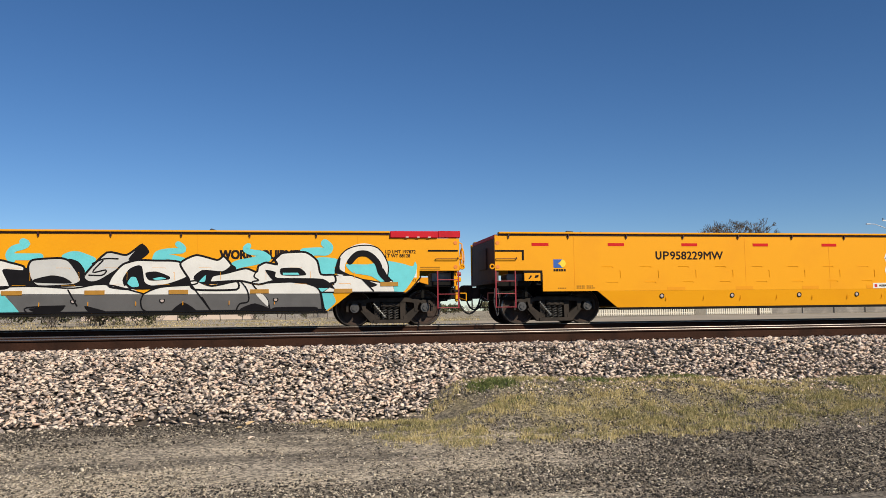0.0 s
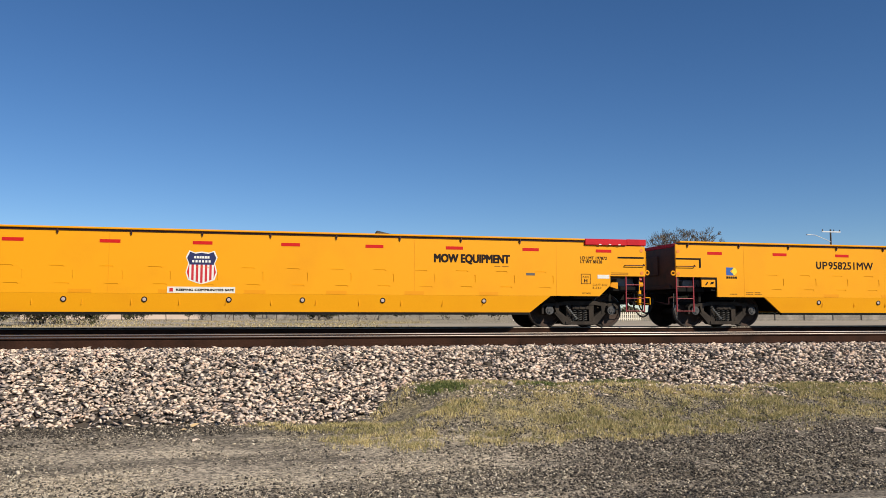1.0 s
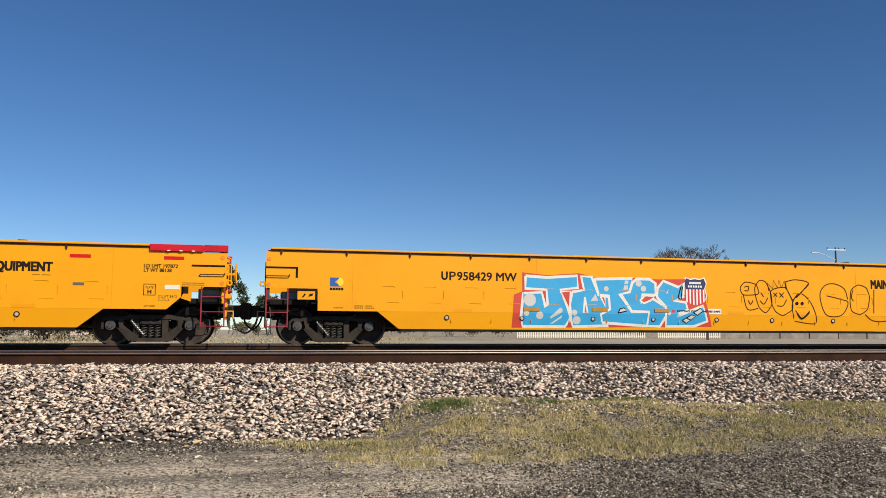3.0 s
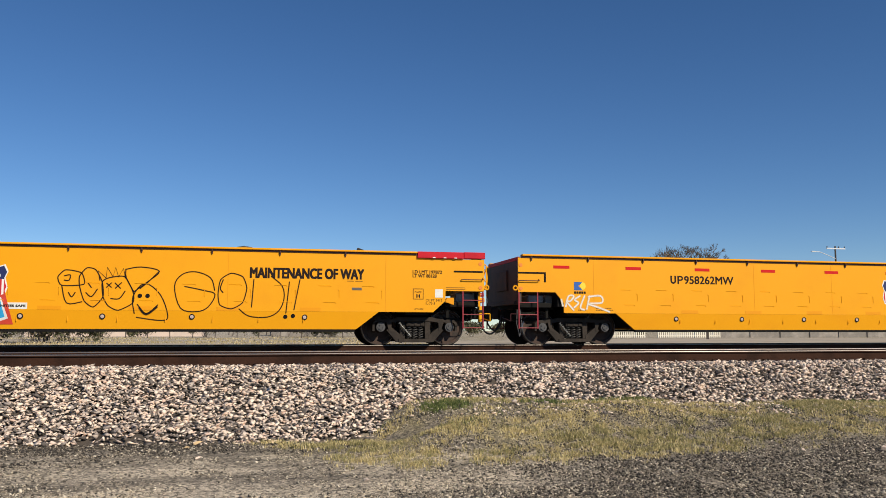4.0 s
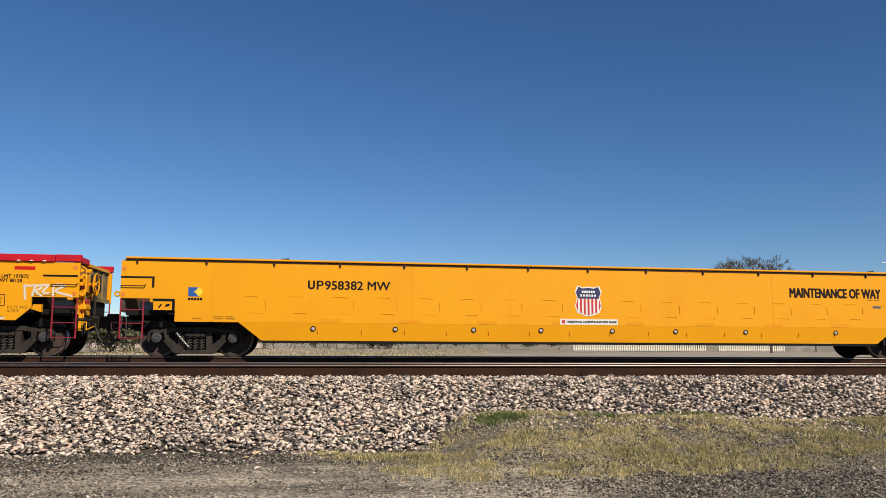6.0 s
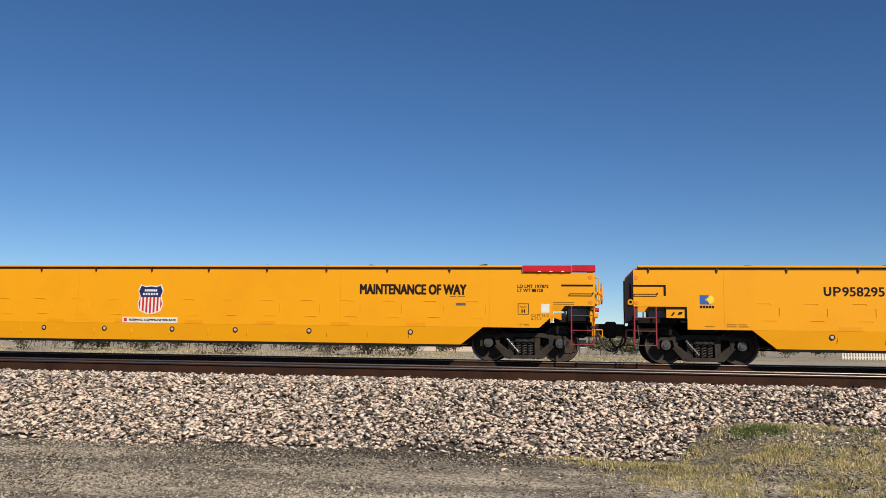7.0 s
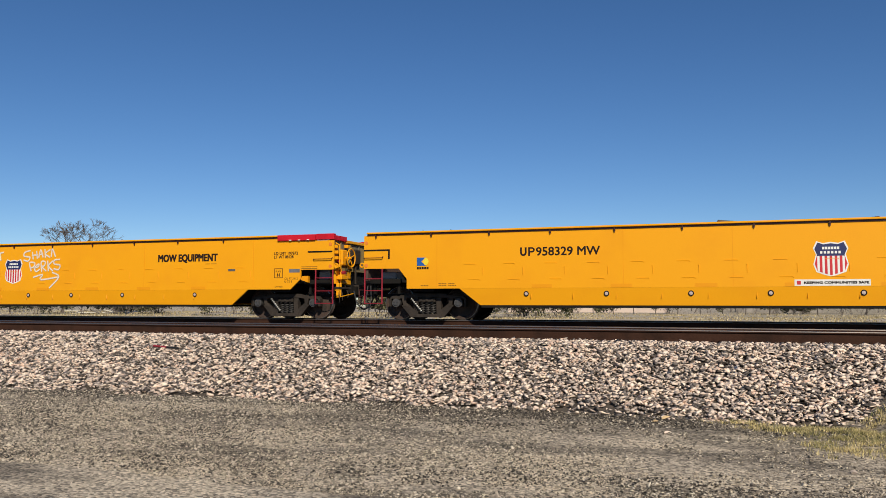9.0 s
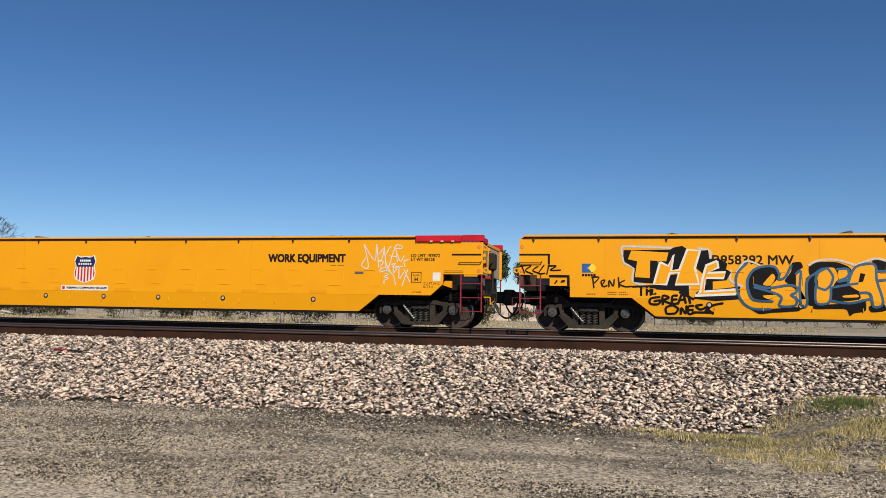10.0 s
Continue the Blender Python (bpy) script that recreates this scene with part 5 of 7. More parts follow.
def mural_blue():
    g = Graffiti(cars[3], "sky-blue block-letter mural with white outlines on red")
    g.fill("red", [(6.5, 1.88), (7.21, 1.82), (8.08, 1.89), (8.56, 1.78), (9.55, 1.8), (10.33, 1.77), (11.17, 1.79), (11.18, 1.53), (11.24, 1.18), (11.75, 1.3), (11.96, 0.5), (6.22, 0.45), (6.27, 1.3), (6.5, 1.39)], False)
    g.fill("blue", [(6.59, 1.79), (7.17, 1.76), (8.02, 1.82), (8.04, 1.5), (7.55, 1.45), (7.76, 0.94), (7.83, 0.71), (7.68, 0.48), (6.51, 0.48), (6.46, 0.75), (6.52, 1.34), (7.03, 1.37), (7.13, 0.98), (7.19, 1.04), (7.16, 1.44), (6.58, 1.46)], False).outline("white", 0.075)
    g.fill("blue", [(7.87, 1.39), (8.21, 1.45), (8.13, 1.81), (8.43, 1.8), (8.63, 1.32), (8.93, 1.27), (8.94, 0.95), (8.71, 0.63), (8.91, 0.51), (7.9, 0.48), (7.83, 0.71), (7.8, 1.07)], False).outline("white", 0.075)
    g.fill("blue", [(8.5, 1.74), (9.6, 1.78), (9.51, 1.41), (9.22, 1.36), (9.57, 0.89), (10.07, 0.89), (10.01, 0.51), (8.73, 0.59), (8.68, 0.81), (8.94, 0.95), (8.91, 1.31), (8.62, 1.33)], False).outline("white", 0.075)
    g.fill("blue", [(9.6, 1.67), (9.73, 1.77), (10.1, 1.77), (10.28, 1.66), (10.27, 1.35), (9.88, 1.35), (9.84, 1.14), (10.2, 1.24), (10.57, 1.03), (10.58, 0.78), (10.4, 0.5), (10.03, 0.51), (10.07, 0.89), (9.57, 0.9), (9.27, 1.34), (9.51, 1.41)], False).outline("white", 0.075)
    g.fill("blue", [(10.33, 1.52), (10.51, 1.73), (10.96, 1.57), (11.12, 1.69), (11.1, 1.3), (10.8, 1.2), (11.17, 1.16), (11.22, 0.97), (10.9, 0.78), (11.69, 1.07), (11.82, 0.65), (11.42, 0.51), (10.58, 0.5), (10.57, 1.03), (10.31, 1.29)], False).outline("white", 0.075)
    g.fill("red", [(7.55, 1.4), (7.83, 1.41), (7.78, 0.96)], False).outline("white", 0.05)
    g.fill("red", [(8.23, 1.26), (8.3, 0.85), (8.19, 0.85)], False).outline("white", 0.05)
    g.fill("red", [(8.67, 1.29), (8.8, 1.27), (8.81, 1.02)], False).outline("white", 0.05)
    g.fill("red", [(9.81, 1.19), (9.97, 1.33), (10.24, 1.31), (10.11, 1.19), (9.93, 1.12)], False).outline("white", 0.05)
    g.fill("red", [(10.95, 0.87), (11.22, 0.95), (10.97, 0.82)], False).outline("white", 0.05)
    g.dot("pale", 6.7, 1.17, 0.17)
    g.dot("pale", 6.97, 0.77, 0.1)
    g.dot("pale", 6.61, 0.82, 0.07)
    g.dot("pale", 7.93, 0.85, 0.08)
    g.dot("pale", 8, 0.65, 0.11)
    g.dot("pale", 8.84, 1.49, 0.07)
    g.dot("pale", 9.78, 1.65, 0.09)
    g.dot("pale", 9.92, 1.51, 0.08)
    g.dot("pale", 10.67, 0.85, 0.05)
    g.fill("pale", [(7.25, 0.73), (7.54, 0.98), (7.6, 0.94), (7.59, 0.86), (7.28, 0.69)], False)
    g.fill("pale", [(7.25, 0.55), (7.59, 0.78), (7.57, 0.71), (7.34, 0.56)], False)
    g.fill("pale", [(8.38, 1.15), (8.53, 1.35), (8.6, 1.17)], False)
    g.fill("pale", [(9.38, 1.72), (9.49, 1.72), (9.47, 1.63), (9.36, 1.62)], False)
    g.fill("pale", [(9.35, 1.59), (9.47, 1.59), (9.46, 1.48), (9.33, 1.46)], False)
    g.fill("pale", [(10.57, 1.38), (10.66, 1.52), (10.64, 1.39)], False)
    g.fill("pale", [(11.06, 0.67), (11.18, 0.74), (11.3, 0.67), (11.18, 0.59)], False).outline("black", 0.03)
    g.fill("pale", [(11.18, 0.73), (11.32, 0.82), (11.46, 0.79), (11.32, 0.68)], False).outline("black", 0.03)
    g.fill("pale", [(11.39, 0.88), (11.6, 1), (11.67, 0.92), (11.51, 0.81)], False).outline("black", 0.03)
    g.fill("pale", [(9.17, 0.85), (9.23, 0.96), (9.34, 0.99), (9.43, 0.91)], False).outline("black", 0.03)
    g.line("black", 0.03, [(10.94, 1.29), (11.03, 1.57), (11.08, 1.59), (11.03, 1.25), (10.96, 1.27)], False)
    g.done()


def face_doodles():
    g = Graffiti(cars[3], "black spray-can doodles of loops and big outlined letters")
    g.line("thin_black", 0.0256, [(12.94, 1.39), (12.85, 1.58), (12.99, 1.74), (13.18, 1.73), (13.36, 1.67), (13.41, 1.42), (12.94, 1.39)], True)
    g.line("thin_black", 0.0256, [(12.94, 1.39), (13.06, 0.99), (13.38, 1.02)], True)
    g.line("thin_black", 0.0256, [(13.31, 1.61), (13.46, 1.8), (13.65, 1.76), (13.8, 1.48), (13.83, 1.14), (13.63, 0.9), (13.43, 1.04), (13.32, 1.37), (13.31, 1.61)], True)
    g.line("thin_black", 0.0256, [(13.83, 1.14), (13.8, 1.48), (13.95, 1.58), (14.28, 1.61), (14.48, 1.25), (14.48, 1), (14.17, 0.83), (13.95, 0.93), (13.83, 1.14)], True)
    g.line("thin_black", 0.0256, [(14.3, 1.78), (14.63, 1.84), (15.04, 1.75), (14.78, 1.49), (14.48, 1.25)], True)
    g.line("thin_black", 0.0256, [(14.3, 1.78), (14.32, 1.58), (14.49, 1.27)], True)
    g.line("thin_black", 0.0256, [(14.52, 0.76), (14.48, 1.15), (14.73, 1.46), (15.08, 1.2), (15.26, 0.72), (15.13, 0.6), (14.57, 0.67)], True)
    g.line("thin_black", 0.0256, [(14.58, 0.97), (14.78, 0.76), (15.03, 0.96)], True)
    g.line("thin_black", 0.0256, [(14, 1.1), (14.18, 1.1), (14.3, 1.27)], True)
    g.line("thin_black", 0.0256, [(13.46, 1.23), (13.58, 1.14), (13.7, 1.31)], True)
    g.line("thin_black", 0.0256, [(13.5, 1.45), (13.57, 1.35)], True)
    g.line("thin_black", 0.0256, [(16.3, 1.32), (16.2, 1.61), (15.86, 1.75), (15.55, 1.68), (15.39, 1.4), (15.54, 0.89), (15.9, 0.81), (16.16, 0.92), (16.31, 1.22), (16.06, 1.31), (15.62, 1.4)], True)
    g.line("thin_black", 0.0256, [(16.38, 1.22), (16.43, 1.57), (16.67, 1.73), (16.94, 1.65), (17.04, 1.38), (16.95, 1.03), (16.69, 0.88), (16.43, 0.97), (16.38, 1.22)], True)
    g.line("thin_black", 0.0256, [(16.49, 1.57), (16.43, 1.37), (16.49, 1.27)], True)
    g.line("thin_black", 0.0256, [(17.2, 1.59), (17.16, 0.93)], True)
    g.line("thin_black", 0.0256, [(17.61, 1.67), (17.87, 1.44), (17.92, 1.14), (17.8, 0.84), (17.53, 0.69), (17.11, 0.71), (16.87, 0.88)], True)
    g.line("thin_black", 0.0256, [(18.04, 1.54), (17.97, 0.79)], True)
    g.line("thin_black", 0.0256, [(18.29, 1.6), (18.16, 0.87)], True)
    g.line("thin_black", 0.0256, [(12.99, 1.61), (13.11, 1.63), (13.09, 1.51), (12.99, 1.51)], True)
    g.line("thin_black", 0.0256, [(13.09, 1.23), (13.16, 1.13), (13.23, 1.23)], True)
    g.line("thin_black", 0.024, [(13.75, 1.52), (13.7, 1.74), (13.88, 1.57), (13.9, 1.82), (14.03, 1.6), (14.08, 1.82), (14.15, 1.6), (14.25, 1.8), (14.3, 1.58)], False)
    g.line("thin_black", 0.024, [(13.9, 1.45), (14, 1.36)], False)
    g.line("thin_black", 0.024, [(14, 1.46), (13.9, 1.36)], False)
    g.line("thin_black", 0.024, [(14.08, 1.46), (14.2, 1.34)], False)
    g.line("thin_black", 0.024, [(14.22, 1.47), (14.09, 1.34)], False)
    g.line("thin_black", 0.024, [(14.63, 1.34), (14.78, 1.47), (15.04, 1.75)], False)
    g.line("thin_black", 0.048, [(14.63, 0.89), (14.78, 0.74), (15.01, 0.91)], True)
    g.dot("black", 17.96, 0.7, 0.05)
    g.dot("black", 18.14, 0.72, 0.05)
    g.dot("black", 14.63, 1.17, 0.05)
    g.dot("black", 14.8, 1.17, 0.05)
    g.done()


def throw_up_black():
    g = Graffiti(cars[4], "black outlined bubble-letter graffiti")
    g.line("thin_black", 0.056, [(11.84, 2.03), (11.92, 1.95), (12.28, 2.02), (12.66, 2.19)], True)
    g.line("thin_black", 0.104, [(11.79, 1.9), (11.82, 1.56), (11.94, 1.31), (12.11, 1.2)], True)
    g.line("thin_black", 0.104, [(12.21, 1.42), (12.15, 1.13), (12.01, 0.77), (11.98, 0.56), (12.37, 0.58), (13.07, 0.63)], True)
    g.line("thin_black", 0.064, [(13.07, 0.64), (13.01, 0.89), (12.87, 1.1)], True)
    g.line("thin_black", 0.112, [(12.77, 1.19), (13.06, 1.13), (13.27, 0.74), (13.51, 0.51)], True)
    g.line("thin_black", 0.036, [(12.68, 1.41), (13.02, 1.48), (13.28, 1.49), (13.55, 1.35), (13.71, 1.12), (13.91, 1.04), (13.89, 0.76), (13.78, 0.49)], True)
    g.line("thin_black", 0.072, [(13.16, 2.18), (13.35, 2), (13.32, 1.74), (13.47, 1.49), (14.02, 1.6)], True)
    g.line("thin_black", 0.048, [(13.13, 2.18), (13.53, 2.14), (13.96, 2.05), (14.31, 1.98)], True)
    g.line("thin_black", 0.048, [(14.31, 1.98), (14.33, 2.15), (14.55, 2.17), (14.82, 2.07), (15.25, 1.95), (15.28, 2.17)], True)
    g.line("thin_black", 0.048, [(14.36, 1.98), (14.39, 1.77), (14.34, 1.58)], True)
    g.line("thin_black", 0.056, [(13.86, 1.46), (14.18, 1.54), (14.45, 1.48), (14.59, 1.14), (14.6, 0.77), (14.46, 0.69)], True)
    g.line("thin_black", 0.072, [(14.29, 1.53), (14.56, 1.51), (14.88, 1.6)], True)
    g.line("thin_black", 0.04, [(13.58, 1.25), (13.76, 1.3)], True)
    g.line("thin_black", 0.12, [(13.71, 1.23), (13.83, 1.23)], True)
    g.line("thin_black", 0.128, [(14.67, 1.24), (14.82, 1.25)], True)
    g.line("thin_black", 0.048, [(15.32, 2.01), (15.38, 1.69), (15.4, 1.4), (15.68, 1.43)], True)
    g.line("thin_black", 0.072, [(14.91, 1.51), (15.37, 1.55), (15.43, 1.37)], True)
    g.line("thin_black", 0.04, [(15.83, 2.18), (16, 1.98), (16.14, 1.79), (15.81, 1.67), (15.65, 1.46)], True)
    g.line("thin_black", 0.044, [(15.46, 1.1), (15.7, 1.35), (15.93, 1.27), (15.93, 1.14), (15.74, 0.98), (15.99, 0.79), (15.9, 0.61), (15.66, 0.55), (15.41, 0.68), (15.46, 1.1)], True)
    g.line("thin_black", 0.072, [(15.41, 0.68), (15.22, 0.54), (14.68, 0.6), (14.52, 0.71)], True)
    g.line("thin_black", 0.056, [(14.23, 0.53), (14.63, 0.64)], True)
    g.line("thin_black", 0.072, [(13.28, 1.49), (13.47, 1.4), (13.6, 1.22)], True)
    g.line("thin_black", 0.024, [(12.34, 0.8), (12.44, 0.88), (12.49, 0.82), (12.37, 0.7), (12.53, 0.72)], True)
    g.line("thin_black", 0.024, [(12.61, 0.85), (12.56, 0.76), (12.64, 0.71), (12.69, 0.81), (12.61, 0.85)], True)
    g.line("thin_black", 0.024, [(12.74, 0.89), (12.72, 0.79), (12.84, 0.81)], True)
    g.line("thin_black", 0.024, [(12.79, 0.89), (12.78, 0.69)], True)
    g.line("thin_black", 0.024, [(12.36, 0.65), (12.76, 0.69)], True)
    g.line("thin_black", 0.024, [(15.99, 1.15), (16.16, 1.23), (16.26, 1.37), (16.19, 1.51), (16.03, 1.48), (16, 1.34), (16.12, 1.2), (16.3, 1.09)], True)
    g.line("thin_black", 0.024, [(16.3, 1.09), (16.27, 1.2), (16.39, 1.09), (16.42, 1.23), (16.5, 1.09)], True)
    g.line("thin_black", 0.024, [(16.41, 1.44), (16.58, 1.61), (16.74, 1.5), (16.78, 1.31), (16.65, 1.21), (16.44, 1.3), (16.41, 1.44)], True)
    g.line("thin_black", 0.024, [(16.48, 1.38), (16.59, 1.45), (16.69, 1.36), (16.58, 1.28), (16.48, 1.38)], True)
    g.line("thin_black", 0.024, [(16.53, 1.26), (16.52, 1.07), (16.61, 1.14), (16.66, 1.07), (16.77, 1.1)], True)
    g.line("thin_black", 0.024, [(16.74, 1.5), (16.89, 1.32), (16.81, 1.1), (16.92, 1.08)], True)
    g.line("thin_black", 0.024, [(16.17, 1.02), (16.48, 1.04), (16.82, 0.99)], True)
    g.line("thin_black", 0.048, [(16.5, 1.54), (16.61, 1.59)], True)
    g.done()


def white_tags():
    g = Graffiti(cars[4], "loose white and pale grey spray-can tags")
    g.line("haze", 0.118, [(17.65, 1.12), (17.68, 1.38), (17.58, 1.52), (17.45, 1.45), (17.37, 1.19), (17.45, 0.93), (17.61, 0.93), (17.69, 1.1), (17.68, 1.43)], True)
    g.line("haze", 0.118, [(17.77, 0.91), (17.72, 1.48), (18.05, 0.92), (18.04, 1.54)], True)
    g.line("haze", 0.118, [(18.24, 1.16), (18.47, 1.19), (18.42, 1.38), (18.28, 1.3), (18.27, 1.02), (18.48, 0.9), (18.67, 1)], True)
    g.line("haze", 0.118, [(18.67, 1.56), (18.7, 1.22), (18.86, 0.84)], True)
    g.line("haze", 0.118, [(19.07, 1.37), (18.84, 1.25), (19.06, 1.18), (19.32, 0.99), (19.43, 1.24)], True)
    g.line("haze", 0.118, [(19.43, 1.24), (19.51, 1.02), (19.7, 1.22)], True)
    g.line("thin_white", 0.050, [(20.23, 0.91), (20.32, 1.19)], True)
    g.line("thin_white", 0.050, [(20.25, 1.16), (20.47, 1.19), (20.4, 1.04), (20.28, 1.01), (20.52, 0.92)], True)
    g.line("thin_white", 0.050, [(20.69, 1.15), (20.57, 1.09), (20.67, 1), (20.55, 0.92)], True)
    g.line("thin_white", 0.050, [(20.81, 1.15), (20.72, 0.92), (20.86, 0.9)], True)
    g.line("thin_white", 0.050, [(20.9, 1.17), (20.84, 0.88)], True)
    g.line("thin_white", 0.050, [(20.91, 1.15), (21.15, 1.18), (21.2, 1.08), (20.91, 1), (21.26, 0.88), (21.36, 0.88)], True)
    g.line("thin_white", 0.050, [(21.76, 1.64), (21.79, 1.32)], True)
    g.line("thin_white", 0.050, [(21.78, 1.62), (22.28, 1.65)], True)
    g.line("thin_white", 0.050, [(21.94, 1.4), (22.01, 1.63), (22.13, 1.58), (22.01, 1.5), (22.14, 1.4)], True)
    g.line("thin_white", 0.050, [(22.26, 1.61), (22.16, 1.48), (22.29, 1.46)], True)
    g.line("thin_white", 0.050, [(22.39, 1.41), (22.41, 1.64), (22.64, 1.64), (22.44, 1.51), (22.8, 1.4)], True)
    g.line("thin_white", 0.050, [(1.18, 1.18), (1.22, 1.02)], True)
    g.line("thin_white", 0.050, [(1.3, 1), (1.38, 1.27), (1.53, 1.27), (1.42, 1.14), (1.32, 1.14), (1.52, 0.91)], True)
    g.line("thin_white", 0.050, [(1.7, 1.28), (1.55, 1.18), (1.66, 1.1), (1.54, 0.98)], True)
    g.line("thin_white", 0.050, [(1.83, 1.28), (1.71, 0.98), (1.82, 0.92)], True)
    g.line("thin_white", 0.050, [(1.97, 1.28), (1.89, 0.94)], True)
    g.line("thin_white", 0.050, [(1.94, 1.26), (2.28, 1.29), (2.32, 1.11), (1.93, 1.08), (2.2, 0.99), (2.53, 0.87)], True)
    g.done()


def throw_up_white():
    g = Graffiti(cars[6], "thin white outlined bubble-letter graffiti")
    g.line("thin_white", 0.043, [(6.83, 2.19), (6.75, 2), (6.74, 1.68)], True)
    g.line("thin_white", 0.043, [(6.78, 1.24), (6.82, 0.99), (7.03, 0.78), (7.29, 0.74), (7.55, 0.9), (7.64, 1.13), (7.52, 1.4), (7.3, 1.49), (7.06, 1.44)], True)
    g.line("thin_white", 0.043, [(7.19, 2.16), (7.36, 2.04), (7.44, 1.81), (7.39, 1.63), (7.26, 1.49)], True)
    g.line("thin_white", 0.043, [(7.38, 2.18), (7.32, 2.06)], True)
    g.line("thin_white", 0.043, [(7.18, 1.97), (7.24, 1.63)], True)
    g.line("thin_white", 0.043, [(7.46, 1.8), (7.57, 1.85), (7.72, 1.81), (7.75, 1.9), (7.68, 1.94)], True)
    g.line("thin_white", 0.043, [(7.41, 1.49), (7.65, 1.6), (7.95, 1.6), (8.19, 1.4), (8.23, 1.13), (8.14, 0.9), (7.88, 0.76), (7.67, 0.81), (7.51, 0.94)], True)
    g.line("thin_white", 0.043, [(7.56, 1.53), (7.68, 1.26), (7.83, 1.1), (7.92, 1.22), (7.9, 1.44), (7.82, 1.56)], True)
    g.line("thin_white", 0.043, [(7.81, 2.17), (7.89, 1.99), (7.89, 1.76), (7.74, 1.65), (7.39, 1.49)], True)
    g.line("thin_white", 0.043, [(8.13, 2.17), (8.16, 1.83)], True)
    g.line("thin_white", 0.043, [(8.38, 2.19), (8.54, 2.02), (8.52, 1.75), (8.28, 1.6), (8.12, 1.69)], True)
    g.line("thin_white", 0.043, [(8.28, 1.6), (8.56, 1.24), (8.68, 0.99), (8.63, 0.79), (8.42, 0.7), (8.26, 0.79), (8.18, 0.95)], True)
    g.line("thin_white", 0.043, [(8.65, 1.37), (8.81, 1.44), (9.02, 1.37), (9.13, 1.13), (9.08, 0.86), (8.87, 0.71), (8.51, 0.75)], True)
    g.line("thin_white", 0.043, [(8.82, 2.18), (8.84, 1.73)], True)
    g.line("thin_white", 0.043, [(9.14, 2.15), (9.18, 1.97), (9.07, 1.75), (8.88, 1.6)], True)
    g.line("thin_white", 0.043, [(8.88, 1.61), (9.11, 1.75), (9.35, 1.73), (9.56, 1.52), (9.61, 1.22), (9.52, 0.95), (9.28, 0.86), (8.96, 0.93)], True)
    g.line("thin_white", 0.043, [(9.55, 2.22), (9.62, 2.05), (9.56, 1.94)], True)
    g.line("thin_white", 0.043, [(9.31, 1.77), (9.56, 1.96), (9.84, 1.94), (10.14, 1.74), (10.31, 1.39), (10.28, 1.09), (10.07, 0.83), (9.8, 0.78), (9.5, 0.95)], True)
    g.line("thin_white", 0.043, [(6.89, 2.22), (8.17, 2.22), (9.57, 2.22)], True)
    g.line("thin_white", 0.039, [(6.45, 1.69), (6.92, 1.68), (7, 1.24), (6.48, 1.22), (6.45, 1.69)], False)
    g.line("thin_white", 0.039, [(9.43, 1.16), (10.07, 1.36)], False)
    g.line("thin_white", 0.039, [(9.77, 1.59), (9.86, 1.44), (10.07, 1.36), (9.89, 1.09)], False)
    g.dot("white", 7.63, 1.72, 0.05)
    g.line("thin_white", 0.050, [(10.07, 2.04), (10.26, 1.84), (10.33, 2.06), (10.48, 1.87), (10.51, 2.12)], True)
    g.line("thin_white", 0.050, [(10.54, 2.09), (10.59, 1.84)], True)
    g.line("thin_white", 0.050, [(10.8, 2.08), (10.58, 1.96), (10.84, 1.83)], True)
    g.line("thin_white", 0.050, [(10.65, 2.02), (11.01, 2.08)], True)
    g.line("thin_white", 0.050, [(10.87, 2.05), (10.91, 1.83)], True)
    g.line("thin_white", 0.050, [(10.34, 1.72), (10.35, 1.5), (10.56, 1.53), (10.54, 1.68)], True)
    g.line("thin_white", 0.050, [(10.69, 1.4), (10.62, 1.71), (10.77, 1.65), (10.64, 1.56)], True)
    g.line("thin_white", 0.050, [(10.34, 1.31), (10.56, 1.37)], True)
    g.line("thin_white", 0.050, [(12.13, 2.11), (11.92, 2.06), (11.89, 1.94), (12.13, 1.9), (12.06, 1.78), (11.89, 1.81)], True)
    g.line("thin_white", 0.050, [(12.23, 2.05), (12.27, 1.84)], True)
    g.line("thin_white", 0.050, [(12.4, 2.08), (12.44, 1.86)], True)
    g.line("thin_white", 0.050, [(12.23, 1.96), (12.44, 1.97)], True)
    g.line("thin_white", 0.050, [(12.5, 1.89), (12.57, 2.13), (12.67, 1.9)], True)
    g.line("thin_white", 0.050, [(12.54, 1.98), (12.65, 2)], True)
    g.line("thin_white", 0.050, [(12.74, 2.13), (12.77, 1.89)], True)
    g.line("thin_white", 0.050, [(12.94, 2.12), (12.76, 2), (12.94, 1.89)], True)
    g.line("thin_white", 0.050, [(13.01, 1.91), (13.04, 2.15), (13.17, 1.91)], True)
    g.line("thin_white", 0.050, [(12.2, 1.47), (12.13, 1.72), (12.34, 1.71), (12.3, 1.59), (12.17, 1.56)], True)
    g.line("thin_white", 0.050, [(12.36, 1.56), (12.49, 1.59), (12.51, 1.68), (12.34, 1.56), (12.41, 1.44), (12.54, 1.5)], True)
    g.line("thin_white", 0.050, [(12.64, 1.44), (12.61, 1.74), (12.77, 1.74), (12.74, 1.62), (12.64, 1.59), (12.81, 1.46)], True)
    g.line("thin_white", 0.050, [(12.87, 1.76), (12.91, 1.46)], True)
    g.line("thin_white", 0.050, [(13.07, 1.76), (12.91, 1.61), (13.08, 1.46)], True)
    g.line("thin_white", 0.050, [(13.34, 1.81), (13.14, 1.79), (13.14, 1.67), (13.37, 1.63), (13.31, 1.49), (13.14, 1.52)], True)
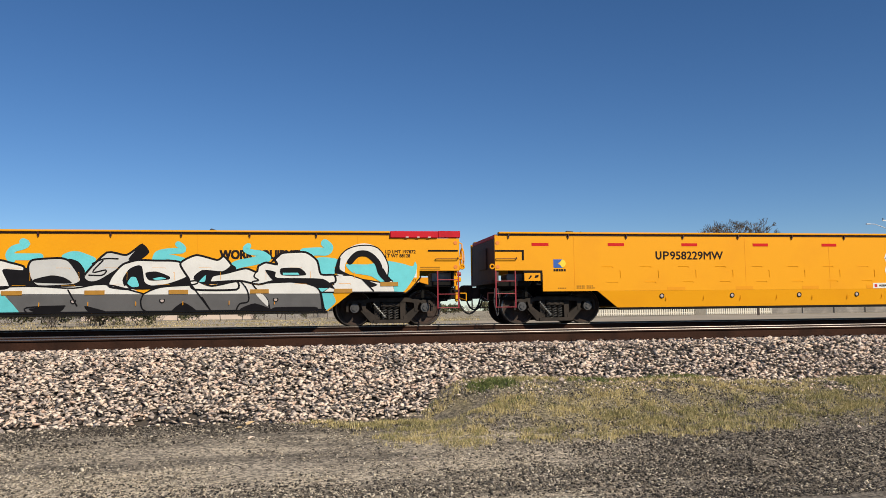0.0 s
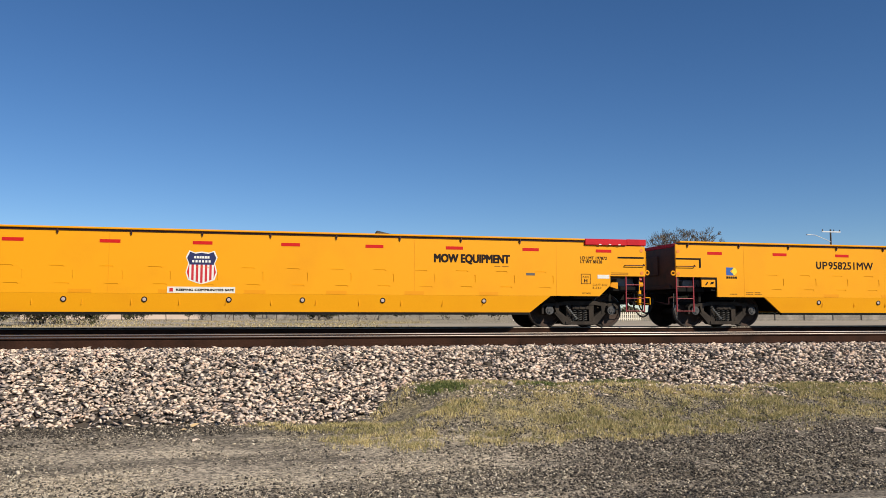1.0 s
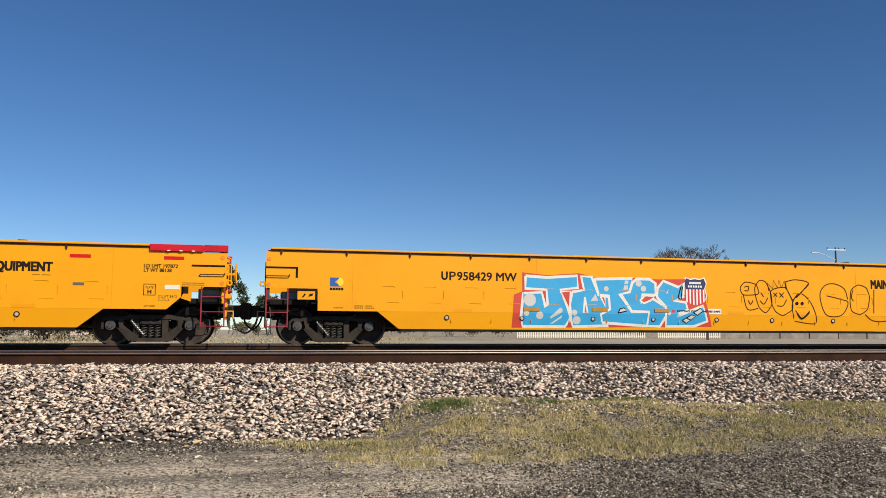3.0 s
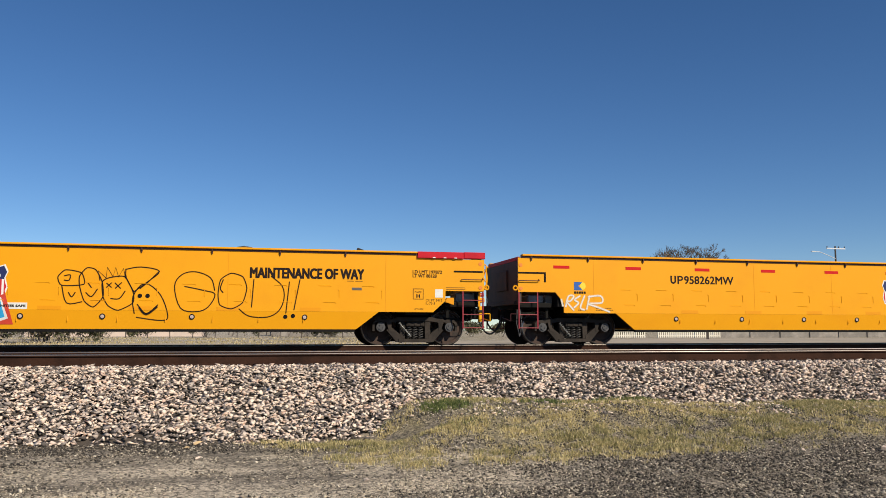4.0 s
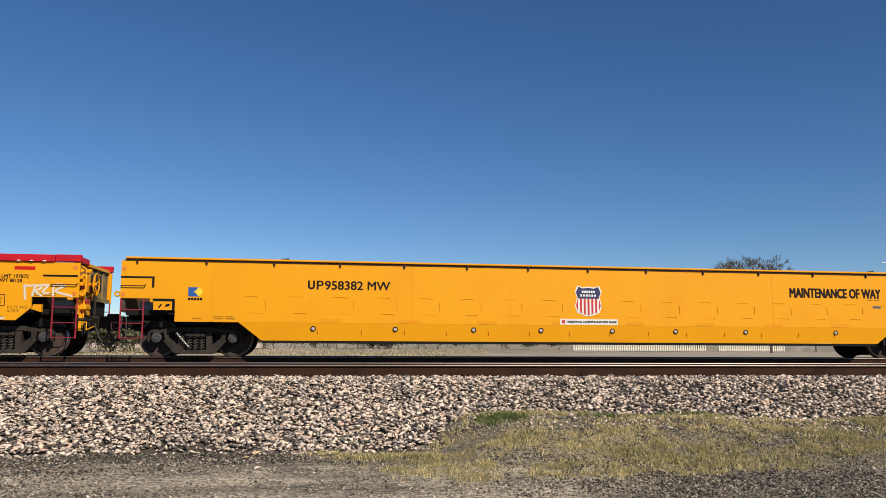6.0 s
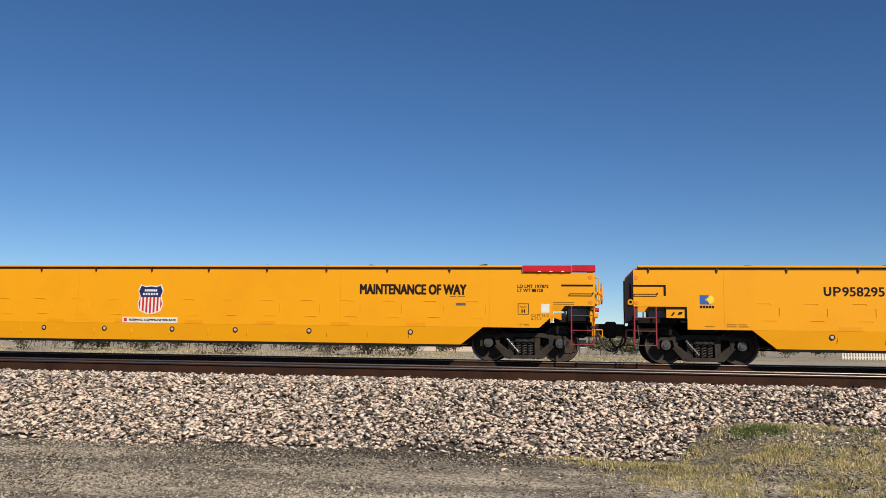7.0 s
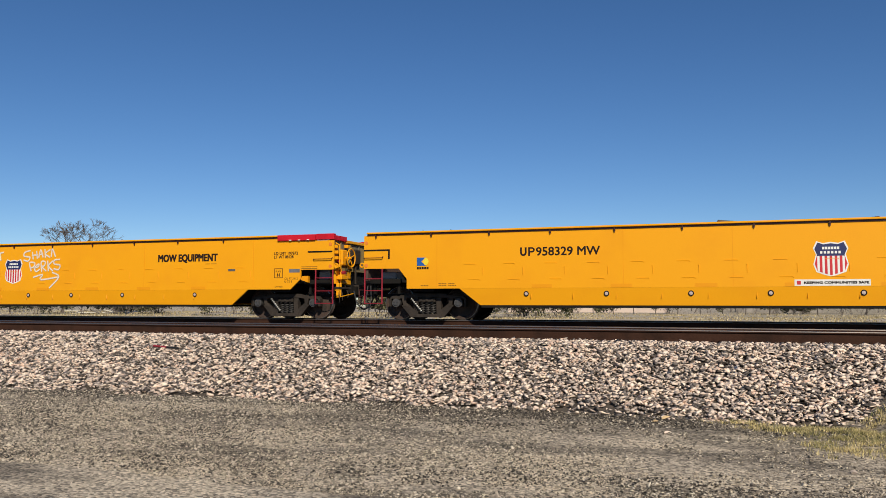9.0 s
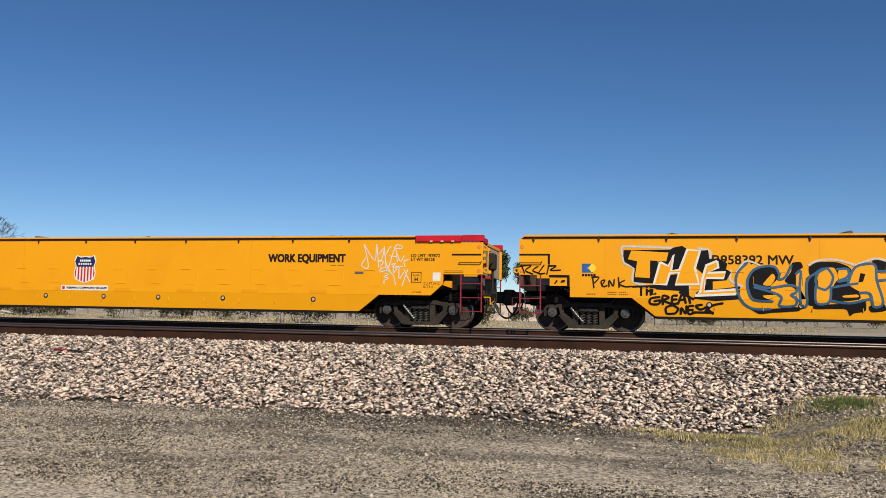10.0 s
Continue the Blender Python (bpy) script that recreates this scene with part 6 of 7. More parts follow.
    g.line("thin_white", 0.050, [(12.31, 1.26), (12.68, 1.34), (12.61, 1.18), (13.34, 1.26)], True)
    g.line("thin_white", 0.050, [(13.08, 1.4), (13.34, 1.26), (12.98, 0.92)], True)
    g.done()


def white_scrawl():
    g = Graffiti(cars[7], "white scribbled spray-can tag")
    g.line("thin_white", 0.03, [(19.8, 2.13), (19.93, 1.54), (19.74, 1.58), (19.84, 1.76)], True)
    g.line("thin_white", 0.03, [(19.8, 2.13), (20.1, 1.71), (20.14, 2.14), (20.21, 1.54)], True)
    g.line("thin_white", 0.03, [(20.22, 1.88), (20.35, 2.03), (20.28, 1.71), (20.22, 1.71), (20.33, 1.68), (20.27, 1.56)], True)
    g.line("thin_white", 0.03, [(20.35, 2.07), (20.41, 1.49)], True)
    g.line("thin_white", 0.03, [(20.53, 2.08), (20.38, 1.81), (20.47, 1.49)], True)
    g.line("thin_white", 0.03, [(20.47, 1.49), (20.64, 2.03), (20.71, 1.69)], True)
    g.line("thin_white", 0.03, [(20.5, 1.83), (20.7, 1.81)], True)
    g.line("thin_white", 0.03, [(20.63, 2.05), (20.7, 2.12), (20.83, 2.08), (20.81, 2.02), (20.65, 2.03), (20.63, 2.05)], True)
    g.line("thin_white", 0.03, [(20.7, 1.88), (20.79, 1.69), (20.89, 1.83)], True)
    g.line("thin_white", 0.03, [(21.01, 1.73), (20.89, 1.7), (20.92, 1.56)], True)
    g.line("thin_white", 0.03, [(20.24, 1.44), (20.29, 1.51), (20.46, 1.51), (20.54, 1.39)], True)
    g.line("thin_white", 0.03, [(20.25, 1.41), (20.46, 1.45), (20.62, 1.3), (20.67, 1.09)], True)
    g.line("thin_white", 0.03, [(20.39, 1.37), (20.48, 1.35), (20.37, 1.29), (20.48, 1.25), (20.37, 1.2), (20.37, 1.11)], True)
    g.line("thin_white", 0.03, [(20.56, 1.61), (20.67, 1.64), (20.59, 1.55), (20.68, 1.52)], True)
    g.line("thin_white", 0.03, [(20.61, 1.56), (20.62, 1.39), (20.73, 1.56)], True)
    g.line("thin_white", 0.03, [(20.67, 1.56), (20.86, 1.56)], True)
    g.line("thin_white", 0.03, [(20.76, 1.56), (20.77, 1.24), (20.88, 1.4)], True)
    g.line("thin_white", 0.03, [(20.89, 1.49), (21.05, 1.17)], True)
    g.line("thin_white", 0.03, [(21, 1.49), (20.85, 1.06)], True)
    g.done()


def mural_outline():
    g = Graffiti(cars[8], "orange-yellow letters in black, white and blue spray paint")
    g.line("mist", 0.06, [(2.51, 1.84), (2.48, 2.03), (2.66, 2.07), (3.66, 2.03)], True)
    g.line("mist", 0.06, [(2.51, 1.84), (2.55, 1.66), (2.76, 1.54), (2.75, 1.22), (3.18, 1.11)], True)
    g.line("mist", 0.07, [(4.26, 2.02), (4.5, 1.96), (4.52, 1.8)], True)
    g.line("mist", 0.06, [(4.97, 1.49), (4.97, 1.27), (5.22, 1.13)], True)
    g.line("mist", 0.08, [(3.53, 1.08), (3.66, 1.21), (4.04, 1.08)], True)
    g.fill("black", [(2.53, 1.98), (3.66, 1.99), (3.67, 1.84), (3.32, 1.71), (3.35, 1.48), (3.22, 1.18), (2.76, 1.21), (2.79, 1.54), (2.55, 1.7), (2.52, 1.84)], False)
    g.fill("black", [(3.51, 1.91), (3.68, 2.04), (3.88, 2.08), (4.01, 2), (3.82, 1.48), (3.61, 1.48), (3.32, 1.66)], False)
    g.fill("black", [(3.26, 1.15), (3.53, 1.16), (3.6, 1.39), (3.81, 1.41), (3.75, 1.16), (4.03, 1.15), (4.04, 0.89), (3.84, 1.01), (3.27, 1.04)], False)
    g.fill("black", [(4.27, 1.96), (4.47, 1.98), (4.5, 1.76), (4.7, 1.79), (4.9, 1.66), (4.87, 1.53), (4.98, 1.46), (4.88, 1.27), (4.57, 1.24), (4.57, 1.05), (5.18, 1.13), (5.15, 0.83), (4.63, 0.78), (4.13, 0.83), (4.21, 0.99), (4.35, 1.04), (4.39, 1.39), (4.18, 1.57)], False)
    g.fill("yellow", [(2.71, 1.97), (3.57, 1.92), (3.52, 1.71), (3.15, 1.73), (3.14, 1.31), (2.79, 1.33), (2.85, 1.71), (2.63, 1.76)], False)
    g.fill("yellow", [(3.38, 1.69), (3.57, 1.6), (3.69, 1.87), (3.63, 1.49), (3.82, 1.51), (4, 1.99), (4.29, 1.96), (4.17, 1.55), (4.26, 1.17), (3.73, 1.16), (3.81, 1.44), (3.6, 1.43), (3.52, 1.16), (3.23, 1.16)], False).outline("white", 0.055)
    g.fill("yellow", [(4.67, 1.72), (4.7, 1.57), (4.44, 1.44), (4.86, 1.46), (4.81, 1.32), (4.41, 1.32), (4.37, 1), (5.11, 1.06), (5.08, 0.95), (4.16, 0.9), (4.29, 0.99), (4.34, 1.31), (4.43, 1.62)], False).outline("white", 0.055)
    g.line("black", 0.05, [(2.75, 1.1), (3.27, 1.12)], False)
    g.line("black", 0.05, [(2.94, 1.11), (2.94, 0.9)], False)
    g.line("black", 0.05, [(3.07, 1.09), (3.07, 0.91)], False)
    g.line("black", 0.05, [(3.07, 1), (3.16, 1)], False)
    g.line("black", 0.05, [(3.16, 1.09), (3.16, 0.91)], False)
    g.line("black", 0.05, [(3.27, 1.08), (3.2, 1.08), (3.2, 0.92), (3.27, 0.94)], False)
    g.line("black", 0.055, [(3.36, 0.86), (3.16, 0.82), (3.15, 0.7), (3.33, 0.69), (3.38, 0.78), (3.25, 0.76)], True)
    g.line("black", 0.055, [(3.44, 0.69), (3.44, 0.89), (3.58, 0.85), (3.46, 0.78), (3.61, 0.71)], True)
    g.line("black", 0.055, [(3.76, 0.9), (3.66, 0.88), (3.66, 0.71), (3.79, 0.72)], True)
    g.line("black", 0.055, [(3.66, 0.8), (3.75, 0.81)], True)
    g.line("black", 0.055, [(3.79, 0.71), (3.89, 0.95), (3.96, 0.73)], True)
    g.line("black", 0.055, [(3.82, 0.79), (3.94, 0.81)], True)
    g.line("black", 0.055, [(3.83, 0.98), (4.13, 0.82)], True)
    g.line("black", 0.055, [(4.02, 0.9), (4.06, 0.73)], True)
    g.line("black", 0.055, [(3.66, 0.67), (3.51, 0.61), (3.53, 0.47), (3.72, 0.48), (3.79, 0.59), (3.66, 0.67)], True)
    g.line("black", 0.055, [(3.85, 0.47), (3.86, 0.61), (3.96, 0.48), (3.98, 0.65)], True)
    g.line("black", 0.055, [(4.13, 0.66), (4.02, 0.64), (4.03, 0.47), (4.15, 0.5)], True)
    g.line("black", 0.055, [(4.02, 0.56), (4.12, 0.57)], True)
    g.line("black", 0.055, [(4.32, 0.69), (4.19, 0.66), (4.29, 0.58), (4.42, 0.63)], True)
    g.line("black", 0.055, [(4.4, 0.63), (4.57, 0.49)], True)
    g.line("black", 0.055, [(4.38, 0.51), (4.55, 0.67), (4.78, 0.73)], True)
    g.line("black", 0.055, [(4.12, 0.51), (4.57, 0.51)], True)
    g.fill("black", [(5.37, 1.36), (5.55, 1.53), (5.84, 1.6), (6.02, 1.49), (6, 1.32), (5.83, 1.12), (5.91, 0.9), (5.71, 0.79), (5.48, 0.83), (5.35, 1.05)], True)
    g.fill("black", [(5.28, 0.7), (5.54, 0.62), (5.95, 0.63), (6.39, 0.67), (6.45, 0.58), (5.87, 0.53), (5.58, 0.5)], True)
    g.fill("black", [(6.31, 1.68), (6.49, 1.7), (6.54, 1.58), (6.47, 1.49), (6.48, 0.85), (6.4, 0.85), (6.38, 1.06), (6.24, 1.19), (6.15, 1.28), (6.29, 1.49)], True)
    g.fill("black", [(6.67, 1.6), (6.85, 1.7), (7.25, 1.7), (7.48, 1.61), (7.56, 1.5), (7.32, 1.37), (7.2, 1.58), (6.93, 1.56), (6.69, 1.4)], True)
    g.fill("black", [(6.6, 1.32), (6.81, 1.43), (6.85, 1.11), (6.81, 0.72), (6.61, 0.76)], True)
    g.fill("black", [(6.79, 0.72), (7.5, 0.77), (7.81, 0.87), (7.84, 0.61), (7.61, 0.55), (7.51, 0.49), (7.42, 0.64), (6.79, 0.63)], True)
    g.fill("black", [(7.16, 1.11), (7.26, 1.29), (7.47, 1.29), (7.71, 1.24), (7.72, 0.99), (7.7, 0.86), (7.11, 0.81)], True)
    g.fill("black", [(7.99, 1.75), (8.26, 1.73), (8.25, 1.5), (8.1, 1.54)], True)
    g.fill("black", [(7.91, 0.71), (8.2, 0.77), (8.25, 0.62), (7.96, 0.58)], True)
    g.fill("yellow", [(5.67, 1.18), (5.88, 1.43), (5.94, 1.33), (5.84, 1.16)], True)
    g.fill("yellow", [(5.67, 0.92), (5.99, 0.94), (5.79, 0.84)], True)
    g.fill("yellow", [(6.39, 1.43), (6.48, 1.47), (6.46, 1.11), (6.49, 0.74), (6.59, 0.74), (6.59, 0.85), (6.4, 0.87)], True)
    g.fill("yellow", [(6.87, 1.43), (7.05, 1.54), (7.15, 1.37), (7.1, 1.18), (6.99, 1.09), (6.86, 1.15)], True)
    g.fill("yellow", [(6.82, 1.13), (6.83, 0.78), (7.06, 0.8), (7.1, 1.11)], True)
    g.fill("yellow", [(7.29, 1.52), (7.46, 1.53), (7.46, 1.38), (7.29, 1.31)], True)
    g.fill("yellow", [(7.49, 1.21), (7.64, 1.57), (8.02, 1.63), (8.06, 1.29), (8.17, 0.79), (8.01, 0.72), (7.94, 1), (7.73, 1.03)], True)
    g.fill("yellow", [(7.37, 0.94), (7.66, 0.97), (7.68, 0.91), (7.39, 0.9)], True)
    g.fill("black", [(7.74, 1.46), (7.69, 1.24), (7.79, 1.26), (7.84, 1.43)], False)
    g.line("mist", 0.05, [(6.67, 1.63), (6.85, 1.73), (7.25, 1.75), (7.64, 1.63)], True)
    g.line("mist", 0.05, [(7.64, 1.63), (8.03, 1.78), (8.26, 1.74)], True)
    g.line("mist", 0.04, [(5.1, 1.47), (5.31, 1.72), (5.6, 1.63)], True)
    g.line("spray_blue", 0.055, [(5.33, 1.67), (5.12, 1.44), (5.09, 1.14), (5.2, 0.8), (5.44, 0.62), (5.83, 0.61)], True)
    g.line("spray_blue", 0.055, [(6.03, 1.41), (5.94, 1.58), (5.72, 1.6), (5.47, 1.51), (5.34, 1.27), (5.36, 1.01), (5.48, 0.82), (5.87, 0.79)], True)
    g.line("spray_blue", 0.055, [(6.04, 1.43), (6.02, 1.3), (6.16, 1.36), (6.29, 1.62)], True)
    g.line("spray_blue", 0.055, [(5.49, 1.17), (5.79, 1.1), (6.24, 1.17), (6.41, 1.11), (6.38, 1), (6.28, 0.95), (6.4, 0.85), (6.35, 0.7), (6.03, 0.69), (6.07, 0.89), (5.87, 1), (5.49, 1.11)], True)
    g.line("spray_blue", 0.055, [(6.39, 1.43), (6.49, 1.49), (6.46, 1.11), (6.49, 0.72), (6.61, 0.72), (6.62, 1.26), (6.81, 1.45), (6.95, 1.55)], True)
    g.line("spray_blue", 0.055, [(6.85, 1.45), (7.05, 1.56), (7.17, 1.37), (7.12, 1.18), (7, 1.07), (6.84, 1.13), (6.8, 1.28), (6.85, 1.45)], True)
    g.line("spray_blue", 0.055, [(6.8, 1.14), (6.81, 0.77), (7.08, 0.79), (7.12, 1.11)], True)
    g.line("spray_blue", 0.055, [(7.26, 1.54), (7.49, 1.54), (7.47, 1.37), (7.26, 1.26), (7.49, 1.3)], True)
    g.line("spray_blue", 0.055, [(7.16, 1.13), (7.67, 1.22)], True)
    g.line("spray_blue", 0.055, [(7.09, 0.83), (7.5, 0.77), (7.94, 0.88)], True)
    g.line("spray_blue", 0.055, [(7.47, 1.19), (7.64, 1.59), (8.03, 1.65), (8.07, 1.29), (8.19, 0.79), (8, 0.7), (7.93, 0.99), (7.72, 1.01)], True)
    g.line("spray_blue", 0.055, [(8.12, 1.5), (8.27, 1.5)], True)
    g.line("spray_blue", 0.055, [(8.11, 1.29), (8.26, 1.31)], True)
    g.line("black", 0.03, [(0.06, 1.61), (0.14, 1.41)], True)
    g.line("black", 0.03, [(0.01, 1.58), (0.31, 1.61), (0.16, 1.48), (0.34, 1.39)], True)
    g.line("black", 0.03, [(0.47, 1.58), (0.34, 1.48), (0.49, 1.41)], True)
    g.line("black", 0.03, [(0.62, 1.61), (0.49, 1.41), (0.64, 1.41)], True)
    g.line("black", 0.03, [(0.74, 1.61), (0.69, 1.39)], True)
    g.line("black", 0.03, [(0.72, 1.59), (0.92, 1.59), (0.77, 1.49), (1.02, 1.49)], True)
    g.line("black", 0.03, [(1.8, 1.32), (1.83, 1.07)], True)
    g.line("black", 0.03, [(1.78, 1.32), (1.95, 1.32), (1.85, 1.19)], True)
    g.line("black", 0.03, [(2.02, 1.12), (2.09, 1.25), (2, 1.22), (2.05, 1.1), (2.14, 1.12)], True)
    g.line("black", 0.03, [(2.19, 1.1), (2.19, 1.25), (2.29, 1.11), (2.31, 1.27)], True)
    g.line("black", 0.03, [(2.41, 1.32), (2.43, 1.08)], True)
    g.line("black", 0.03, [(2.55, 1.25), (2.43, 1.17), (2.57, 1.1), (2.72, 1.11)], True)
    g.done()


for piece in (mural_silver, mural_blue, face_doodles, throw_up_black, white_tags, throw_up_white, white_scrawl, mural_outline):
    piece()

# strips of tape that stayed clean under the paint
for i, us in ((0, (12.51, 14.3, 16.17, 18.04, 20.04, 21.17)), (3, (6.75, 8.65, 10.45))):
    for u in us:
        bm = bmesh.new()
        z = (1.04 if u > 21 else 0.885) if i == 0 else 0.93
        box(bm, u - 0.22, u + 0.22, -HALF - 0.0225, -HALF - 0.001, z - 0.05, z + 0.05)
        part("tape", bm, TAPE, cars[i], "faded brown tape strip")

# ---- loads ----
SCRAP = material("weathered_tie_wood", (0.045, 0.038, 0.034), 0.9, 0, 0.3, 3, 30, 0.4, second=(0.09, 0.075, 0.065), random_value=0.3, island=True)


def tie_load(seed):
    rnd = random.Random(seed)
    bm = bmesh.new()
    slab(bm, [(3.45, 0.53), (CAR - 3.45, 0.53), (CAR - 2.85, 1.02), (CAR - 1.2, 1.07), (CAR - 1.2, 2.05), (1.2, 2.05), (1.2, 1.07), (2.85, 1.02)], -HALF + 0.08, HALF - 0.08)
    for k in range(70):
        a = rnd.uniform(-28, 28)
        y = rnd.uniform(-0.85, 0.85)
        m = pose(rnd.uniform(2.2, CAR - 2.8), y, rnd.uniform(2.08, 2.22), rnd.uniform(-4, 4), rnd.uniform(-4, 4), a)
        box(bm, -0.9, 0.9, -0.11, 0.11, -0.09, 0.09, m=m)
    for k in range(9):
        m = pose(rnd.uniform(2.2, CAR - 2.8), rnd.uniform(-0.85, -0.2), rnd.uniform(2.28, 2.37), rnd.uniform(-25, 25), rnd.uniform(-12, 12), rnd.uniform(0, 180))
        box(bm, -0.24, 0.24, -0.11, 0.11, -0.09, 0.09, m=m, bevel=0.02)
    ob = part("tie_load", bm, SCRAP)
    return tagged(ob, "heap of old dark railway ties loaded in the car", "railway ties", "loads of the cars", "stuff")


loads = [[tie_load(40 + i)] for i in range(len(cars))]

# ---- verge: pebbles, grass, a fallen rod ----
PEBBLE = island_ramp(material("verge_pebbles", (0.3, 0.28, 0.25), 0.9, 0, 0.1, 30, 120, random_value=0.25, island=True),
                     [(0.42, 0.355, 0.27), (0.17, 0.143, 0.11), (0.56, 0.48, 0.37), (0.07, 0.060, 0.048), (0.32, 0.27, 0.21), (0.62, 0.54, 0.43), (0.11, 0.093, 0.073), (0.48, 0.41, 0.31)])
CINDER = island_ramp(material("black_cinders", (0.05, 0.045, 0.04), 0.95, 0, 0.1, 30, 120, random_value=0.3, island=True),
                     [(0.040, 0.033, 0.027), (0.070, 0.058, 0.047), (0.028, 0.024, 0.020), (0.11, 0.090, 0.072), (0.050, 0.042, 0.034), (0.17, 0.14, 0.11)])
LOW_X, LOW_Y = [-0.9, -0.5, 0.36, 1.0, 1.6, 2.2, 3.0, 4.0, 5.4, 6.8, 8.8], [10.6, 10.2, 9.6, 8.9, 8.6, 8.35, 8.5, 8.65, 8.75, 8.9, 9.3]


def grass_low(x):
    """Nearer edge of the grassy bank."""
    return np.interp(x, LOW_X, LOW_Y) + 0.45 * vnoise(x * 1.3, x * 0, 8) + 0.3 * vnoise(x * 4.1, x * 0, 18)


def verge(n, seed):
    """Random spots on the strip in front of the stone bed."""
    rng = np.random.default_rng(seed)
    x, y = rng.uniform(-15.5, 11.5, n), 6.3 + 4.5 * rng.random(n) ** 1.15
    keep = (x > -1.45 * y) & (x < 1.02 * y)
    return x[keep], y[keep], rng


def lay(name, x, y, sz, mat, label, seed):
    pl = np.stack([x, y, soil(x, y) + lump(x, y) + 0.30 * sz], 1)
    return scatter(name, pl, sz, mat, label, "gravel", seed, CHIPS, 0.4)


x, y, rng = verge(250000, 31)
on_bank = smooth01((y - grass_low(x)) / 0.3) * smooth01((x + 0.9) / 0.5)
dens = 0.72 + 1.25 * vnoise(x * 0.45, y * 1.6, 1) + 0.8 * vnoise(x * 1.7, y * 3.4, 5) + 0.25 * smooth01((x - 2.0) / 2.0)
keep = np.where(rng.random(len(x)) < dens * (1 - 0.55 * on_bank) * (1 - 0.5 * smooth01((x - 2.0) / 2.0)))[0][:84000]
x, y = x[keep], y[keep]
sz = 0.007 + 0.017 * rng.random(len(x)) ** 1.9
sz = sz + np.where(rng.random(len(x)) < 0.015, 0.018 * rng.random(len(x)), 0)
lay("gravel", x, y, sz, PEBBLE, "loose grey-brown gravel on the verge", 33)
x, y, rng = verge(230000, 35)
on_bank = smooth01((y - grass_low(x)) / 0.3) * smooth01((x + 0.9) / 0.5)
foot = smooth01(1 - np.abs(y - 10.15 - 0.35 * vnoise(x * 0.8, x * 0, 71)) / 0.62) * (0.35 + 1.6 * np.maximum(0, vnoise(x * 0.5, y * 0.8, 72) + 0.25)) * (1 - smooth01((x + 0.6) / 0.8)) * (0.35 + 0.65 * smooth01((x + 7.0) / 4.0))
streak = np.maximum(0, 1.5 * vnoise(x * 0.33, y * 1.5, 73) + 1.0 * vnoise(x * 1.5, y * 3.5, 74) + 0.02)
east = 0.62 * smooth01((x - 1.8) / 2.2)
keep = np.where(rng.random(len(x)) < (1.3 * foot + 0.62 * streak + east) * (1 - 0.45 * on_bank))[0][:44000]
x, y = x[keep], y[keep]
lay("cinders", x, y, 0.008 + 0.017 * rng.random(len(x)) ** 1.7, CINDER, "black cinders and coal-dark grit on the verge", 36)

GRASS = island_ramp(material("straw_grass", (0.2, 0.2, 0.1), 0.8, 0, 0.2, 4, 60, random_value=0.3, island=True),
                    [(0.68, 0.54, 0.27), (0.52, 0.41, 0.18), (0.38, 0.31, 0.12), (0.74, 0.61, 0.34), (0.44, 0.35, 0.14), (0.60, 0.48, 0.22)])
OLIVE = island_ramp(material("yellow_green_grass", (0.2, 0.2, 0.1), 0.8, 0, 0.2, 4, 60, random_value=0.3, island=True),
                    [(0.35, 0.295, 0.12), (0.26, 0.235, 0.085), (0.50, 0.415, 0.21), (0.17, 0.165, 0.055), (0.43, 0.355, 0.165)])
GREEN = island_ramp(material("green_grass", (0.1, 0.12, 0.04), 0.8, 0, 0.2, 4, 60, random_value=0.3, island=True),
                    [(0.085, 0.12, 0.028), (0.13, 0.16, 0.042), (0.06, 0.09, 0.02), (0.19, 0.20, 0.06)])
DRY = island_ramp(material("dry_grass", (0.4, 0.33, 0.2), 0.9, 0, 0.2, 1, 30, random_value=0.25, island=True),
                  [(0.46, 0.37, 0.20), (0.37, 0.29, 0.15), (0.52, 0.43, 0.26), (0.28, 0.23, 0.12)])


def blades(name, spots, height, width, mat, label, seed):
    rng = np.random.default_rng(seed)
    n = len(spots)
    p = np.array(spots, float)
    a = rng.uniform(0, math.pi, n)
    h = height * rng.uniform(0.5, 1.3, n)
    w = width * rng.uniform(0.6, 1.3, n)
    lean = rng.normal(0, 0.55, (n, 2)) * h[:, None]
    side = np.stack([np.cos(a), np.sin(a)], 1) * w[:, None] / 2
    v = np.zeros((n, 5, 3))
    v[:, 0, :2], v[:, 1, :2] = p[:, :2] - side, p[:, :2] + side
    v[:, 0, 2] = v[:, 1, 2] = p[:, 2] - 0.01
    v[:, 2, :2], v[:, 3, :2] = p[:, :2] - side * 0.8 + lean * 0.4, p[:, :2] + side * 0.8 + lean * 0.4
    v[:, 2, 2] = v[:, 3, 2] = p[:, 2] + h * 0.6
    v[:, 4, :2], v[:, 4, 2] = p[:, :2] + lean, p[:, 2] + h
    base = np.arange(n)[:, None] * 5
    tri = np.concatenate([base + [0, 1, 3], base + [0, 3, 2], base + [2, 3, 4]], 0)
    me = bpy.data.meshes.new(name)
    V, F = v.reshape(-1, 3), tri
    me.vertices.add(len(V))
    me.vertices.foreach_set("co", V.astype(np.float32).ravel())
    me.loops.add(len(F) * 3)
    me.loops.foreach_set("vertex_index", F.astype(np.int32).ravel())
    me.polygons.add(len(F))
    me.polygons.foreach_set("loop_start", np.arange(0, len(F) * 3, 3, dtype=np.int32))
    me.update(calc_edges=True)
    me.materials.append(mat)
    return tagged(new(name, me), label, "grass", kind="stuff")


